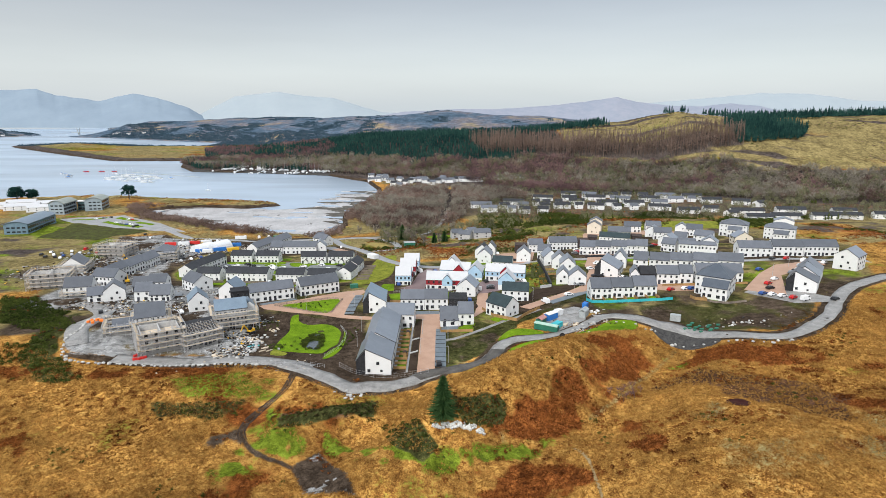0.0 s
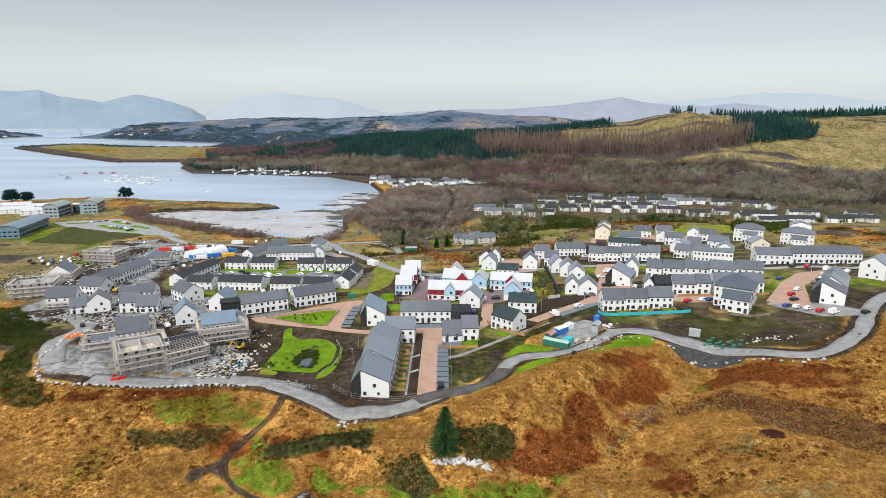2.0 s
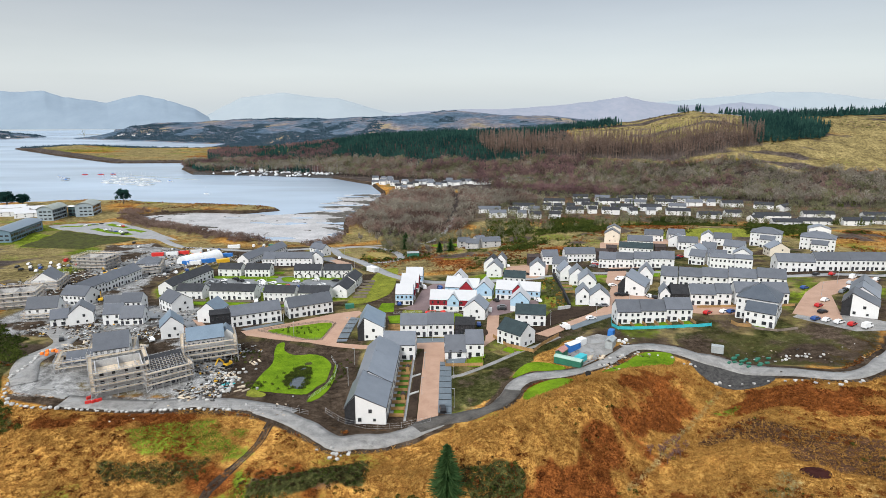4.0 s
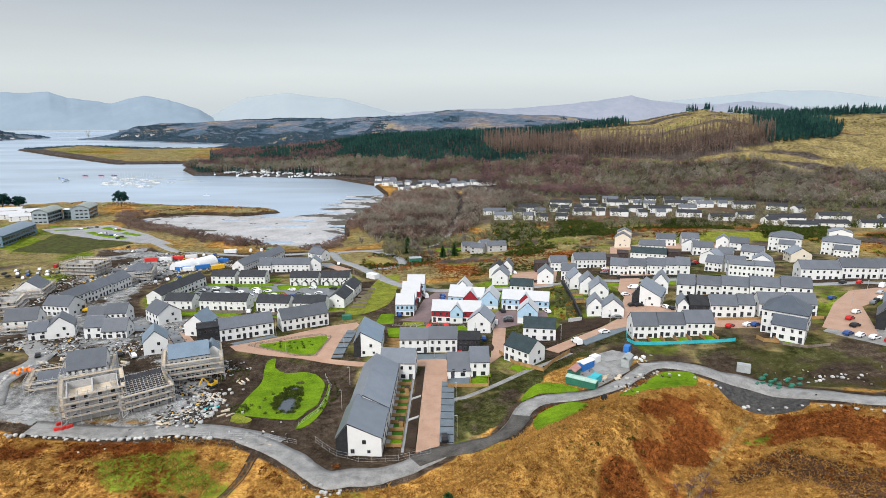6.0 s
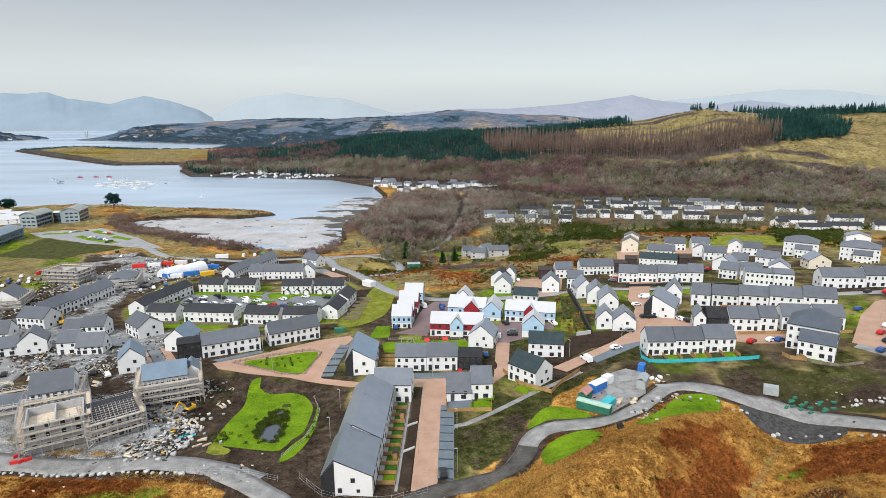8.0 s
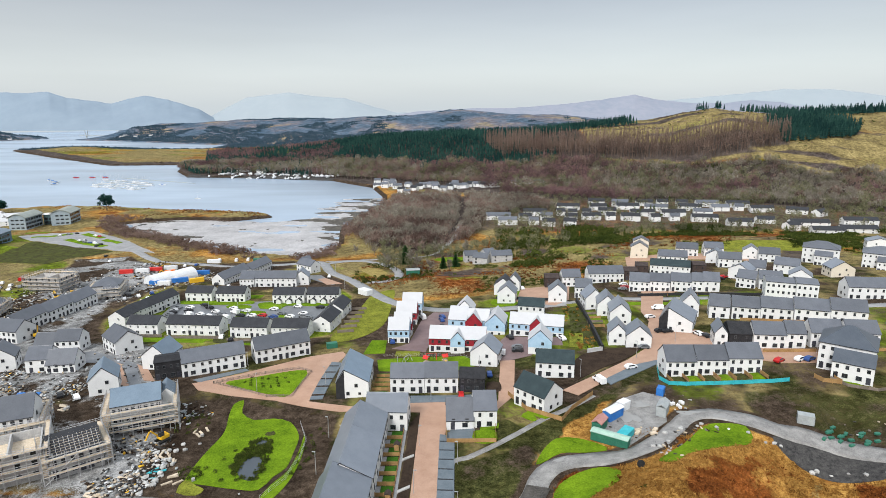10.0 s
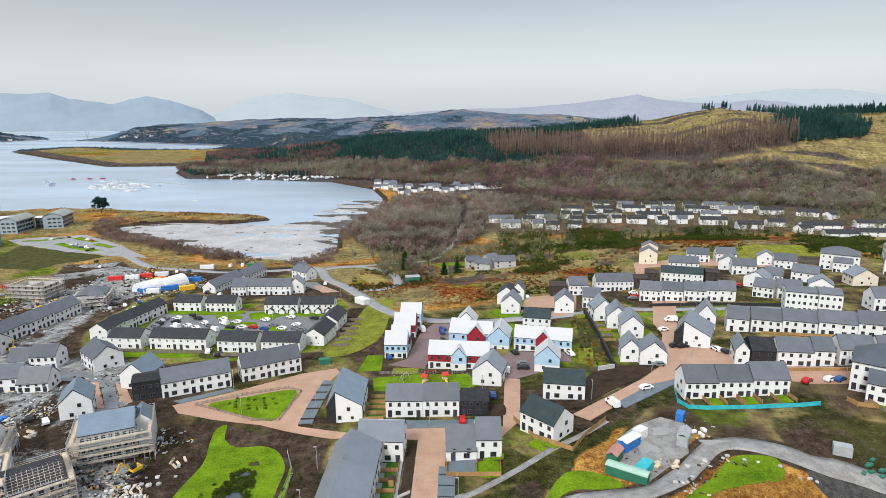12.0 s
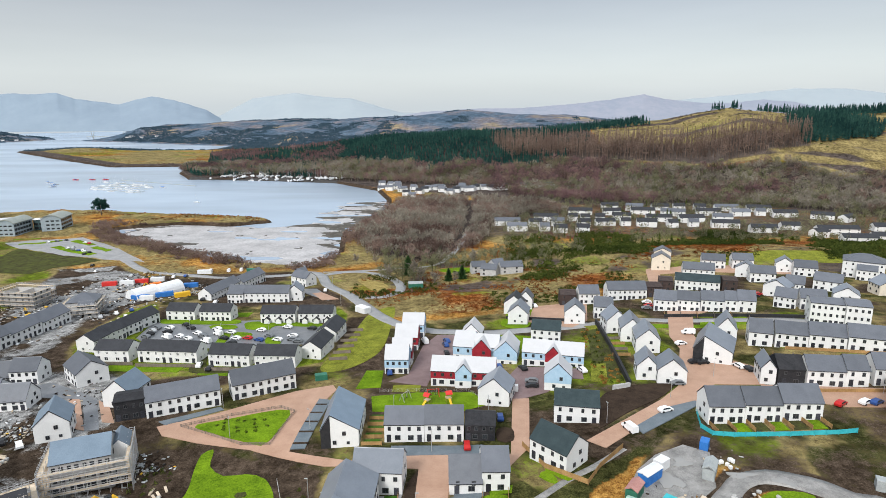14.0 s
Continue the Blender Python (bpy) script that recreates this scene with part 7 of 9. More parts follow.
def far_house(x, y, w, d, yaw, walls=RENDER_OLD, roof=SLATE_DARK, group="far houses", label="distant white house with a dark roof"):
    ob = plot(x, y, w, d, yaw, "house", label, "house", group)
    volume(ob, 0, 0, w, d, 4.6, 7.2, True, walls, roof, plain=True)
    for u in np.arange(-w / 2 + 2.4, w / 2 - 1, 7.5):
        for z in (0.9, 3.1):
            part_mesh("window", window_mesh(1.3, 1.2, FRAME_DARK)[1], ob, Matrix.Translation((float(u), -d / 2 - 0.02, z)))
    return ob


HR = random.Random(5)
for row, (y0, x0, x1, yaw) in enumerate(((598, 40, 120, -4), (628, 30, 240, -6), (655, 70, 250, -8), (690, 110, 340, -10), (716, 150, 330, -10))):
    at = x0
    while at < x1:
        w = HR.choice((9, 12, 18, 24))
        far_house(at + w / 2, y0 + (at - x0) * math.tan(radians(yaw)) * 0.5 + HR.uniform(-4, 4), w, 8, yaw + HR.uniform(-8, 8), HR.choice((RENDER_OLD, RENDER, RENDER)), HR.choice((SLATE_DARK, SLATE_DARK, SLATE)))
        at += w + HR.uniform(2, 12)
for k in range(44):
    at = -118 + 5.4 * k + HR.uniform(-2, 2)
    back = 955 - 0.36 * (at + 115)
    front = max(np.interp(at, (-118, -96, -56, -2, 27, 140), (900, 800, 800, 860, 885, 850)), back - 130)
    far_house(at, float(back - (back - front) * HR.random() ** 1.3), HR.choice((9, 10, 14)), 8, HR.uniform(-30, 20), RENDER, HR.choice((SLATE, SLATE, SLATE_DARK)))
for px, py, w, yaw in ((312, 540, 26, -6), (345, 552, 30, -6), (376, 540, 24, -8), (405, 552, 30, -8), (322, 585, 34, -4), (372, 592, 30, -6), (300, 572, 14, 20), (425, 585, 24, -8), (452, 560, 24, -10), (350, 655, 20, -30), (364, 640, 14, 30), (290, 600, 16, -5), (262, 590, 22, -6)):
    far_house(px, py, w, 9, yaw)
for px, py, w, d, yaw in ((10, 433, 9, 7, 10), (17, 424, 10, 7, -20), (30, 428, 14, 8, 10), (22, 437, 8, 7, 30)):
    far_house(px, py, w, d, yaw, GREY_BLOCK, SLATE, "cottages", "grey stone cottage with slate roof among trees")


def barrel_hall(x, y, w, d, yaw, high, rise, walls, roof, label):
    """A long hall with a shallow curved roof and bands of glazing."""
    ob = plot(x, y, w, d, yaw, "campus_building", label, "building", "shore campus")
    bm = bmesh.new()
    bevel_box(bm, w, d, high + 1.5, Matrix.Translation((0, 0, -1.5)))
    n, ends = 12, []
    for u in (-w / 2, w / 2):
        ends.append([bm.verts.new((u, -d / 2 + d * k / n, high + rise * 0.93 * math.sin(math.pi * k / n))) for k in range(n + 1)])
    for k in range(n):
        bm.faces.new([ends[0][k], ends[0][k + 1], ends[1][k + 1], ends[1][k]])
    for gable in ends:
        bmesh.ops.triangulate(bm, faces=[bm.faces.new(gable)])
    bmesh.ops.recalc_face_normals(bm, faces=bm.faces[:])
    part("wall", bm, walls, ob)
    bm, lines = bmesh.new(), []
    for u in (-w / 2 - 0.8, w / 2 + 0.8):
        top = [bm.verts.new((u, -d / 2 - 1 + (d + 2) * k / n, high + 0.35 + rise * math.sin(math.pi * k / n))) for k in range(n + 1)]
        low = [bm.verts.new((u, -d / 2 - 1 + (d + 2) * k / n, high + rise * 0.97 * math.sin(math.pi * k / n))) for k in range(n, -1, -1)]
        lines.append(top + low)
    m = len(lines[0])
    for k in range(m):
        bm.faces.new([lines[0][k], lines[0][(k + 1) % m], lines[1][(k + 1) % m], lines[1][k]])
    for e2 in lines:
        bmesh.ops.triangulate(bm, faces=[bm.faces.new(e2)])
    bmesh.ops.recalc_face_normals(bm, faces=bm.faces[:])
    part("roof", bm, roof, ob)
    for z in np.arange(0.7, high - 2.4, 3.6):
        for u in np.arange(-w / 2 + 2.4, w / 2 - 1.5, 4.2):
            part_mesh("window", window_mesh(3.7, 2.3, FRAME_DARK)[1], ob, Matrix.Translation((float(u), -d / 2 - 0.02, float(z))))
        for v in np.arange(-d / 2 + 3, d / 2 - 2, 4.2):
            part_mesh("window", window_mesh(3.0, 1.5, FRAME_DARK)[1], ob, pose(-w / 2 - 0.02, float(v), float(z) + 0.4, 0, 0, -90))
    return ob


ROOF_SAGE = surface("sage_grey_metal_roof", (0.20, 0.22, 0.20), (0.30, 0.32, 0.29), 0.2, 3, 0.5, 0.05)
HALL_GLASS = surface("blue_green_glazing", (0.03, 0.06, 0.065), (0.10, 0.15, 0.16), 0.3, 1.2, 0.15, 0, spec=0.5)
HALL_WALL = surface("blue_grey_cladding", (0.20, 0.25, 0.29), (0.32, 0.37, 0.40), 0.3, 3, 0.5, 0.1)
HALL_BLUE = surface("slate_blue_cladding", (0.10, 0.165, 0.22), (0.16, 0.23, 0.28), 0.3, 3, 0.5, 0.1)
barrel_hall(-408.5, 591.5, 28, 15, 96, 11.0, 3.6, HALL_WALL, ROOF_SAGE, "blue-grey campus hall with a curved sage roof")
barrel_hall(-385.7, 615.8, 27, 17, 104, 11.0, 3.4, HALL_WALL, ROOF_SAGE, "blue-grey campus hall with a curved sage roof")
barrel_hall(-397.2, 611.0, 10, 9, 8, 9.5, 0.5, HALL_GLASS, SHEET_WHITE, "glazed green link between the campus halls")
barrel_hall(-383, 502, 58, 19, 101, 8.5, 2.4, HALL_BLUE, SLATE_BLUE, "slate-blue campus block with a shallow curved roof")
for px, py, w, d in ((-466, 612, 34, 14), (-486, 640, 30, 14), (-452, 632, 26, 12), (-440, 600, 22, 12), (-500, 615, 24, 14)):
    far_house(px, py, w, d, 20, SHEET_WHITE, ROOF_WHITE, "shore sheds", "long white shed with a pale roof by the shore")
drape("pavement", [(-384, 546), (-366, 561), (-331, 568), (-300, 548), (-272, 522), (-232, 484), (-268, 492), (-298, 502), (-358, 528)], ROAD_GREY, 0.15, "pale terraced car park of the shore campus", "paving")
for strip in ([(-372, 545), (-346, 562), (-342, 558), (-368, 540)], [(-330, 560), (-305, 545), (-308, 540), (-334, 555)], [(-330, 536), (-282, 508), (-285, 502), (-334, 530)], [(-300, 538), (-276, 520), (-279, 515), (-303, 533)], [(-388, 562), (-372, 572), (-369, 568), (-386, 557)]):
    drape("lawn", strip, LAWN, 0.3, "bright green grass strip between the parking terraces", "lawn")
drape("lawn", [(-357, 526), (-298, 500), (-268, 490), (-274, 478), (-285, 465), (-292, 446), (-348, 457)], LAWN_ROUGH, 0.2, "rough brown-green field below the campus", "grass")


def hull_bm(length, beam, deep):
    bm = bmesh.new()
    rings = []
    for t, wide, keel in ((0, 0.75, 0.9), (0.35, 1.0, 1.0), (0.7, 0.8, 0.9), (1.0, 0.05, 0.3)):
        yb, b = (t - 0.5) * length, beam / 2 * wide
        rings.append([bm.verts.new(p) for p in ((-b, yb, deep), (-b * 0.6, yb, deep * (1 - 0.75 * keel)), (0, yb, deep * (1 - keel)), (b * 0.6, yb, deep * (1 - 0.75 * keel)), (b, yb, deep))])
    for a, b in zip(rings, rings[1:]):
        for k in range(4):
            bm.faces.new([a[k], a[k + 1], b[k + 1], b[k]])
        bm.faces.new([a[4], a[0], b[0], b[4]])
    bm.faces.new(rings[0])
    bmesh.ops.recalc_face_normals(bm, faces=bm.faces[:])
    return bm


def boat(x, y, z, yaw, label, mast=True, length=10.0):
    hull = part("sailing_boat" if mast else "motor_boat", hull_bm(length, length * 0.32, length * 0.17), SHEET_WHITE)
    hull.matrix_basis = pose(x, y, z, 0, 0, yaw)
    bm = bmesh.new()
    bevel_box(bm, length * 0.2, length * 0.32, length * 0.07, Matrix.Translation((0, -length * 0.03, length * 0.165)), 0.08)
    part("cabin", bm, SHEET_WHITE if mast else SHEET_BLUE, hull)
    if mast:
        v, f = cone(0.10, 0.05, length * 0.15, length * 1.35, 4)
        part_mesh("mast", mesh_np("mast", v, f, STEEL), hull)
    return tagged(hull, label, "boat", "marina boats")


first = boat(-424, 1060, SEA + 2.6, 20, "white yacht laid up ashore with bare mast", True, 12)
for k in range(64):
    u = k / 63
    bx, by = -410 + 215 * u + HR.uniform(-3, 3), 1064 - 44 * u + HR.uniform(0, 34)
    copy_thing(first, pose(bx, by, flat_height(bx, by) + 0.5, 0, 0, HR.uniform(-40, 40)))
afloat = boat(-560, 1000, SEA - 0.5, 20, "white yacht moored at a pontoon", True, 10)
for k in range(46):
    u, row = HR.random(), HR.randrange(5)
    copy_thing(afloat, pose(-600 + 120 * u + 6 * row + HR.uniform(-3, 3), 1040 - 60 * u - 22 * row + HR.uniform(-4, 4), SEA - 0.5, 0, 0, HR.uniform(60, 120)))
for k in range(6):
    bm = bmesh.new()
    bevel_box(bm, 2.6, 118 if k else 190, 0.7, Matrix.Translation((0, 0, 0)), 0.05)
    deck = part("pontoon", bm, SHEET_GREY)
    deck.matrix_basis = pose(-540 + 6 * k + (40 if not k else 0), 1028 - 20 * k, SEA - 0.15, 0, 0, 62)
    tagged(deck, "long floating grey pontoon in the bay", "pontoon", "pontoons")
for px, py, yaw, paint in ((-690, 1040, 20, "blue"), (-655, 1004, 150, "blue"), (-672, 1022, 60, "blue"), (-640, 978, 140, "blue"), (-668, 1078, 80, "red"), (-640, 1080, 80, "red"), (-618, 1082, 80, "red"), (-458, 962, 70, "blue")):
    craft = boat(px, py, SEA - 0.8, yaw, "work boat moored off the pontoons", False, 12)
    if paint == "red":
        craft.data.materials[0] = SHEET_RED
    tagged(craft, "%s and white work boat moored off the pontoons" % paint)
for px, py, w, yaw in ((-398, 1118, 16, 10), (-350, 1112, 14, -10), (-385, 1126, 12, 30), (-440, 1142, 12, 20)):
    far_house(px, py, w, 9, yaw, RENDER, SLATE, "marina houses", "white house with a grey roof behind the marina")


def low_bridge():
    """A far road bridge over the narrows, with two slanting pylon pairs."""
    ob = new("road_bridge")
    bm = bmesh.new()
    bevel_box(bm, 330, 8, 2, Matrix.Translation((0, 0, 8)), 0.1)
    part("deck", bm, SHEET_GREY, ob)
    for u in (-120, 95):
        for lean in (-1, 1):
            bm = bmesh.new()
            v, f = cone(2.2, 1.2, -3, 34, 6, (lean * 11, 0))
            part_mesh("pylon", mesh_np("pylon", v + np.array([u, 0, 0]), f, SHEET_GREY), ob)
            bm.free()
    ob.matrix_basis = pose(-1690, 2930, SEA + 1, 0, 0, -20)
    return tagged(ob, "pale road bridge crossing the far narrows", "bridge")


low_bridge()
for k in range(26):
    west = k % 2
    px, py = (HR.uniform(-2500, -1980), HR.uniform(2640, 2760)) if west else (HR.uniform(-1500, -1150), HR.uniform(2640, 2820))
    if SEA + 1.5 < height(np.array([px]), np.array([py]))[0] < SEA + 20:
        far_house(px, py, HR.uniform(12, 20), 10, HR.uniform(-20, 20), RENDER, SLATE, "houses across the water", "small white house across the water")
tagged(boat(-336, 806, SEA - 0.6, 75, "small white boat alone at its mooring", True, 9), "small white boat alone at its mooring")
ribbon("breakwater", [(-470, 1080), (-400, 1062), (-320, 1053), (-250, 1030), (-200, 1012)], 9, RUBBLE_MAT, 1.2, "dark stone breakwater in front of the boats", "breakwater")

REED_RING = [(-57.2, 178.1), (-55.7, 171.4), (-53.3, 167.7), (-50.5, 165.4), (-47.2, 166.0), (-47.6, 173.3), (-48.2, 179.6), (-50.2, 188.4), (-54.4, 190), (-56.2, 186.4)]
x, y = field(-64, -42, 160, 194, 0.8, lambda x, y: (inside(x, y, REED_RING) + 0.8 * ragged(x, y, 5, 23) > 0) & (inside(x, y, POND) < 0.1) & (inside(x, y, POND_UPPER) < 0.1) & (ragged(x, y, 4, 24) > -0.35))
spread_out("reeds", BUSHES, x, y, u01(len(x), 0.9, 1.9), u01(len(x), 0.6, 1.1), GORSE, "dark green reeds and sedge round the pond", "reeds")
for gx0, gy0 in ((-52.0, 192.0),):
    bm = bmesh.new()
    bmesh.ops.create_icosphere(bm, subdivisions=2, radius=1.0)
    for v in bm.verts:
        v.co = Vector((v.co.x * 1.5, v.co.y * 1.1, v.co.z * 0.45)) * RNG.uniform(0.85, 1.15)
    islet = part("islet", bm, LAWN_ROUGH)
    islet.matrix_basis = pose(gx0, gy0, flat_height(gx0, gy0) + 0.1)
    tagged(islet, "small grassy hummock at the pond", "islet")

# ---- cars, building works, gardens and small things ----
def paint(name, tone):
    return surface(name, tuple(c * 0.9 for c in tone), tone, 1, 6, 0.3, 0)


PAINTS = {"w": paint("white_car_paint", (0.75, 0.75, 0.75)), "k": paint("black_car_paint", (0.02, 0.02, 0.022)), "g": paint("grey_car_paint", (0.16, 0.17, 0.18)),
          "b": paint("blue_car_paint", (0.03, 0.07, 0.22)), "r": paint("red_car_paint", (0.42, 0.02, 0.02)), "d": paint("silver_car_paint", (0.42, 0.43, 0.44))}
CAR_WORDS = {"w": "white", "k": "black", "g": "grey", "b": "blue", "r": "red", "d": "silver"}


def profile(name, side, half, inset=0.0, top=None):
    """A shape drawn from the side, given width, and narrowed above the waist."""
    bm = bmesh.new()
    ends = [[bm.verts.new((s * (half - (inset if z > (top or 9) else 0)), y, z)) for y, z in side] for s in (-1, 1)]
    n = len(side)
    for k in range(n):
        bm.faces.new([ends[0][k], ends[0][(k + 1) % n], ends[1][(k + 1) % n], ends[1][k]])
    for e2 in ends:
        bm.faces.new(e2)
    bmesh.ops.recalc_face_normals(bm, faces=bm.faces[:])
    return bm


def wheel_meshes():
    if "wheel" not in MESHES:
        bm = bmesh.new()
        bmesh.ops.create_cone(bm, cap_ends=True, segments=12, radius1=0.33, radius2=0.33, depth=0.22, matrix=Euler((0, radians(90), 0)).to_matrix().to_4x4())
        a = bpy.data.meshes.new("wheel")
        bm.to_mesh(a)
        bm.free()
        a.materials.append(TYRE)
        bm = bmesh.new()
        bmesh.ops.create_cone(bm, cap_ends=True, segments=10, radius1=0.2, radius2=0.2, depth=0.25, matrix=Euler((0, radians(90), 0)).to_matrix().to_4x4())
        b = bpy.data.meshes.new("rim")
        bm.to_mesh(b)
        bm.free()
        b.materials.append(RIM)
        MESHES["wheel"] = (a, b)
    return MESHES["wheel"]


CARS = {}


def car(x, y, yaw, tone, van=False):
    """A parked car or van; alike ones share their meshes."""
    z = flat_height(x, y) + 0.2
    key = (tone, van)
    if key in CARS:
        return copy_thing(CARS[key], pose(x, y, z, 0, 0, yaw))
    if van:
        side = [(-2.5, 0.35), (2.45, 0.35), (2.5, 0.95), (1.75, 1.15), (1.15, 2.05), (-2.45, 2.15), (-2.5, 1.0)]
        glass = [(1.72, 1.18), (1.2, 1.92), (0.55, 1.92), (0.55, 1.18)]
        half = 0.95
    else:
        side = [(-2.1, 0.3), (2.1, 0.3), (2.15, 0.72), (1.2, 0.95), (0.55, 1.42), (-1.25, 1.45), (-1.95, 1.0), (-2.15, 0.9)]
        glass = [(1.1, 0.98), (0.56, 1.37), (-1.2, 1.38), (-1.75, 1.0)]
        half = 0.88
    body = part("van" if van else "car", profile("body", side, half, 0.14, 1.1), PAINTS[tone])
    body.matrix_basis = pose(x, y, z, 0, 0, yaw)
    part("glass", profile("glass", glass, half + 0.012, 0.13, 1.1), GLASS, body, "dark glass")
    a = wheel_meshes()[0]
    for sx in (-1, 1):
        for sy in (-1.35, 1.35):
            part_mesh("wheel", a, body, Matrix.Translation((sx * (half - 0.06), sy, 0.33)))
    tagged(body, CAR_WORDS[tone] + (" panel van parked on the wet paving" if van else " hatchback car parked on the wet paving"), "van" if van else "car", "parked vehicles")
    CARS[key] = body
    return body


def cars(yaw, text):
    """Cars of one parking direction: colour letter, x, y for each, upper case for a van."""
    for word in text.split():
        tone, px, py = word[0], *(float(q) for q in word[1:].split(","))
        car(px, py, yaw + HR.uniform(-7, 7), tone.lower(), tone.isupper())


cars(60, "d-133.4,307.5 g-133.7,312 g-132,299.5 k-132.2,303.6 W-122.5,298.5 k-122.7,316.2 w-112.2,304 w-112.9,296.8 W-103.5,293 W-102.7,302.9")
cars(75, "w-92.8,297 k-92.3,291 b-82.4,294.6 w-74.9,295 g-66,293 g-69,295.5 w-75.8,312.4 k-64.5,310.4")
cars(15, "W-14.4,292 b-5.8,292.9 b-6,288 k-5.4,278.6 b13.3,262.5 k21.4,260 w40.7,255.6 b-24.5,259")
cars(85, "g23.1,248.4 k22.8,244.4 W15.7,242.1 g67.1,240.9 W87.5,288.5 w85.6,335.2 r84.7,329 g82.6,325.5")
cars(-75, "w57.6,223.1 w80.7,276.8 k78.6,257.9 k81,257.2 r137.5,338.5 k134.6,334.9")
cars(20, "w90.7,252.4 k92.4,249.8 W45.1,213.3")
cars(-60, "r104.6,222 w111.5,222.3 b114.2,222 b160.9,252 w157.2,230.7 r150.2,223.5 k146.8,215.3 b139.6,207.8 w142.4,205.5 w145.3,202.6 r148.2,199.6 W151.6,196.6 k162.9,194.8")
cars(-50, "g171.2,241.8 k174.5,244.8 w178.3,247.6 W191.9,266.4 k180.4,276.1 r187.3,274.8 w200,262 d184,256")
cars(4, "b11.4,223.1 r1.9,208.1 k-2.6,150.4 w-94.6,266.3 k-89.3,262.8 k-135.4,362.7 w-126.2,357 w-75.8,384.2 w34.5,338.5")
cars(35, "k-113,175.4 k-152.2,207 k-122.8,208.5 w-117,207.1 d-170,330 w-166,336 b-162,342 k-172,338 w-158,330")
cars(10, "w-205,415 d-198,420 k-190,424 w-183,428 b-176,430 W-166.6,446 W-156,450 W-149.4,455 k-140,440 w-133,436 d-212,432 w-250,455 k-262,470 w-300,520 d-315,530 k-290,505")


cars(20, "k-252,350 w-250,356 g-248,362 r-246,368 w-258,346 k-264,350 b-262,356 d-260,362 w-258,368 k-272,352 w-270,358 g-268,364 w-266,372 k-280,360 w-278,368 b-244,376 w-242,384 k-256,378 w-254,386 R-262,382 W-236,392")
cars(70, "w-128,312 k-126,306 w-118,300 g-108,300 k-98,297 w-98,305 r-88,297 w-86,308 g-80,300 w-70,300 k-118,311 w-106,310")
# scaffolded buildings
def tube_mesh(length):
    key = ("tube", round(length, 2))
    if key not in MESHES:
        v, f = cone(0.06, 0.06, 0, length, 4)
        MESHES[key] = mesh_np("tube", v, f, STEEL)
    return MESHES[key]


def board_mesh(length):
    key = ("board", round(length, 2))
    if key not in MESHES:
        bm = bmesh.new()
        bevel_box(bm, length, 1.0, 0.05)
        bevel_box(bm, length, 0.05, 0.14, Matrix.Translation((0, -0.55, 0.05)))
        me = bpy.data.meshes.new("board")
        bm.to_mesh(me)
        bm.free()
        me.materials.append(PLANK)
        MESHES[key] = me
    return MESHES[key]


def scaffold(x, y, w, d, yaw, high, label="tube scaffold with timber walkways round a new building"):
    """Standards, ledgers, guard rails and boarded lifts round a rectangle."""
    ob = plot(x, y, w, d, yaw, "scaffold", label, "scaffold", "scaffolds")
    gap, out = 0.5, 1.7
    rise = max(2, round(high / 2.0))
    for turn2, length, off in ((0, w + 3.2, d / 2), (180, w + 3.2, d / 2), (90, d + 3.2, w / 2), (-90, d + 3.2, w / 2)):
        face = pose(0, 0, 0, 0, 0, turn2) @ Matrix.Translation((0, -off, 0))
        n = max(2, round(length / 2.4))
        for k in range(n + 1):
            u = -length / 2 + length * k / n
            for row in (gap, out):
                part_mesh("standard", tube_mesh(high + 2.2), ob, face @ Matrix.Translation((u, -row, -0.9)))
        for lift in range(1, rise + 1):
            z = high * lift / rise
            part_mesh("walkway", board_mesh(length), ob, face @ Matrix.Translation((0, -(gap + out) / 2, z)))
            for dz in (0.0, 0.55, 1.05):
                part_mesh("ledger", tube_mesh(length), ob, face @ Matrix.Translation((-length / 2, -out, z + dz)) @ pose(0, 0, 0, 0, 90, 0))
        part_mesh("brace", tube_mesh(math.hypot(length / 2, high)), ob, face @ Matrix.Translation((-length / 2, -out - 0.1, 0)) @ pose(0, 0, 0, 0, math.degrees(math.atan2(length / 2, high)), 0))
    return ob


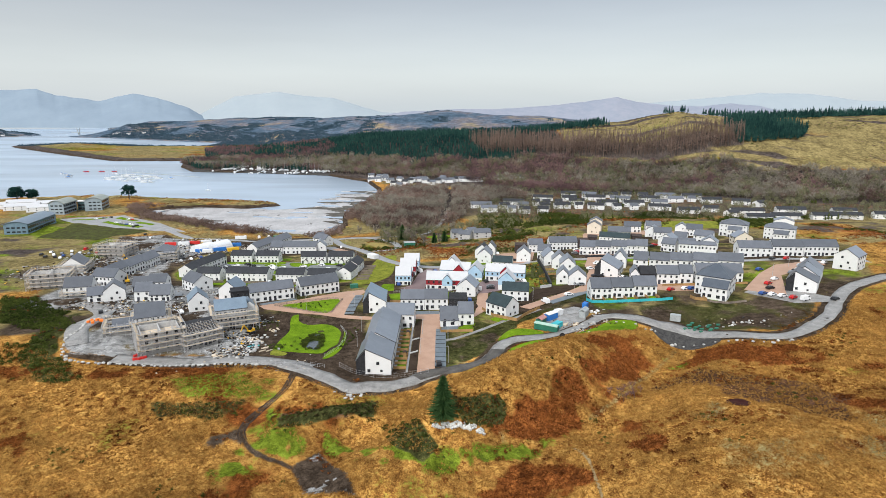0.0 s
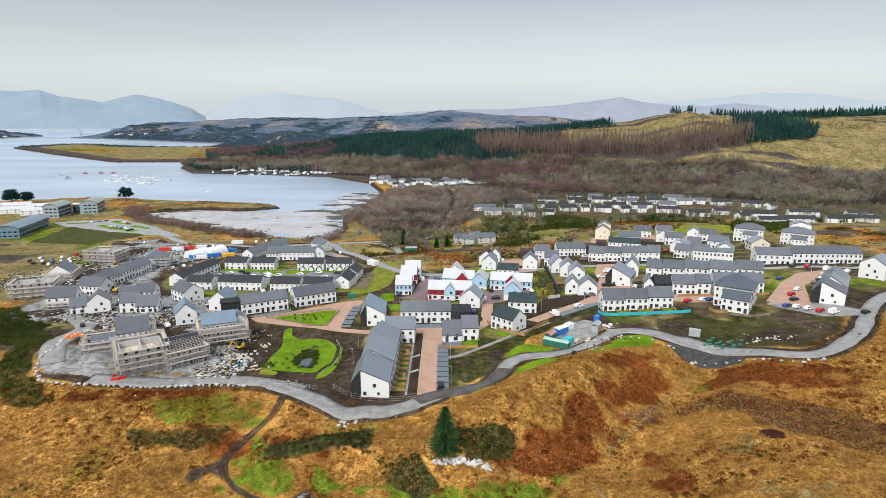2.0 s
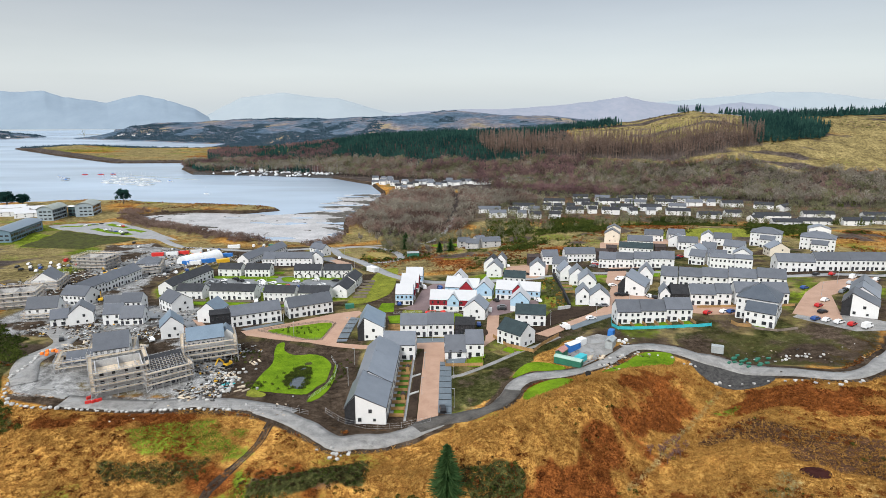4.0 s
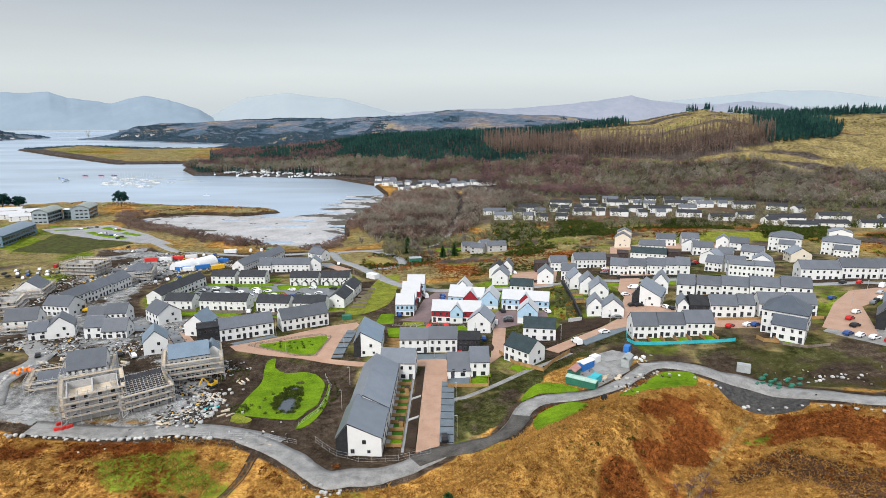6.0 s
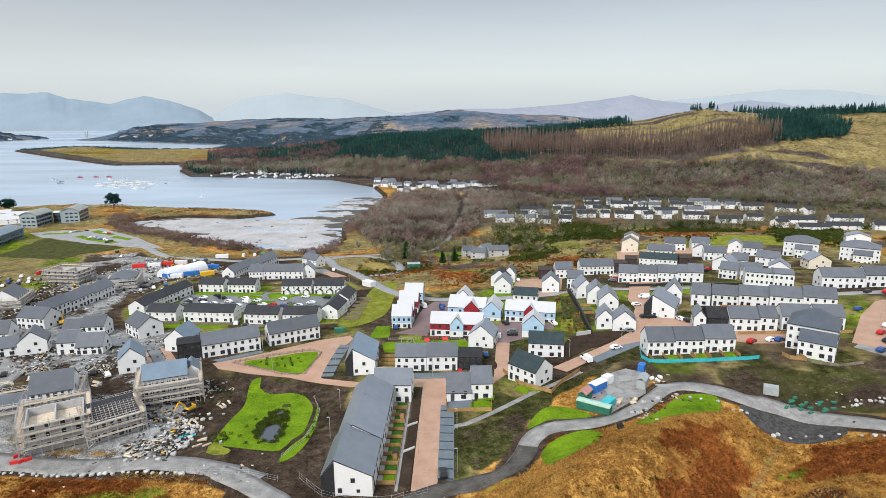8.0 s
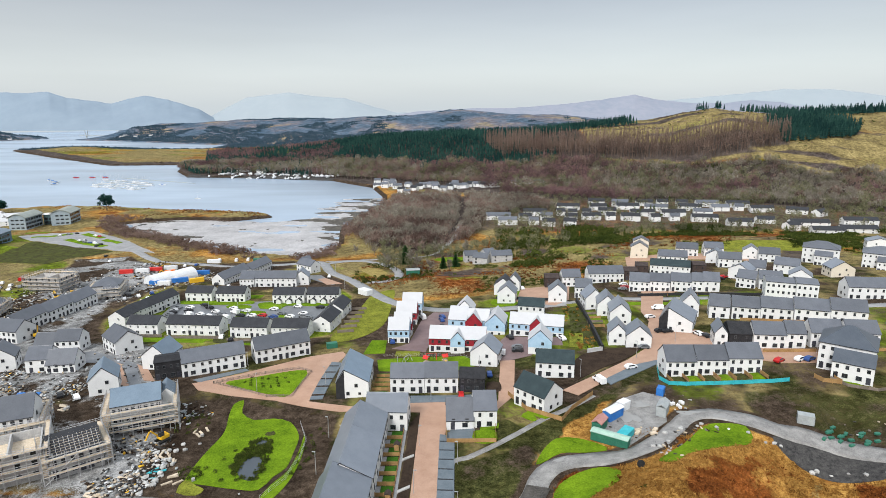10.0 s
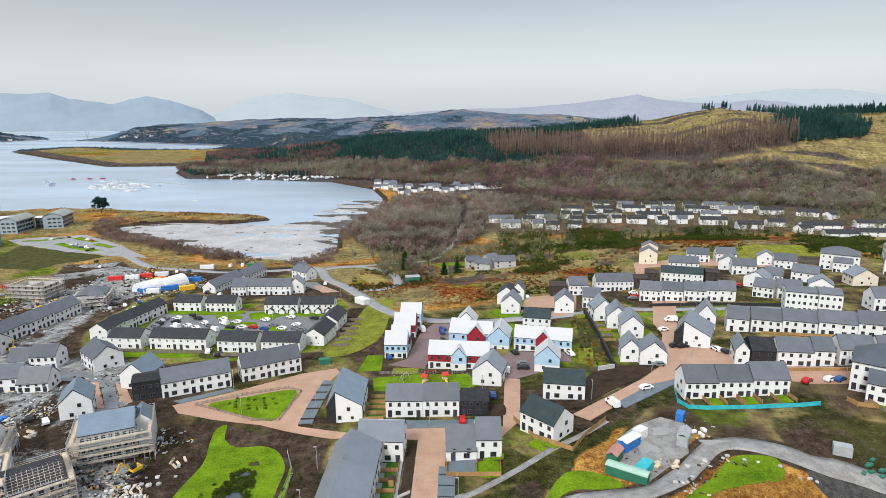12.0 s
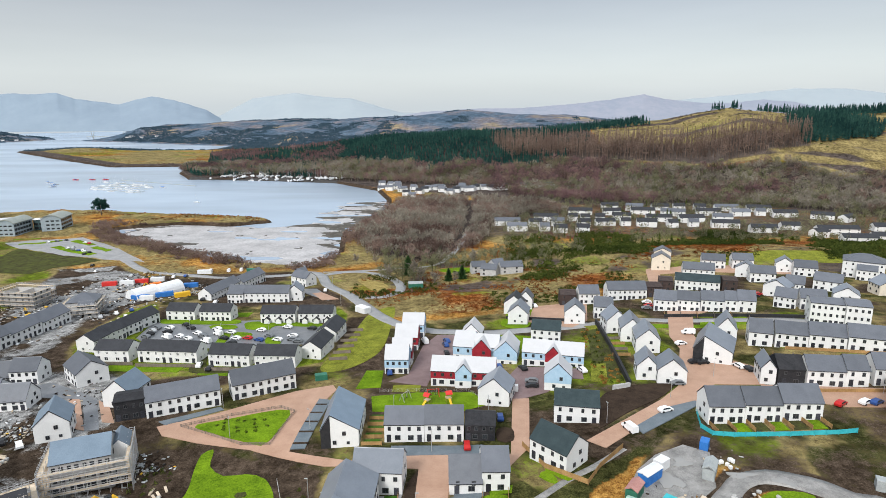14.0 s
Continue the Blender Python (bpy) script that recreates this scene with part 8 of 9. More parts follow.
def shell(x, y, w, d, yaw, eave, ridge, along=True, walls=GREY_BLOCK, roof=SLATE, roofed=True, storeys=3, label="half-built blockwork house"):
    """A building under construction, with or without its roof."""
    ob = plot(x, y, w, d, yaw, "unfinished_house", label, "building", "unfinished houses")
    if roofed:
        volume(ob, 0, 0, w, d, eave, ridge, along, walls, roof, storeys=storeys, bay=3.4)
        return ob
    bm = bmesh.new()
    t = 0.35
    for sx, sy, px, py in ((w, t, 0, -d / 2 + t / 2), (w, t, 0, d / 2 - t / 2), (t, d - 2 * t, -w / 2 + t / 2, 0), (t, d - 2 * t, w / 2 - t / 2, 0), (t, d - 2 * t, 0, 0)):
        bevel_box(bm, sx, sy, eave + 1.6, Matrix.Translation((px, py, -1.6)))
    part("wall", bm, walls, ob)
    bm = bmesh.new()
    bevel_box(bm, w - 0.8, d - 0.8, 0.3, Matrix.Translation((0, 0, eave * 0.66)))
    part("floor", bm, PLANK, ob, "bare timber deck")
    for turn2, length, off in ((0, w, d / 2), (90, d, w / 2)):
        for k in range(max(2, int(length / 3.2))):
            for z in (1.0, 3.7, 6.4)[: storeys]:
                u = -length / 2 + length * (k + 0.5) / max(2, int(length / 3.2))
                # The wall stays uncut; a dark pane paints the shade inside each window hole.
                part_mesh("opening", window_mesh(1.3, 1.4, FRAME_DARK)[1], ob, pose(0, 0, 0, 0, 0, turn2) @ Matrix.Translation((u, -off - 0.02, z)), "dark pane in place of an unlit window hole")
    return ob


ob = shell(-89.9, 193.6, 12.6, 10.5, 24, 8.2, 11.2, walls=GREY_BLOCK, roof=SLATE_BLUE, label="three-storey unfinished house with blue-grey roof in scaffold")
volume(ob, 7.6, 2.5, 4.0, 7, 7.6, 9.4, False, RENDER, SLATE_BLUE, plain=True)
scaffold(-88.8, 193.6, 15.5, 11, 24, 7.2)
shell(-107.6, 167.6, 13.5, 12, 32, 7.6, 8, roofed=False, label="roofless three-storey blockwork shell in scaffold")
scaffold(-107.6, 167.6, 13.6, 12.2, 32, 8.2)
solar = shell(-95.4, 172.6, 11.2, 10.5, 40, 5.6, 9.0, walls=GREY_BLOCK, roof=SLATE_DARK, storeys=2, label="unfinished house with dark battened roof in scaffold")
for k in range(9):
    bm = bmesh.new()
    bevel_box(bm, 11.2, 0.07, 0.07)
    q = (k + 0.5) / 9
    part("batten", bm, PLANK, solar).matrix_basis = Matrix.Translation((0, -5.4 * (1 - q), 5.82 + 3.4 * q))
for k in range(11):
    bm = bmesh.new()
    bevel_box(bm, 0.07, 6.4, 0.07)
    part("batten", bm, STEEL, solar).matrix_basis = Matrix.Translation((-5 + k, -2.7, 7.5)) @ pose(0, 0, 0, 32.5, 0, 0)
scaffold(-95.4, 172.6, 11.4, 10.7, 40, 5.8)
ob = shell(-118.5, 184.0, 11, 11, 24, 7.0, 11.2, roof=SLATE, walls=RENDER, label="tall white unfinished house with steep grey roof")
volume(ob, -9.0, -2.0, 9, 9, 4.0, 6.6, True, GREY_BLOCK, SLATE, plain=True)
scaffold(-118.5, 184.0, 11.5, 11.2, 24, 5.6)
scaffold(-127.4, 178.5, 9.5, 9.2, 24, 3.8)
shell(-209.0, 262.0, 17, 12, 20, 7.6, 8, roofed=False, label="roofless blockwork shell in scaffold by the lane")
scaffold(-209.0, 262.0, 17.2, 12.2, 20, 8.4)
shell(-225.9, 357.0, 19, 12, -6, 7.6, 8, roofed=False, label="roofless blockwork shell in scaffold on the upper site")
scaffold(-225.9, 357.0, 19.2, 12.2, -6, 8.4)
ob = plot(-184.5, 341.0, 13, 12, 18, "unfinished_house", "unfinished house with hipped grey roofs in scaffold", "building", "unfinished houses")
volume(ob, 0, 1, 13, 12, 6.4, 9.8, True, GREY_BLOCK, SLATE, hip=True, storeys=2)
volume(ob, 3.0, -6.5, 7, 5, 5.2, 7.2, True, GREY_BLOCK, SLATE, openings="f")
scaffold(-184.5, 340.0, 13.4, 14.5, 18, 5.8)
ob = shell(-220.5, 302.0, 12, 14, 16, 5.6, 10.0, False, RENDER, SLATE, label="unfinished gabled house, roof part covered, in scaffold")
scaffold(-220.5, 302.0, 12.2, 14.2, 16, 5.4)
scaffold(-182.4, 243.1, 12.8, 9.2, 15, 3.0)


# fences, gardens, lamps
def fence(points, high, material, label, every=2.4, solid=True, group="garden fences"):
    ob = new("fence")
    x0, y0 = points[0]
    ob.matrix_basis = pose(x0, y0, flat_height(x0, y0))
    base = ob.matrix_basis.inverted()
    tagged(ob, label, "fence", group)
    line = []
    for (ax, ay), (bx, by) in zip(points, points[1:]):
        n = max(1, round(math.hypot(bx - ax, by - ay) / every))
        line += [(ax + (bx - ax) * k / n, ay + (by - ay) * k / n) for k in range(n)]
    line.append(points[-1])
    for k, (px, py) in enumerate(line):
        z = flat_height(px, py) + 0.1
        key = ("post", high, material.name)
        if key not in MESHES:
            bm = bmesh.new()
            bevel_box(bm, *((0.06, 0.06) if material is STEEL else (0.12, 0.12)), high + 0.5)
            me = bpy.data.meshes.new("post")
            bm.to_mesh(me)
            bm.free()
            me.materials.append(material)
            MESHES[key] = me
        part_mesh("post", MESHES[key], ob, base @ pose(px, py, z - 0.45))
        if k + 1 < len(line):
            qx, qy = line[k + 1]
            length, turn2 = math.hypot(qx - px, qy - py), math.degrees(math.atan2(qy - py, qx - px))
            tilt = math.degrees(math.atan2(flat_height(qx, qy) + 0.1 - z, length))
            key = ("panel", high, material.name, round(length, 1), solid)
            if key not in MESHES:
                bm = bmesh.new()
                if solid:
                    bevel_box(bm, length - 0.1, 0.05, high - 0.05, Matrix.Translation((length / 2, 0, 0.06)), 0.015)
                else:
                    for zz in (0.15, high * 0.5, high - 0.12):
                        bevel_box(bm, length, 0.03 if material is STEEL else 0.05, 0.035 if material is STEEL else 0.1, Matrix.Translation((length / 2, 0, zz)))
                me = bpy.data.meshes.new("panel")
                bm.to_mesh(me)
                bm.free()
                me.materials.append(material)
                MESHES[key] = me
            part_mesh("panel", MESHES[key], ob, base @ pose(px, py, z, 0, -tilt, turn2))
    return ob


for k in range(10):
    y0 = 146.5 + 4.15 * k
    fence([(-18.0, y0), (-14.0, y0)], 1.1, FENCE, "new timber fence dividing two back gardens", 2.1)
    drape("lawn", [(-17.0, y0 + 0.2), (-14.2, y0 + 0.2), (-14.2, y0 + 3.9), (-17.0, y0 + 3.9)], LAWN_DEEP if k else LAWN, 0.14, "small deep green back lawn", "lawn", kind="structure")
    drape("pavement", [(-18.3, y0 + 0.2), (-17.1, y0 + 0.2), (-17.1, y0 + 3.9), (-18.3, y0 + 3.9)], ROAD_GREY, 0.12, "grey slab garden path", "paving")
    if k in (2, 7):
        shed = new("garden_shed")
        shed.matrix_basis = ground_pose(-14.9, y0 + 3.0, 90)
        tagged(shed, "small brown timber shed in a back garden", "shed", "garden sheds")
        hut = bmesh.new()
        bevel_box(hut, 1.5, 1.2, 1.8, None, 0.03)
        part("wall", hut, FENCE, shed)
        part("roof", roof_bm(1.6, 1.3, 1.8, 2.2, True, 0.12, 0.08, 0.08), TIMBER_BROWN, shed)
fence([(-13.9, 146), (-13.9, 190)], 0.9, FENCE, "new timber fence along the garden ends", 2.2, False)
for k in range(2):
    slab = [(-13.1, 160 + 13 * k), (-10.3, 162 + 13 * k), (-10.3, 163 + 13 * k), (-13.1, 161 + 13 * k)]
    drape("pavement", slab, STONE, 0.42, "pale stone steps crossing the planting bed", "steps")
drape("ground", [(-13.0, 147), (-10.3, 146), (-10.0, 198), (-12.4, 192)], EARTH, 0.2, "dark planting bed along the lane", "ground")
drape("pavement", [(-13.8, 144), (-13.1, 144), (-13.1, 190), (-13.8, 190)], ROAD_GREY, 0.16, "pale garden path along the bed", "paving")
fence([(-37, 149), (-30, 141.5), (-24, 139), (-14, 140), (-6, 143.5)], 1.7, STEEL, "galvanised site fence above the track", 3.2, False, "site fences")
fence([(-44, 158), (-40.4, 166), (-39.6, 176), (-40.4, 186), (-44.5, 196)], 1.2, STEEL, "thin wire fence round the pond lawn", 3.2, False, "site fences")
fence([(-70, 152), (-50, 151), (-42, 148)], 1.4, STEEL, "galvanised site fence beside the yard track", 3.2, False, "site fences")
for k in range(5):
    y0 = 209.5 + 3.6 * k
    fence([(-26.0, y0), (-20.6, y0)], 1.1, FENCE, "new timber fence dividing two back gardens", 2.7)
    drape("lawn", [(-25.8, y0 + 0.3), (-21.4, y0 + 0.3), (-21.4, y0 + 3.0), (-25.8, y0 + 3.0)], LAWN_DEEP, 0.12, "small bright green back lawn", "lawn")
for k in range(7):
    x0 = 66.2 + 4.75 * k
    fence([(x0, 215.4 - 0.05 * (x0 - 66)), (x0 + 0.3, 209.6)], 1.2, FENCE, "new timber fence dividing two back gardens", 2.9)
    if k < 6:
        drape("lawn", [(x0 + 0.4, 214.6), (x0 + 4.2, 214.5), (x0 + 4.4, 209.8), (x0 + 0.6, 209.8)], LAWN if k % 2 else LAWN_ROUGH, 0.12, "small green back lawn", "lawn")
fence([(65.4, 221), (63.4, 212.9), (64.9, 208.8), (69.8, 207.6), (83.3, 206.8), (95, 206.8), (100, 207.4)], 1.3, SHEET_TEAL, "teal plastic sheet barrier along the gardens", 3.0, True, "site barriers")
fence([(-2.2, 187.4), (-2.0, 181.9), (5.2, 181.4), (10.9, 181.0), (11.2, 188.5)], 1.2, FENCE, "new timber fence round two back gardens")
fence([(5.2, 181.6), (5.3, 187.2)], 1.2, FENCE, "new timber fence dividing two back gardens", 2.8)
drape("lawn", [(7.0, 187.6), (12.0, 188.2), (12.4, 191.0), (7.0, 190.4)], LAWN, 0.14, "small bright green lawn", "lawn")
drape("pavement", [(-1.2, 186.8), (5.6, 187.2), (5.6, 189.4), (-1.2, 189.0)], PAVING_BLUE, 0.14, "grey slab terrace", "paving")
fence([(16.2, 207.5), (20.6, 197.2), (29.5, 190.0), (33.6, 196.4), (41, 204.5)], 1.4, FENCE, "new timber fence round a corner garden")
drape("lawn", [(20.4, 200.2), (22.4, 198.2), (27.2, 192.6), (25.2, 191.6), (20.8, 195.8)], LAWN, 0.14, "small bright green lawn", "lawn")
fence([(108.5, 209.5), (109.5, 206.5), (114, 205), (113.5, 208.5)], 1.4, FENCE, "new timber fence round a bin yard")
fence([(112.6, 208.2), (114.8, 203.4), (121, 199.6), (128.5, 199.6)], 1.0, FENCE_OLD, "low dark timber fence below the apartments")
drape("lawn", [(113.0, 209.0), (117.5, 208.2), (119.0, 203.6), (115.4, 204.4)], LAWN, 0.16, "bright green lawn framed by a path", "lawn")
for a, b in (((-142, 268), (-120, 267.6)), ((-118, 266), (-95, 265)), ((-91, 262), (-75, 261.5)), ((-146, 280), (-137, 262)), ((-74, 262), (-58, 261))):
    fence([a, b], 1.3, FENCE_OLD, "weathered timber garden fence of the older estate")
for k in range(6):
    fence([(-48.6, 272 + 7 * k), (-42.0, 273 + 7 * k)], 1.3, FENCE_OLD, "weathered timber garden fence")
for x0, y0, n, dx, dy, nx, ny in ((106.5, 262.5, 7, 5.6, -1.9, -2.0, -6.0), (88, 318, 6, 6.3, -1.7, -1.6, -5.4), (60, 268, 4, 0.6, 6, -6.0, 0.8), (104, 228.5, 0, 5, 0, 0, 0)):
    for k in range(n):
        ax, ay = x0 + dx * k, y0 + dy * k
        fence([(ax, ay), (ax + nx, ay + ny)], 1.2, FENCE_OLD if k % 2 else FENCE, "timber fence dividing two back gardens", 3.0)
        if k + 1 < n:
            drape("lawn", [(ax + 0.4 * dx / 5, ay), (ax + dx * 0.9, ay + dy * 0.9), (ax + dx * 0.9 + nx, ay + dy * 0.9 + ny), (ax + nx + 0.3, ay + ny)], LAWN if k % 3 else LAWN_ROUGH, 0.12, "small green back lawn", "lawn")
for ring in ([(-26, 229), (0, 229), (8, 233), (4, 243), (-14, 243), (-28, 240)], [(14, 300), (28, 296), (30, 283), (22, 280), (13, 290)], [(-34, 246), (-26, 247), (-27, 262), (-33, 262)], [(95, 296), (140, 284), (143, 290), (98, 304)], [(66, 300), (100, 294), (101, 298), (70, 305)], [(20, 325), (31, 317), (31, 345), (22, 350)]):
    drape("lawn", ring, LAWN, 0.1, "rough bright green grass between houses", "lawn", step=3)
drape("ground", [(44, 250), (52, 248), (58, 300), (52, 306)], LAWN_ROUGH, 0.12, "rusty green planted strip behind a wall", "ground")


for k in range(9):
    drape("kerb", [(-3.9, 148.6 + 4.2 * k), (-0.2, 148.4 + 4.2 * k), (-0.2, 148.75 + 4.2 * k), (-3.9, 148.95 + 4.2 * k)], TIMBER_BLACK, 0.26, "dark dividing kerb between parking bays", "kerb")
for k in range(5):
    drape("kerb", [(-44.9 + 0.2 * k, 211 + 5.6 * k), (-40.6, 211 + 5.6 * k), (-40.6, 211.8 + 5.6 * k), (-44.9 + 0.2 * k, 211.8 + 5.6 * k)], EARTH, 0.27, "dark dividing bed between parking bays", "kerb")


def slab_wall(points, high, thick, material, label):
    """A retaining wall of even height that follows the ground."""
    bm = bmesh.new()
    rows = []
    line = smooth_line(points, 3.0)
    for i, q in enumerate(line):
        t = (line[min(i + 1, len(line) - 1)] - line[max(i - 1, 0)]).normalized()
        s = Vector((t.y, -t.x)) * thick / 2
        z = flat_height(q.x, q.y)
        rows.append([bm.verts.new((q.x + k * s.x, q.y + k * s.y, z + dz)) for k, dz in ((-1, -0.6), (-1, high), (1, high), (1, -0.6))])
    for a, b in zip(rows, rows[1:]):
        for k in range(4):
            bm.faces.new([a[k], a[(k + 1) % 4], b[(k + 1) % 4], b[k]])
    bm.faces.new(rows[0])
    bm.faces.new(rows[-1])
    bmesh.ops.recalc_face_normals(bm, faces=bm.faces[:])
    return tagged(part("retaining_wall", bm, material), label, "wall", kind="structure")


slab_wall([(56.5, 308), (55.6, 285), (54.2, 262), (52.6, 241)], 2.2, 0.8, TIMBER_BLACK, "dark grey retaining wall beside the planted strip")
slab_wall([(52.6, 241), (47, 239.5)], 1.6, 0.6, GREY_BLOCK, "low grey wall at the end of the strip")
slab_wall([(86, 312), (120, 306), (150, 297)], 1.4, 0.5, TIMBER_BLACK, "low dark wall along the upper street")
slab_wall([(20, 322), (48, 312)], 1.4, 0.5, TIMBER_BLACK, "low dark wall above the road")


def lamp_post(x, y, yaw, label="tall grey street lamp beside the paving"):
    ob = new("street_lamp")
    ob.matrix_basis = ground_pose(x, y, yaw)
    v, f = cone(0.09, 0.06, 0, 6.2, 6)
    part_mesh("pole", mesh_np("pole", v, f, STEEL), ob)
    bm = bmesh.new()
    bevel_box(bm, 0.26, 0.8, 0.14, Matrix.Translation((0, 0.3, 6.15)), 0.03)
    part("lamp_head", bm, SHEET_GREY, ob, "flat grey lamp head")
    return tagged(ob, label, "street lamp", "street lamps")


post = lamp_post(-29.3, 180.9, 90)
for px, py, yaw in ((-33.5, 168, 90), (-34.4, 187, 90), (-9.2, 180, -90), (-9.2, 160, -90), (8.2, 225.3, 0), (-41.9, 218.3, 60), (-19.2, 226.5, 0), (-7.2, 206.2, 0), (40.1, 217.7, 30), (-63, 214, 0), (-72, 232, 200),
                    (0.8, 152, 90), (0.8, 172, 90), (62, 232, 60), (80, 246, -60), (84, 268, -60), (97, 252, 0), (120, 228, 0), (160, 238, -60), (178, 256, -60), (-100, 300, 0), (-80, 300, 0), (-118, 310, 0), (-60, 350, 30), (-74, 395, 30), (-20, 316, 20), (60, 300, 0)):
    copy_thing(post, ground_pose(px, py, yaw))


# boulders, site stores and clutter
def boulder_mesh(k):
    key = ("boulder", k)
    if key not in MESHES:
        r = random.Random(k)
        bm = bmesh.new()
        bmesh.ops.create_icosphere(bm, subdivisions=1, radius=0.7)
        for v in bm.verts:
            v.co = Vector((v.co.x * r.uniform(0.8, 1.3), v.co.y * r.uniform(0.8, 1.2), v.co.z * r.uniform(0.5, 0.9)))
        me = bpy.data.meshes.new("boulder")
        bm.to_mesh(me)
        bm.free()
        me.materials.append(STONE)
        MESHES[key] = me
    return MESHES[key]


def boulders(points, gap, jitter, size, label, group):
    for q in smooth_line(points, gap):
        px, py = q.x + HR.uniform(-jitter, jitter), q.y + HR.uniform(-jitter, jitter)
        s = size * HR.uniform(0.6, 1.25)
        ob = part_mesh("boulder", boulder_mesh(HR.randint(0, 4)))
        ob.matrix_basis = ground_pose(px, py, HR.uniform(0, 360), 0.25 * s) @ Matrix.Scale(s, 4)
        tagged(ob, label, "boulder", group)


boulders([(-142, 174), (-141, 163), (-134, 153.5), (-120, 151.5), (-107, 151), (-94, 150), (-78, 152), (-66, 151)], 1.7, 0.6, 1.0, "pale boulder edging the site road", "edging boulders")
boulders([(-144, 200), (-146, 188), (-142, 176)], 1.8, 0.9, 1.1, "pale boulder edging the site road", "edging boulders")
boulders([(-76, 158), (-72, 166), (-78, 176), (-70, 182)], 1.2, 2.6, 1.1, "pale stone heaped at the yard edge", "yard stones")
boulders([(-30, 127), (-26, 128), (-34, 129)], 1.2, 2.0, 0.8, "pale stone dumped beside the track", "track stones")
boulders([(50, 173), (60, 184), (72, 181), (82, 176)], 2.6, 1.4, 0.9, "pale stone along the site track", "track stones")
boulders([(115, 178), (122, 177), (110, 176)], 1.6, 2.4, 0.9, "stone heap on the rough field", "field stones")
boulders([(86, 171), (100, 165), (112, 155), (124, 156)], 3.0, 1.6, 0.9, "pale stone below the track edge", "track stones")


def container(x, y, yaw, length, material, label, high=2.5, wide=2.4, name="site_container", peaked=False, top=None):
    """A ribbed steel box with a door frame, or a hut with a low pitched roof."""
    ob = new(name)
    ob.matrix_basis = ground_pose(x, y, yaw, 0.05)
    tagged(ob, label, "container", "site stores")
    bm = bmesh.new()
    bevel_box(bm, length, wide, high, None, 0.04)
    part("body", bm, material, ob)
    for k in range(int(length / 1.2) if y < 260 else 0):
        for s in (-1, 1):
            rib = bmesh.new()
            bevel_box(rib, 0.16, 0.06, high - 0.3, Matrix.Translation((-length / 2 + 0.6 + 1.2 * k, s * wide / 2, 0.15)))
            part("rib", rib, material, ob)
    if peaked:
        part("roof", roof_bm(length, wide, high, high + (0.25 if length > 5.5 else 0.7), True, 0.15), top or SHEET_GREY, ob)
    bm = bmesh.new()
    bevel_box(bm, 0.06, wide * 0.8, high * 0.85, Matrix.Translation((length / 2 + 0.02, 0, 0.1)), 0.01)
    part("door", bm, material, ob)
    return ob


container(43.6, 190.8, 40, 6, SHEET_BLUE, "blue steel container with a pale roof in the compound", 2.6, 2.5, "site_container", True, SHEET_WHITE)
container(47.6, 195.4, 40, 3.4, SHEET_WHITE, "white steel container in the site compound")
container(38.6, 185.2, 55, 4.6, SHEET_GREEN, "dark green cabin with a dull pink roof", 2.6, 2.6, "site_cabin", True, ROOF_PINK)
container(39.6, 178.0, -32, 9.5, SHEET_GREEN, "dark green steel container with a pale green top", 2.4, 2.4, "site_container", True, SHEET_MINT)
container(44.0, 180.0, 50, 5, SHEET_TEAL, "teal tarpaulin-covered store in the compound", 2.2, 2.6)
container(57.4, 191.8, 60, 5, SHEET_GREY, "pale grey-green site cabin", 2.7, 2.6, "site_cabin", True)
container(60.6, 203.2, 60, 3, SHEET_BLUE, "small blue steel store", 2.2, 2.0)
container(93.6, 187.0, -25, 4.0, SHEET_GREY, "pale green-grey lorry body standing on the field", 2.6, 2.4)
container(-47.2, 254.0, 20, 4, SHEET_GREEN, "green waste container by the square", 2.0, 2.2)
container(-26.0, 391.0, 10, 8, SHEET_GREEN, "green corrugated farm shed", 3.0, 5.0, "shed", True)
container(-47.0, 338.0, -40, 7, SHEET_WHITE, "white flat-roofed hut beside the road", 2.8, 4.0, "hut")
for px, py, yaw, length, material, label in ((-170.5, 366, 5, 9, SHEET_BLUE, "blue steel site container"), (-161, 373, 30, 9, SHEET_BLUE, "blue steel site container"), (-166, 364.5, 5, 7, SHEET_WHITE, "white site cabin"), (-151, 372.5, 35, 8, SHEET_YELLOW, "yellow steel container"),
                                     (-158, 398, 10, 8, SHEET_BLUE, "blue steel site container"), (-163.8, 386, 30, 8, SHEET_BLUE, "blue steel site container"), (-210, 404, 15, 8, SHEET_RED, "red lorry body"), (-201, 407, 10, 8, SHEET_WHITE, "white lorry body"),
                                     (-195, 412, 12, 8, SHEET_RED, "red steel site container"), (-188, 418, 12, 8, SHEET_WHITE, "white site cabin"), (-180, 400, 40, 6, SHEET_ORANGE, "orange digger body"), (-140, 452, 5, 9, SHEET_GREEN, "pale green bus"), (-168, 440, 5, 9, SHEET_WHITE, "white coach")):
    container(px, py, yaw, length, material, label + " parked on the upper works yard")


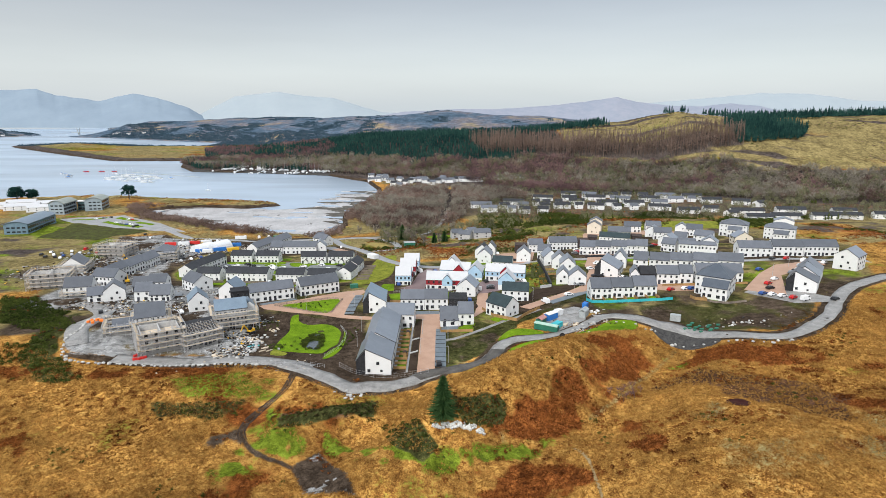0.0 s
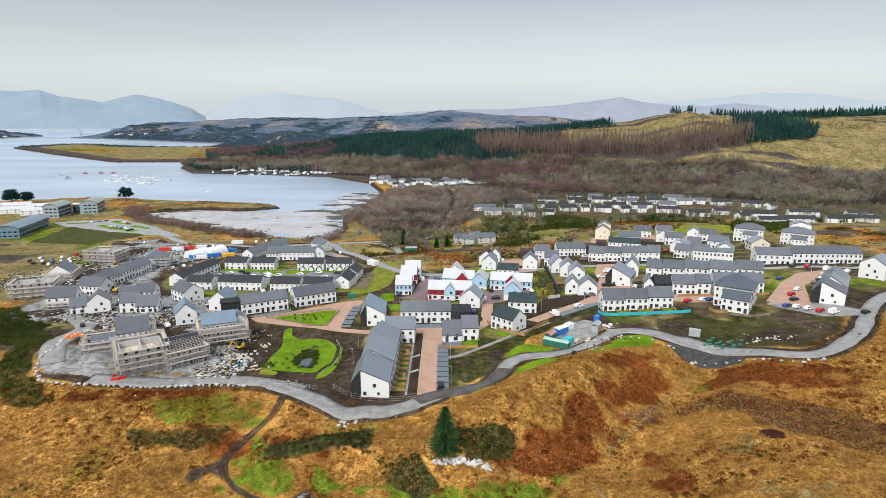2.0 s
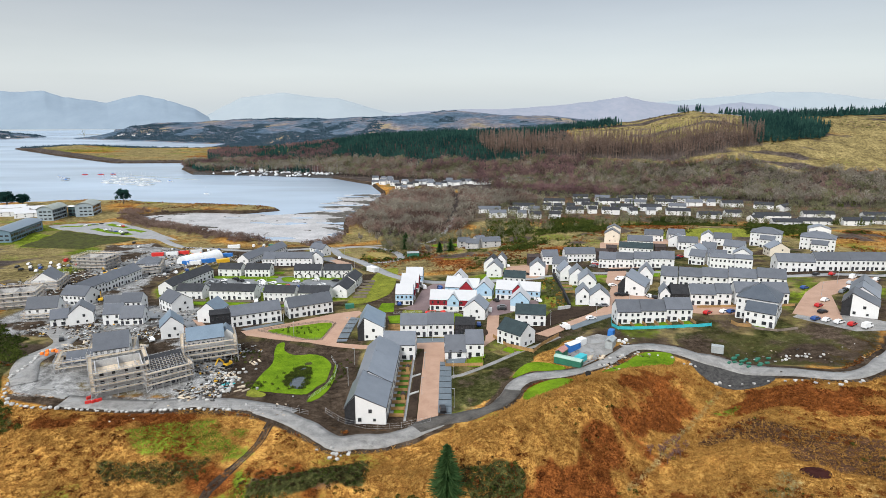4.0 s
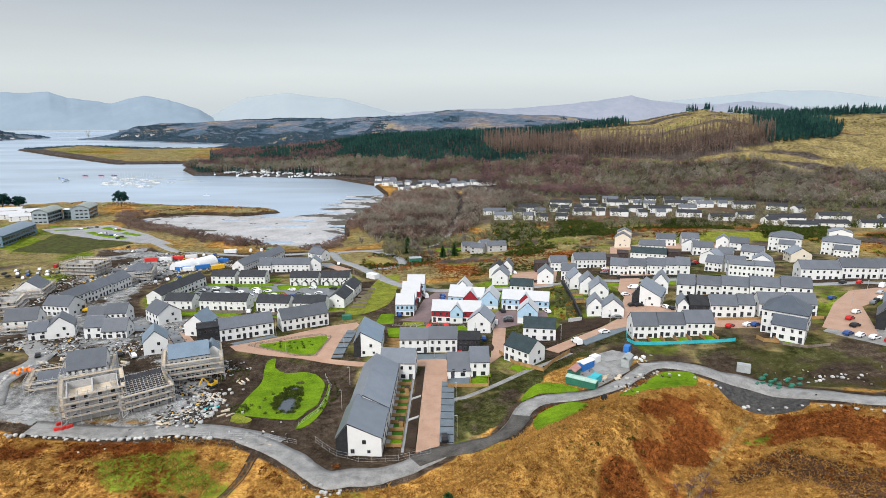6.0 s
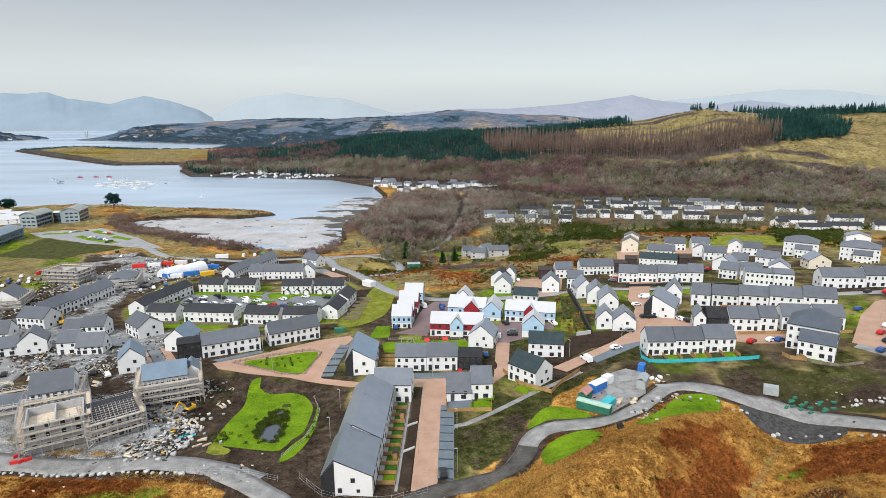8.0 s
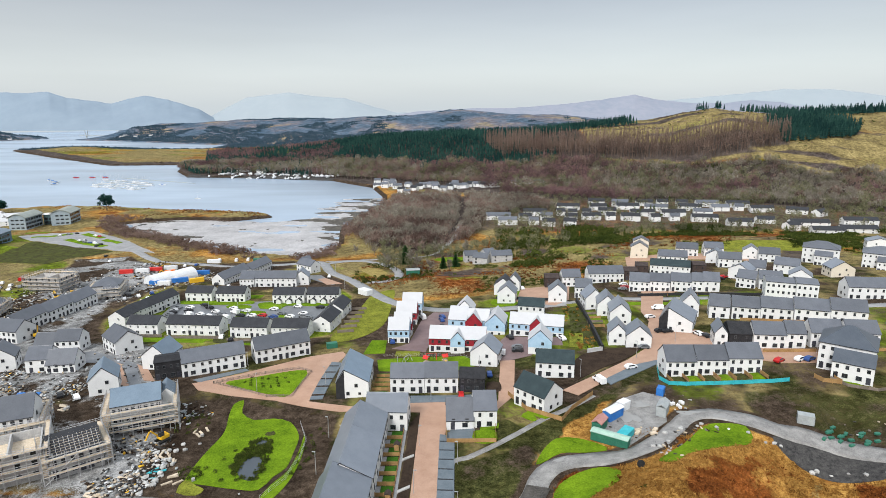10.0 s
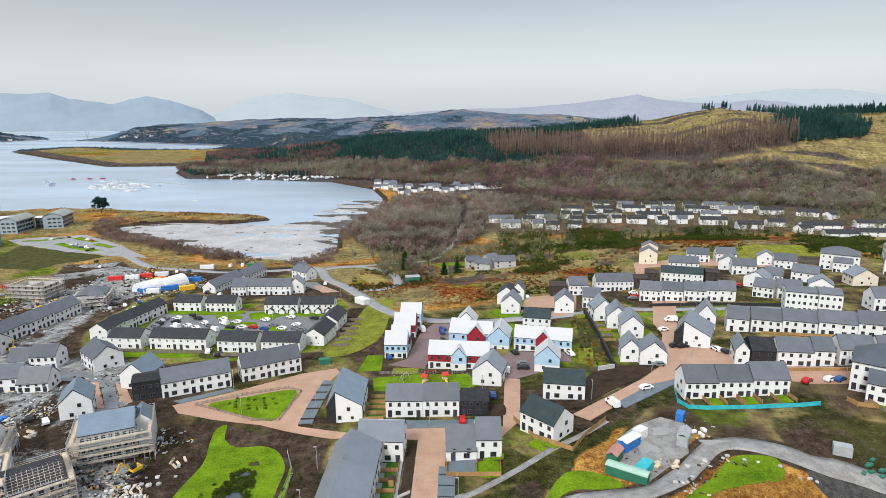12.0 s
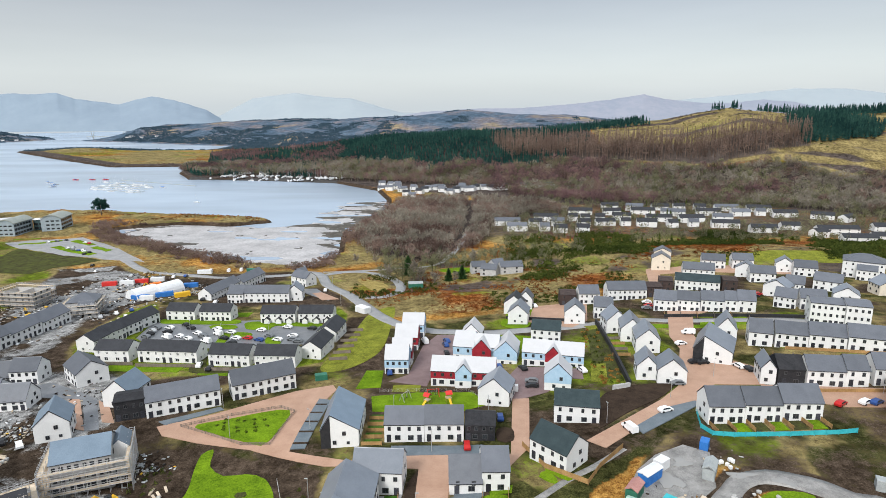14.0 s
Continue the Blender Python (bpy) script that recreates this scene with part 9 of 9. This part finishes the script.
def arch_tent(x, y, yaw, length, wide, high, label):
    ob = new("storage_tent")
    ob.matrix_basis = ground_pose(x, y, yaw)
    bm, n = bmesh.new(), 10
    rows = [[bm.verts.new((u, -wide / 2 * math.cos(math.pi * k / n), high * math.sin(math.pi * k / n))) for k in range(n + 1)] for u in (-length / 2, -length / 6, length / 6, length / 2)]
    for a, b in zip(rows, rows[1:]):
        for k in range(n):
            bm.faces.new([a[k], a[k + 1], b[k + 1], b[k]])
    bm.faces.new(rows[0])
    bm.faces.new(rows[-1])
    bmesh.ops.recalc_face_normals(bm, faces=bm.faces[:])
    part("canopy", bm, SHEET_WHITE, ob, "white tensioned canopy")
    return tagged(ob, label, "tent", "site stores")


arch_tent(-172.5, 373, 62, 14, 11, 5.5, "white arched storage tent on blue containers")
arch_tent(-164.5, 384, 62, 14, 11, 6.0, "white arched storage tent on blue containers")


def excavator(x, y, yaw, label="small yellow excavator on the building site"):
    ob = new("excavator")
    ob.matrix_basis = ground_pose(x, y, yaw, 0.1)
    for s in (-1, 1):
        bm = bmesh.new()
        bevel_box(bm, 0.55, 3.4, 0.8, Matrix.Translation((s * 1.0, 0, 0)), 0.2)
        part("crawler", bm, TYRE, ob)
    bm = bmesh.new()
    bevel_box(bm, 2.2, 2.6, 1.1, Matrix.Translation((0, -0.4, 0.9)), 0.15)
    part("body", bm, SHEET_YELLOW, ob)
    bm = bmesh.new()
    bevel_box(bm, 0.95, 1.4, 1.4, Matrix.Translation((-0.55, 0.4, 1.9)), 0.1)
    part("cab", bm, GLASS, ob)
    for length, z, y0, tilt in ((3.2, 1.7, 0.9, 50), (2.6, 4.1, 2.9, -55)):
        bm = bmesh.new()
        bevel_box(bm, 0.32, length, 0.4, Matrix.Translation((0.3, length / 2, 0)), 0.05)
        part("arm", bm, SHEET_YELLOW, ob).matrix_basis = Matrix.Translation((0, y0, z)) @ pose(0, 0, 0, tilt, 0, 0)
    bm = bmesh.new()
    bevel_box(bm, 0.9, 0.7, 0.7, Matrix.Translation((0.3, 4.5, 1.6)), 0.12)
    part("bucket", bm, RIM, ob)
    return tagged(ob, label, "excavator", "excavators")


digger = excavator(-172.5, 268.5, 30)
for px, py, yaw in ((-205, 330, 60), (-178, 392, 120), (-79, 184, 150)):
    copy_thing(digger, ground_pose(px, py, yaw, 0.1))


def stack(x, y, yaw, n, sx, sy, sz, material, name, label, group):
    """A loose pile of boards, bags or blocks."""
    for k in range(n):
        bm = bmesh.new()
        bevel_box(bm, sx, sy, sz, None, min(sx, sy, sz) * 0.12)
        ob = part(name, bm, material)
        px, py = x + HR.uniform(-2.6, 2.6), y + HR.uniform(-2.2, 2.2)
        ob.matrix_basis = ground_pose(px, py, yaw + HR.uniform(-30, 30), 0.02)
        tagged(ob, label, name.replace("_", " "), group)


for px, py, n in ((-78, 166, 6), (-74, 176, 6), (-84, 160, 5), (-128, 205, 5), (-134, 210, 6), (-140, 205, 5), (-146, 198, 4), (-118, 200, 5), (-100, 205, 4), (-72, 190, 4), (-66, 166, 4)):
    stack(px, py, HR.uniform(0, 180), n, 2.6, 0.6, 0.3, PLANK, "timber_plank", "pale timber plank lying on the building yard", "yard timber")
    stack(px + 3, py - 2, HR.uniform(0, 180), n - 3, 0.9, 0.8, 0.7, STONE, "bulk_bag", "white bulk bag on the building yard", "bulk bags")
for px, py in ((-143, 190), (-142.5, 187), (-144, 184.5)):
    stack(px, py, 20, 3, 1.0, 1.0, 1.0, SHEET_ORANGE, "safety_barrier", "bright orange plastic barrier by the site road", "orange barriers")
stack(-133, 208, 0, 4, 2.2, 1.2, 1.0, SHEET_BLUE, "skip", "blue skip on the building yard", "skips")
stack(-72, 168, 30, 4, 2.6, 0.5, 0.3, SHEET_TEAL, "pipe_bundle", "bundle of blue pipes in the yard", "pipes")
stack(-110, 157, 30, 4, 1.6, 0.6, 1.0, SHEET_RED, "safety_barrier", "red plastic barrier at the yard edge", "red barriers")
for px, py in ((100, 182), (103, 180.5), (106, 179), (98, 183.5)):
    stack(px, py, 30, 5, 1.5, 0.8, 0.6, SHEET_GREEN, "pallet_load", "dark wrapped load dumped beside the track", "field loads")
stack(62, 195, 30, 7, 0.8, 0.8, 0.8, SHEET_WHITE, "bulk_bag", "white bulk bag beside the site cabin", "bulk bags")
stack(50, 182, 30, 4, 1.8, 1.0, 0.6, PLANK, "pallet", "timber pallets in the compound", "pallets")


def bar(a, b, thick, material, name, parent):
    """A round bar from a to b under a parent."""
    a, b = Vector(a), Vector(b)
    v, f = cone(thick, thick, 0, (b - a).length, 6)
    ob = part_mesh(name, mesh_np(name, v, f, material), parent)
    ob.matrix_basis = Matrix.Translation(a) @ (b - a).to_track_quat("Z", "Y").to_matrix().to_4x4()
    return ob


def swing(x, y, yaw, material, label):
    """A swing frame: two leaning leg pairs, a top bar and two hanging seats."""
    ob = new("swing")
    ob.matrix_basis = ground_pose(x, y, yaw, 0.1)
    for u in (-1.8, 1.8):
        for v in (-1.0, 1.0):
            bar((u, v, 0), (u, 0, 2.4), 0.09, material, "leg", ob)
    bar((-1.9, 0, 2.4), (1.9, 0, 2.4), 0.09, material, "top_bar", ob)
    for u in (-0.8, 0.8):
        bm = bmesh.new()
        bevel_box(bm, 0.6, 0.3, 0.08, Matrix.Translation((u, 0, 0.5)))
        part("seat", bm, TYRE, ob)
        for w in (-0.25, 0.25):
            bar((u + w, 0, 0.56), (u + w, 0, 2.4), 0.02, STEEL, "chain", ob)
    return tagged(ob, label, "swing", "play equipment")


def climbing_tower(x, y, yaw, label):
    """A small play tower: four posts, a deck, a peaked roof and a slide."""
    ob = new("climbing_frame")
    ob.matrix_basis = ground_pose(x, y, yaw, 0.1)
    for u in (-0.8, 0.8):
        for v in (-0.8, 0.8):
            bar((u, v, 0), (u, v, 2.7), 0.08, FENCE, "post", ob)
    bm = bmesh.new()
    bevel_box(bm, 1.7, 1.7, 0.12, Matrix.Translation((0, 0, 1.2)))
    part("deck", bm, PLANK, ob)
    part("roof", roof_bm(1.9, 1.9, 2.6, 3.3, True, 0.1, 0.1, 0.1), SHEET_RED, ob)
    bm = bmesh.new()
    bevel_box(bm, 0.7, 2.6, 0.1, Matrix.Translation((0, -1.3, 0)))
    part("slide", bm, SHEET_YELLOW, ob).matrix_basis = Matrix.Translation((0, -0.8, 1.25)) @ pose(0, 0, 0, 28, 0, 0)
    return tagged(ob, label, "climbing frame", "play equipment")


swing(-8.5, 240.0, 10, SHEET_RED, "red metal swing frame on the play green")
swing(-17.0, 237.5, 60, STEEL, "grey metal swing frame on the play green")
climbing_tower(-3.6, 236.4, 20, "timber climbing tower with a red roof on the play green")
climbing_tower(-10.0, 234.8, -30, "timber climbing tower with a yellow slide on the play green")
fence([(-26, 243.5), (-14, 243.8), (2, 243.6), (6, 239), (5.5, 231)], 1.0, STEEL, "thin wire fence round the play green", 3.0, False, "site fences")


# planted strip beside the long wall
for k in range(70):
    px = HR.uniform(46, 54)
    py = HR.uniform(244, 300)
    key = ("strip_shrub", k % 4)
    if key not in MESHES:
        v, f = BUSHES[k % 4]
        MESHES[key] = mesh_np("shrub", v * 1.5, f, STRAW if k % 3 == 0 else GORSE)
    ob = part_mesh("shrub", MESHES[key])
    ob.matrix_basis = ground_pose(px + (py - 272) * 0.08, py, HR.uniform(0, 360), 0.05)
    tagged(ob, "straw-and-green shrub in the planted strip", "shrub", "strip shrubs")

# small shrubs on the lawns and pond edge
for name, cx, cy, rx, ry, n, label in (("shrub", -62, 220, 9, 5, 16, "low dark shrub on the triangular lawn"), ("shrub", -54, 176, 6, 11, 10, "reedy dark shrub round the pond"), ("shrub", -64, 169, 4, 4, 16, "young green shrub in a mulched bed"), ("shrub", -38, 178, 3, 18, 16, "young shrub on bare earth"), ("shrub", -75, 195, 5, 8, 14, "young shrub on bare earth")):
    for k in range(n):
        a = 6.283 * k / n
        edge = HR.uniform(0.2, 0.9) if "pond" not in label else HR.uniform(0.85, 1.1)
        px, py = cx + rx * edge * math.cos(a), cy + ry * edge * math.sin(a)
        v, f = BUSHES[k % 4]
        key = ("shrub", k % 4)
        if key not in MESHES:
            MESHES[key] = mesh_np("shrub", v * 1.3, f, GORSE)
        ob = part_mesh("shrub", MESHES[key])
        ob.matrix_basis = ground_pose(px, py, HR.uniform(0, 360), 0.05)
        tagged(ob, label, "shrub", "lawn shrubs")
fence([(-79, 219), (-67, 226), (-54, 231.5), (-49, 228.5), (-51, 211), (-59, 210.8), (-79, 219)], 0.9, FENCE_OLD, "low dark railing round the triangular lawn", 3.0, False)
drape("ground", PEAT_HOLE, PEAT, 0.08, "dark peat hollow on the moor", "ground", step=1, rounded=True)
ribbon("path", HILL_PATH, 0.7, TRODDEN, 0.05, "narrow pale trodden path over the moor", "path", ragged=0.4)
tyre = bmesh.new()
bmesh.ops.create_cone(tyre, cap_ends=True, segments=14, radius1=0.9, radius2=0.9, depth=0.6)
big = part("tractor_tyre", tyre, TYRE)
big.matrix_basis = ground_pose(42.8, 163.0, 20, 0.7) @ pose(0, 0, 0, 70, 0, 0)
tagged(big, "large black tractor tyre lying on the grass bank", "tyre")


# loose site waste: offcuts, wrappings, blocks and rubble strewn over the yards
def litter(label, spots, count, size, materials, seed):
    rng = np.random.default_rng(seed)
    pick = rng.integers(0, len(spots), count)
    at = np.array([p[:2] for p in spots], float)[pick] + rng.normal(size=(count, 2)) * np.array([p[2] for p in spots], float)[pick][:, None]
    z = height(at[:, 0], at[:, 1])
    box = np.array([(a, b, c) for c in (0, 1) for a, b in ((-0.5, -0.5), (0.5, -0.5), (0.5, 0.5), (-0.5, 0.5))], float)
    quads = np.array([(0, 3, 2, 1), (4, 5, 6, 7), (0, 1, 5, 4), (1, 2, 6, 5), (2, 3, 7, 6), (3, 0, 4, 7)])
    dims = np.stack([rng.uniform(0.3, 1.0, count) * size, rng.uniform(0.15, 0.5, count) * size, rng.uniform(0.05, 0.28, count) * size], 1)
    turn = rng.uniform(0, 6.28, count)
    v = box[None] * dims[:, None]
    tilt = rng.normal(size=count) * 0.15
    v[:, :, 2] += v[:, :, 0] * tilt[:, None] + 0.12
    c, s2 = np.cos(turn)[:, None], np.sin(turn)[:, None]
    v = np.stack([v[:, :, 0] * c - v[:, :, 1] * s2 + at[:, :1], v[:, :, 0] * s2 + v[:, :, 1] * c + at[:, 1:], v[:, :, 2] + z[:, None]], -1)
    me = mesh_np("site_waste", v.reshape(-1, 3), (quads[None] + 8 * np.arange(count)[:, None, None]).reshape(-1, 4), materials[0])
    for material in materials[1:]:
        me.materials.append(material)
    me.polygons.foreach_set("material_index", np.repeat(rng.integers(0, len(materials), count), 6).astype(np.int32))
    me.update()
    tagged(new("site_waste", me), label, "building waste", kind="stuff")


SITE_MIX = [PLANK] * 4 + [STONE] * 2 + [SHEET_WHITE] * 2 + [FENCE_OLD] * 4 + [RUBBLE_MAT] * 8 + [EARTH] * 5 + [SHEET_GREY] * 4 + [GREY_BLOCK] * 5 + [SHEET_YELLOW]
YARD_SPOTS = [(-153, 225, 4), (-150, 214, 3), (-143, 213, 3), (-151, 229, 3), (-125, 216, 4), (-81, 179, 2.5), (-76, 172, 2.5), (-78, 165, 2), (-74, 163, 2), (-82, 163, 2.5), (-79, 199, 3), (-88, 181, 2.5), (-120, 215, 8), (-125, 240, 8), (-170, 222, 5)]
litter("strewn planks, blocks and wrappings on the muddy yard", YARD_SPOTS, 1500, 1.3, SITE_MIX, 31)
litter("strewn waste and stores round the unfinished houses", [(-200, 300, 12), (-196, 335, 14), (-180, 345, 12), (-215, 350, 12), (-170, 375, 8), (-150, 385, 10), (-195, 395, 14), (-215, 300, 10), (-225, 330, 10), (-235, 380, 16), (-205, 430, 14), (-240, 300, 12)], 1500, 1.9, SITE_MIX, 32)
litter("tipped stones and timber along the track edge", [(60, 178, 2.5), (66, 182, 2), (52, 172, 2), (140, 176, 6), (128, 172, 5), (62, 195, 3), (46, 184, 3), (110, 180, 5), (-50, 151, 3), (-60, 150.5, 3), (-90, 150.5, 4)], 130, 1.1, [PLANK, FENCE_OLD, FENCE_OLD, GREY_BLOCK, RUBBLE_MAT, EARTH], 33)


def puddle(x, y, wide, deep, turn2, label="shallow grey puddle on the muddy track"):
    c, q = math.cos(radians(turn2)), math.sin(radians(turn2))
    ring = []
    for k in range(14):
        a = 6.283 * k / 14
        r = 1 + 0.3 * math.sin(3 * a + x) + 0.2 * math.sin(5 * a + y)
        u, v = wide / 2 * r * math.cos(a), deep / 2 * r * math.sin(a)
        ring.append((x + u * c - v * q, y + u * q + v * c))
    drape("puddle", ring, PUDDLE_WATER, 0.27, label, "puddle", step=2.0, skirt=0.2)


for px, py, wide, deep, turn2 in ((-136, 186, 6, 4, 20), (-121, 158, 4, 2, 0), (-116, 156, 5, 2.2, 10), (-84.5, 199.5, 5, 3, 20), (-150, 212, 6, 3, -40), (-128, 162, 5, 2.5, 10), (-131, 175, 6, 3, 30), (-140, 166, 4, 2, 60), (64, 191, 6, 2.4, 0), (72, 188, 5, 2, -30), (48, 190, 5, 6, 20), (53, 197, 4, 4, 0), (120, 159.5, 6, 1.6, 10), (26, 171.5, 4, 1.4, 30)):
    puddle(px, py, wide, deep, turn2)

# cars on the campus terraces
for px, py, tone in ((-352, 553, "w"), (-346, 556, "g"), (-340, 559, "k"), (-318, 550, "w"), (-312, 546, "r"), (-318, 527, "w"), (-311, 523, "g"), (-304, 519, "b"), (-297, 515, "w"), (-290, 511, "k")):
    car(px, py, 60, tone)

for ring in ([(-140, 262.5), (-100, 260.5), (-100, 266), (-140, 268)], [(-92, 258), (-60, 256), (-60, 262), (-92, 263)], [(-132, 281), (-100, 279.5), (-100, 284), (-132, 286)], [(-92, 275), (-58, 274), (-58, 283), (-92, 284)], [(-138, 329), (-100, 331), (-100, 338), (-138, 337)], [(-88, 331), (-66, 330), (-66, 338), (-88, 339)], [(-146, 290), (-141, 290), (-143, 325), (-149, 325)], [(-58, 288), (-53, 288), (-52, 325), (-58, 325)]):
    drape("lawn", ring, LAWN, 0.13, "green lawn in front of the older terraces", "lawn")

drape("lawn", [(140, 418), (170, 412), (215, 404), (262, 420), (240, 428), (190, 430)], GRASS_BANK, 0.1, "tufted green grass on the slope above the houses", "grass", rounded=True)
drape("lawn", [(-14, 440), (2, 433), (9, 443), (-2, 452), (-12, 450)], LAWN, 0.12, "green lawn beside the stone cottages", "lawn", rounded=True)
for ring in ([(108, 291), (150, 279), (152, 284), (110, 297)], [(52, 300), (70, 304), (69, 308), (51, 305)], [(112, 268.5), (152, 254), (154, 257), (114, 271.5)], [(66, 262), (70, 276), (67, 277), (62, 263)], [(-22, 243.5), (-13, 243.5), (-13, 249), (-22, 249)], [(42, 247), (47, 246), (50, 262), (45, 262)]):
    drape("lawn", ring, GRASS_BANK, 0.13, "tufted garden grass between the terraces", "lawn")
for a, b in (((110, 289), (150, 277)), ((113, 267), (153, 252.5)), ((104, 231), (142, 226))):
    fence([a, b], 1.1, FENCE, "timber fence along the back gardens", 5.0)
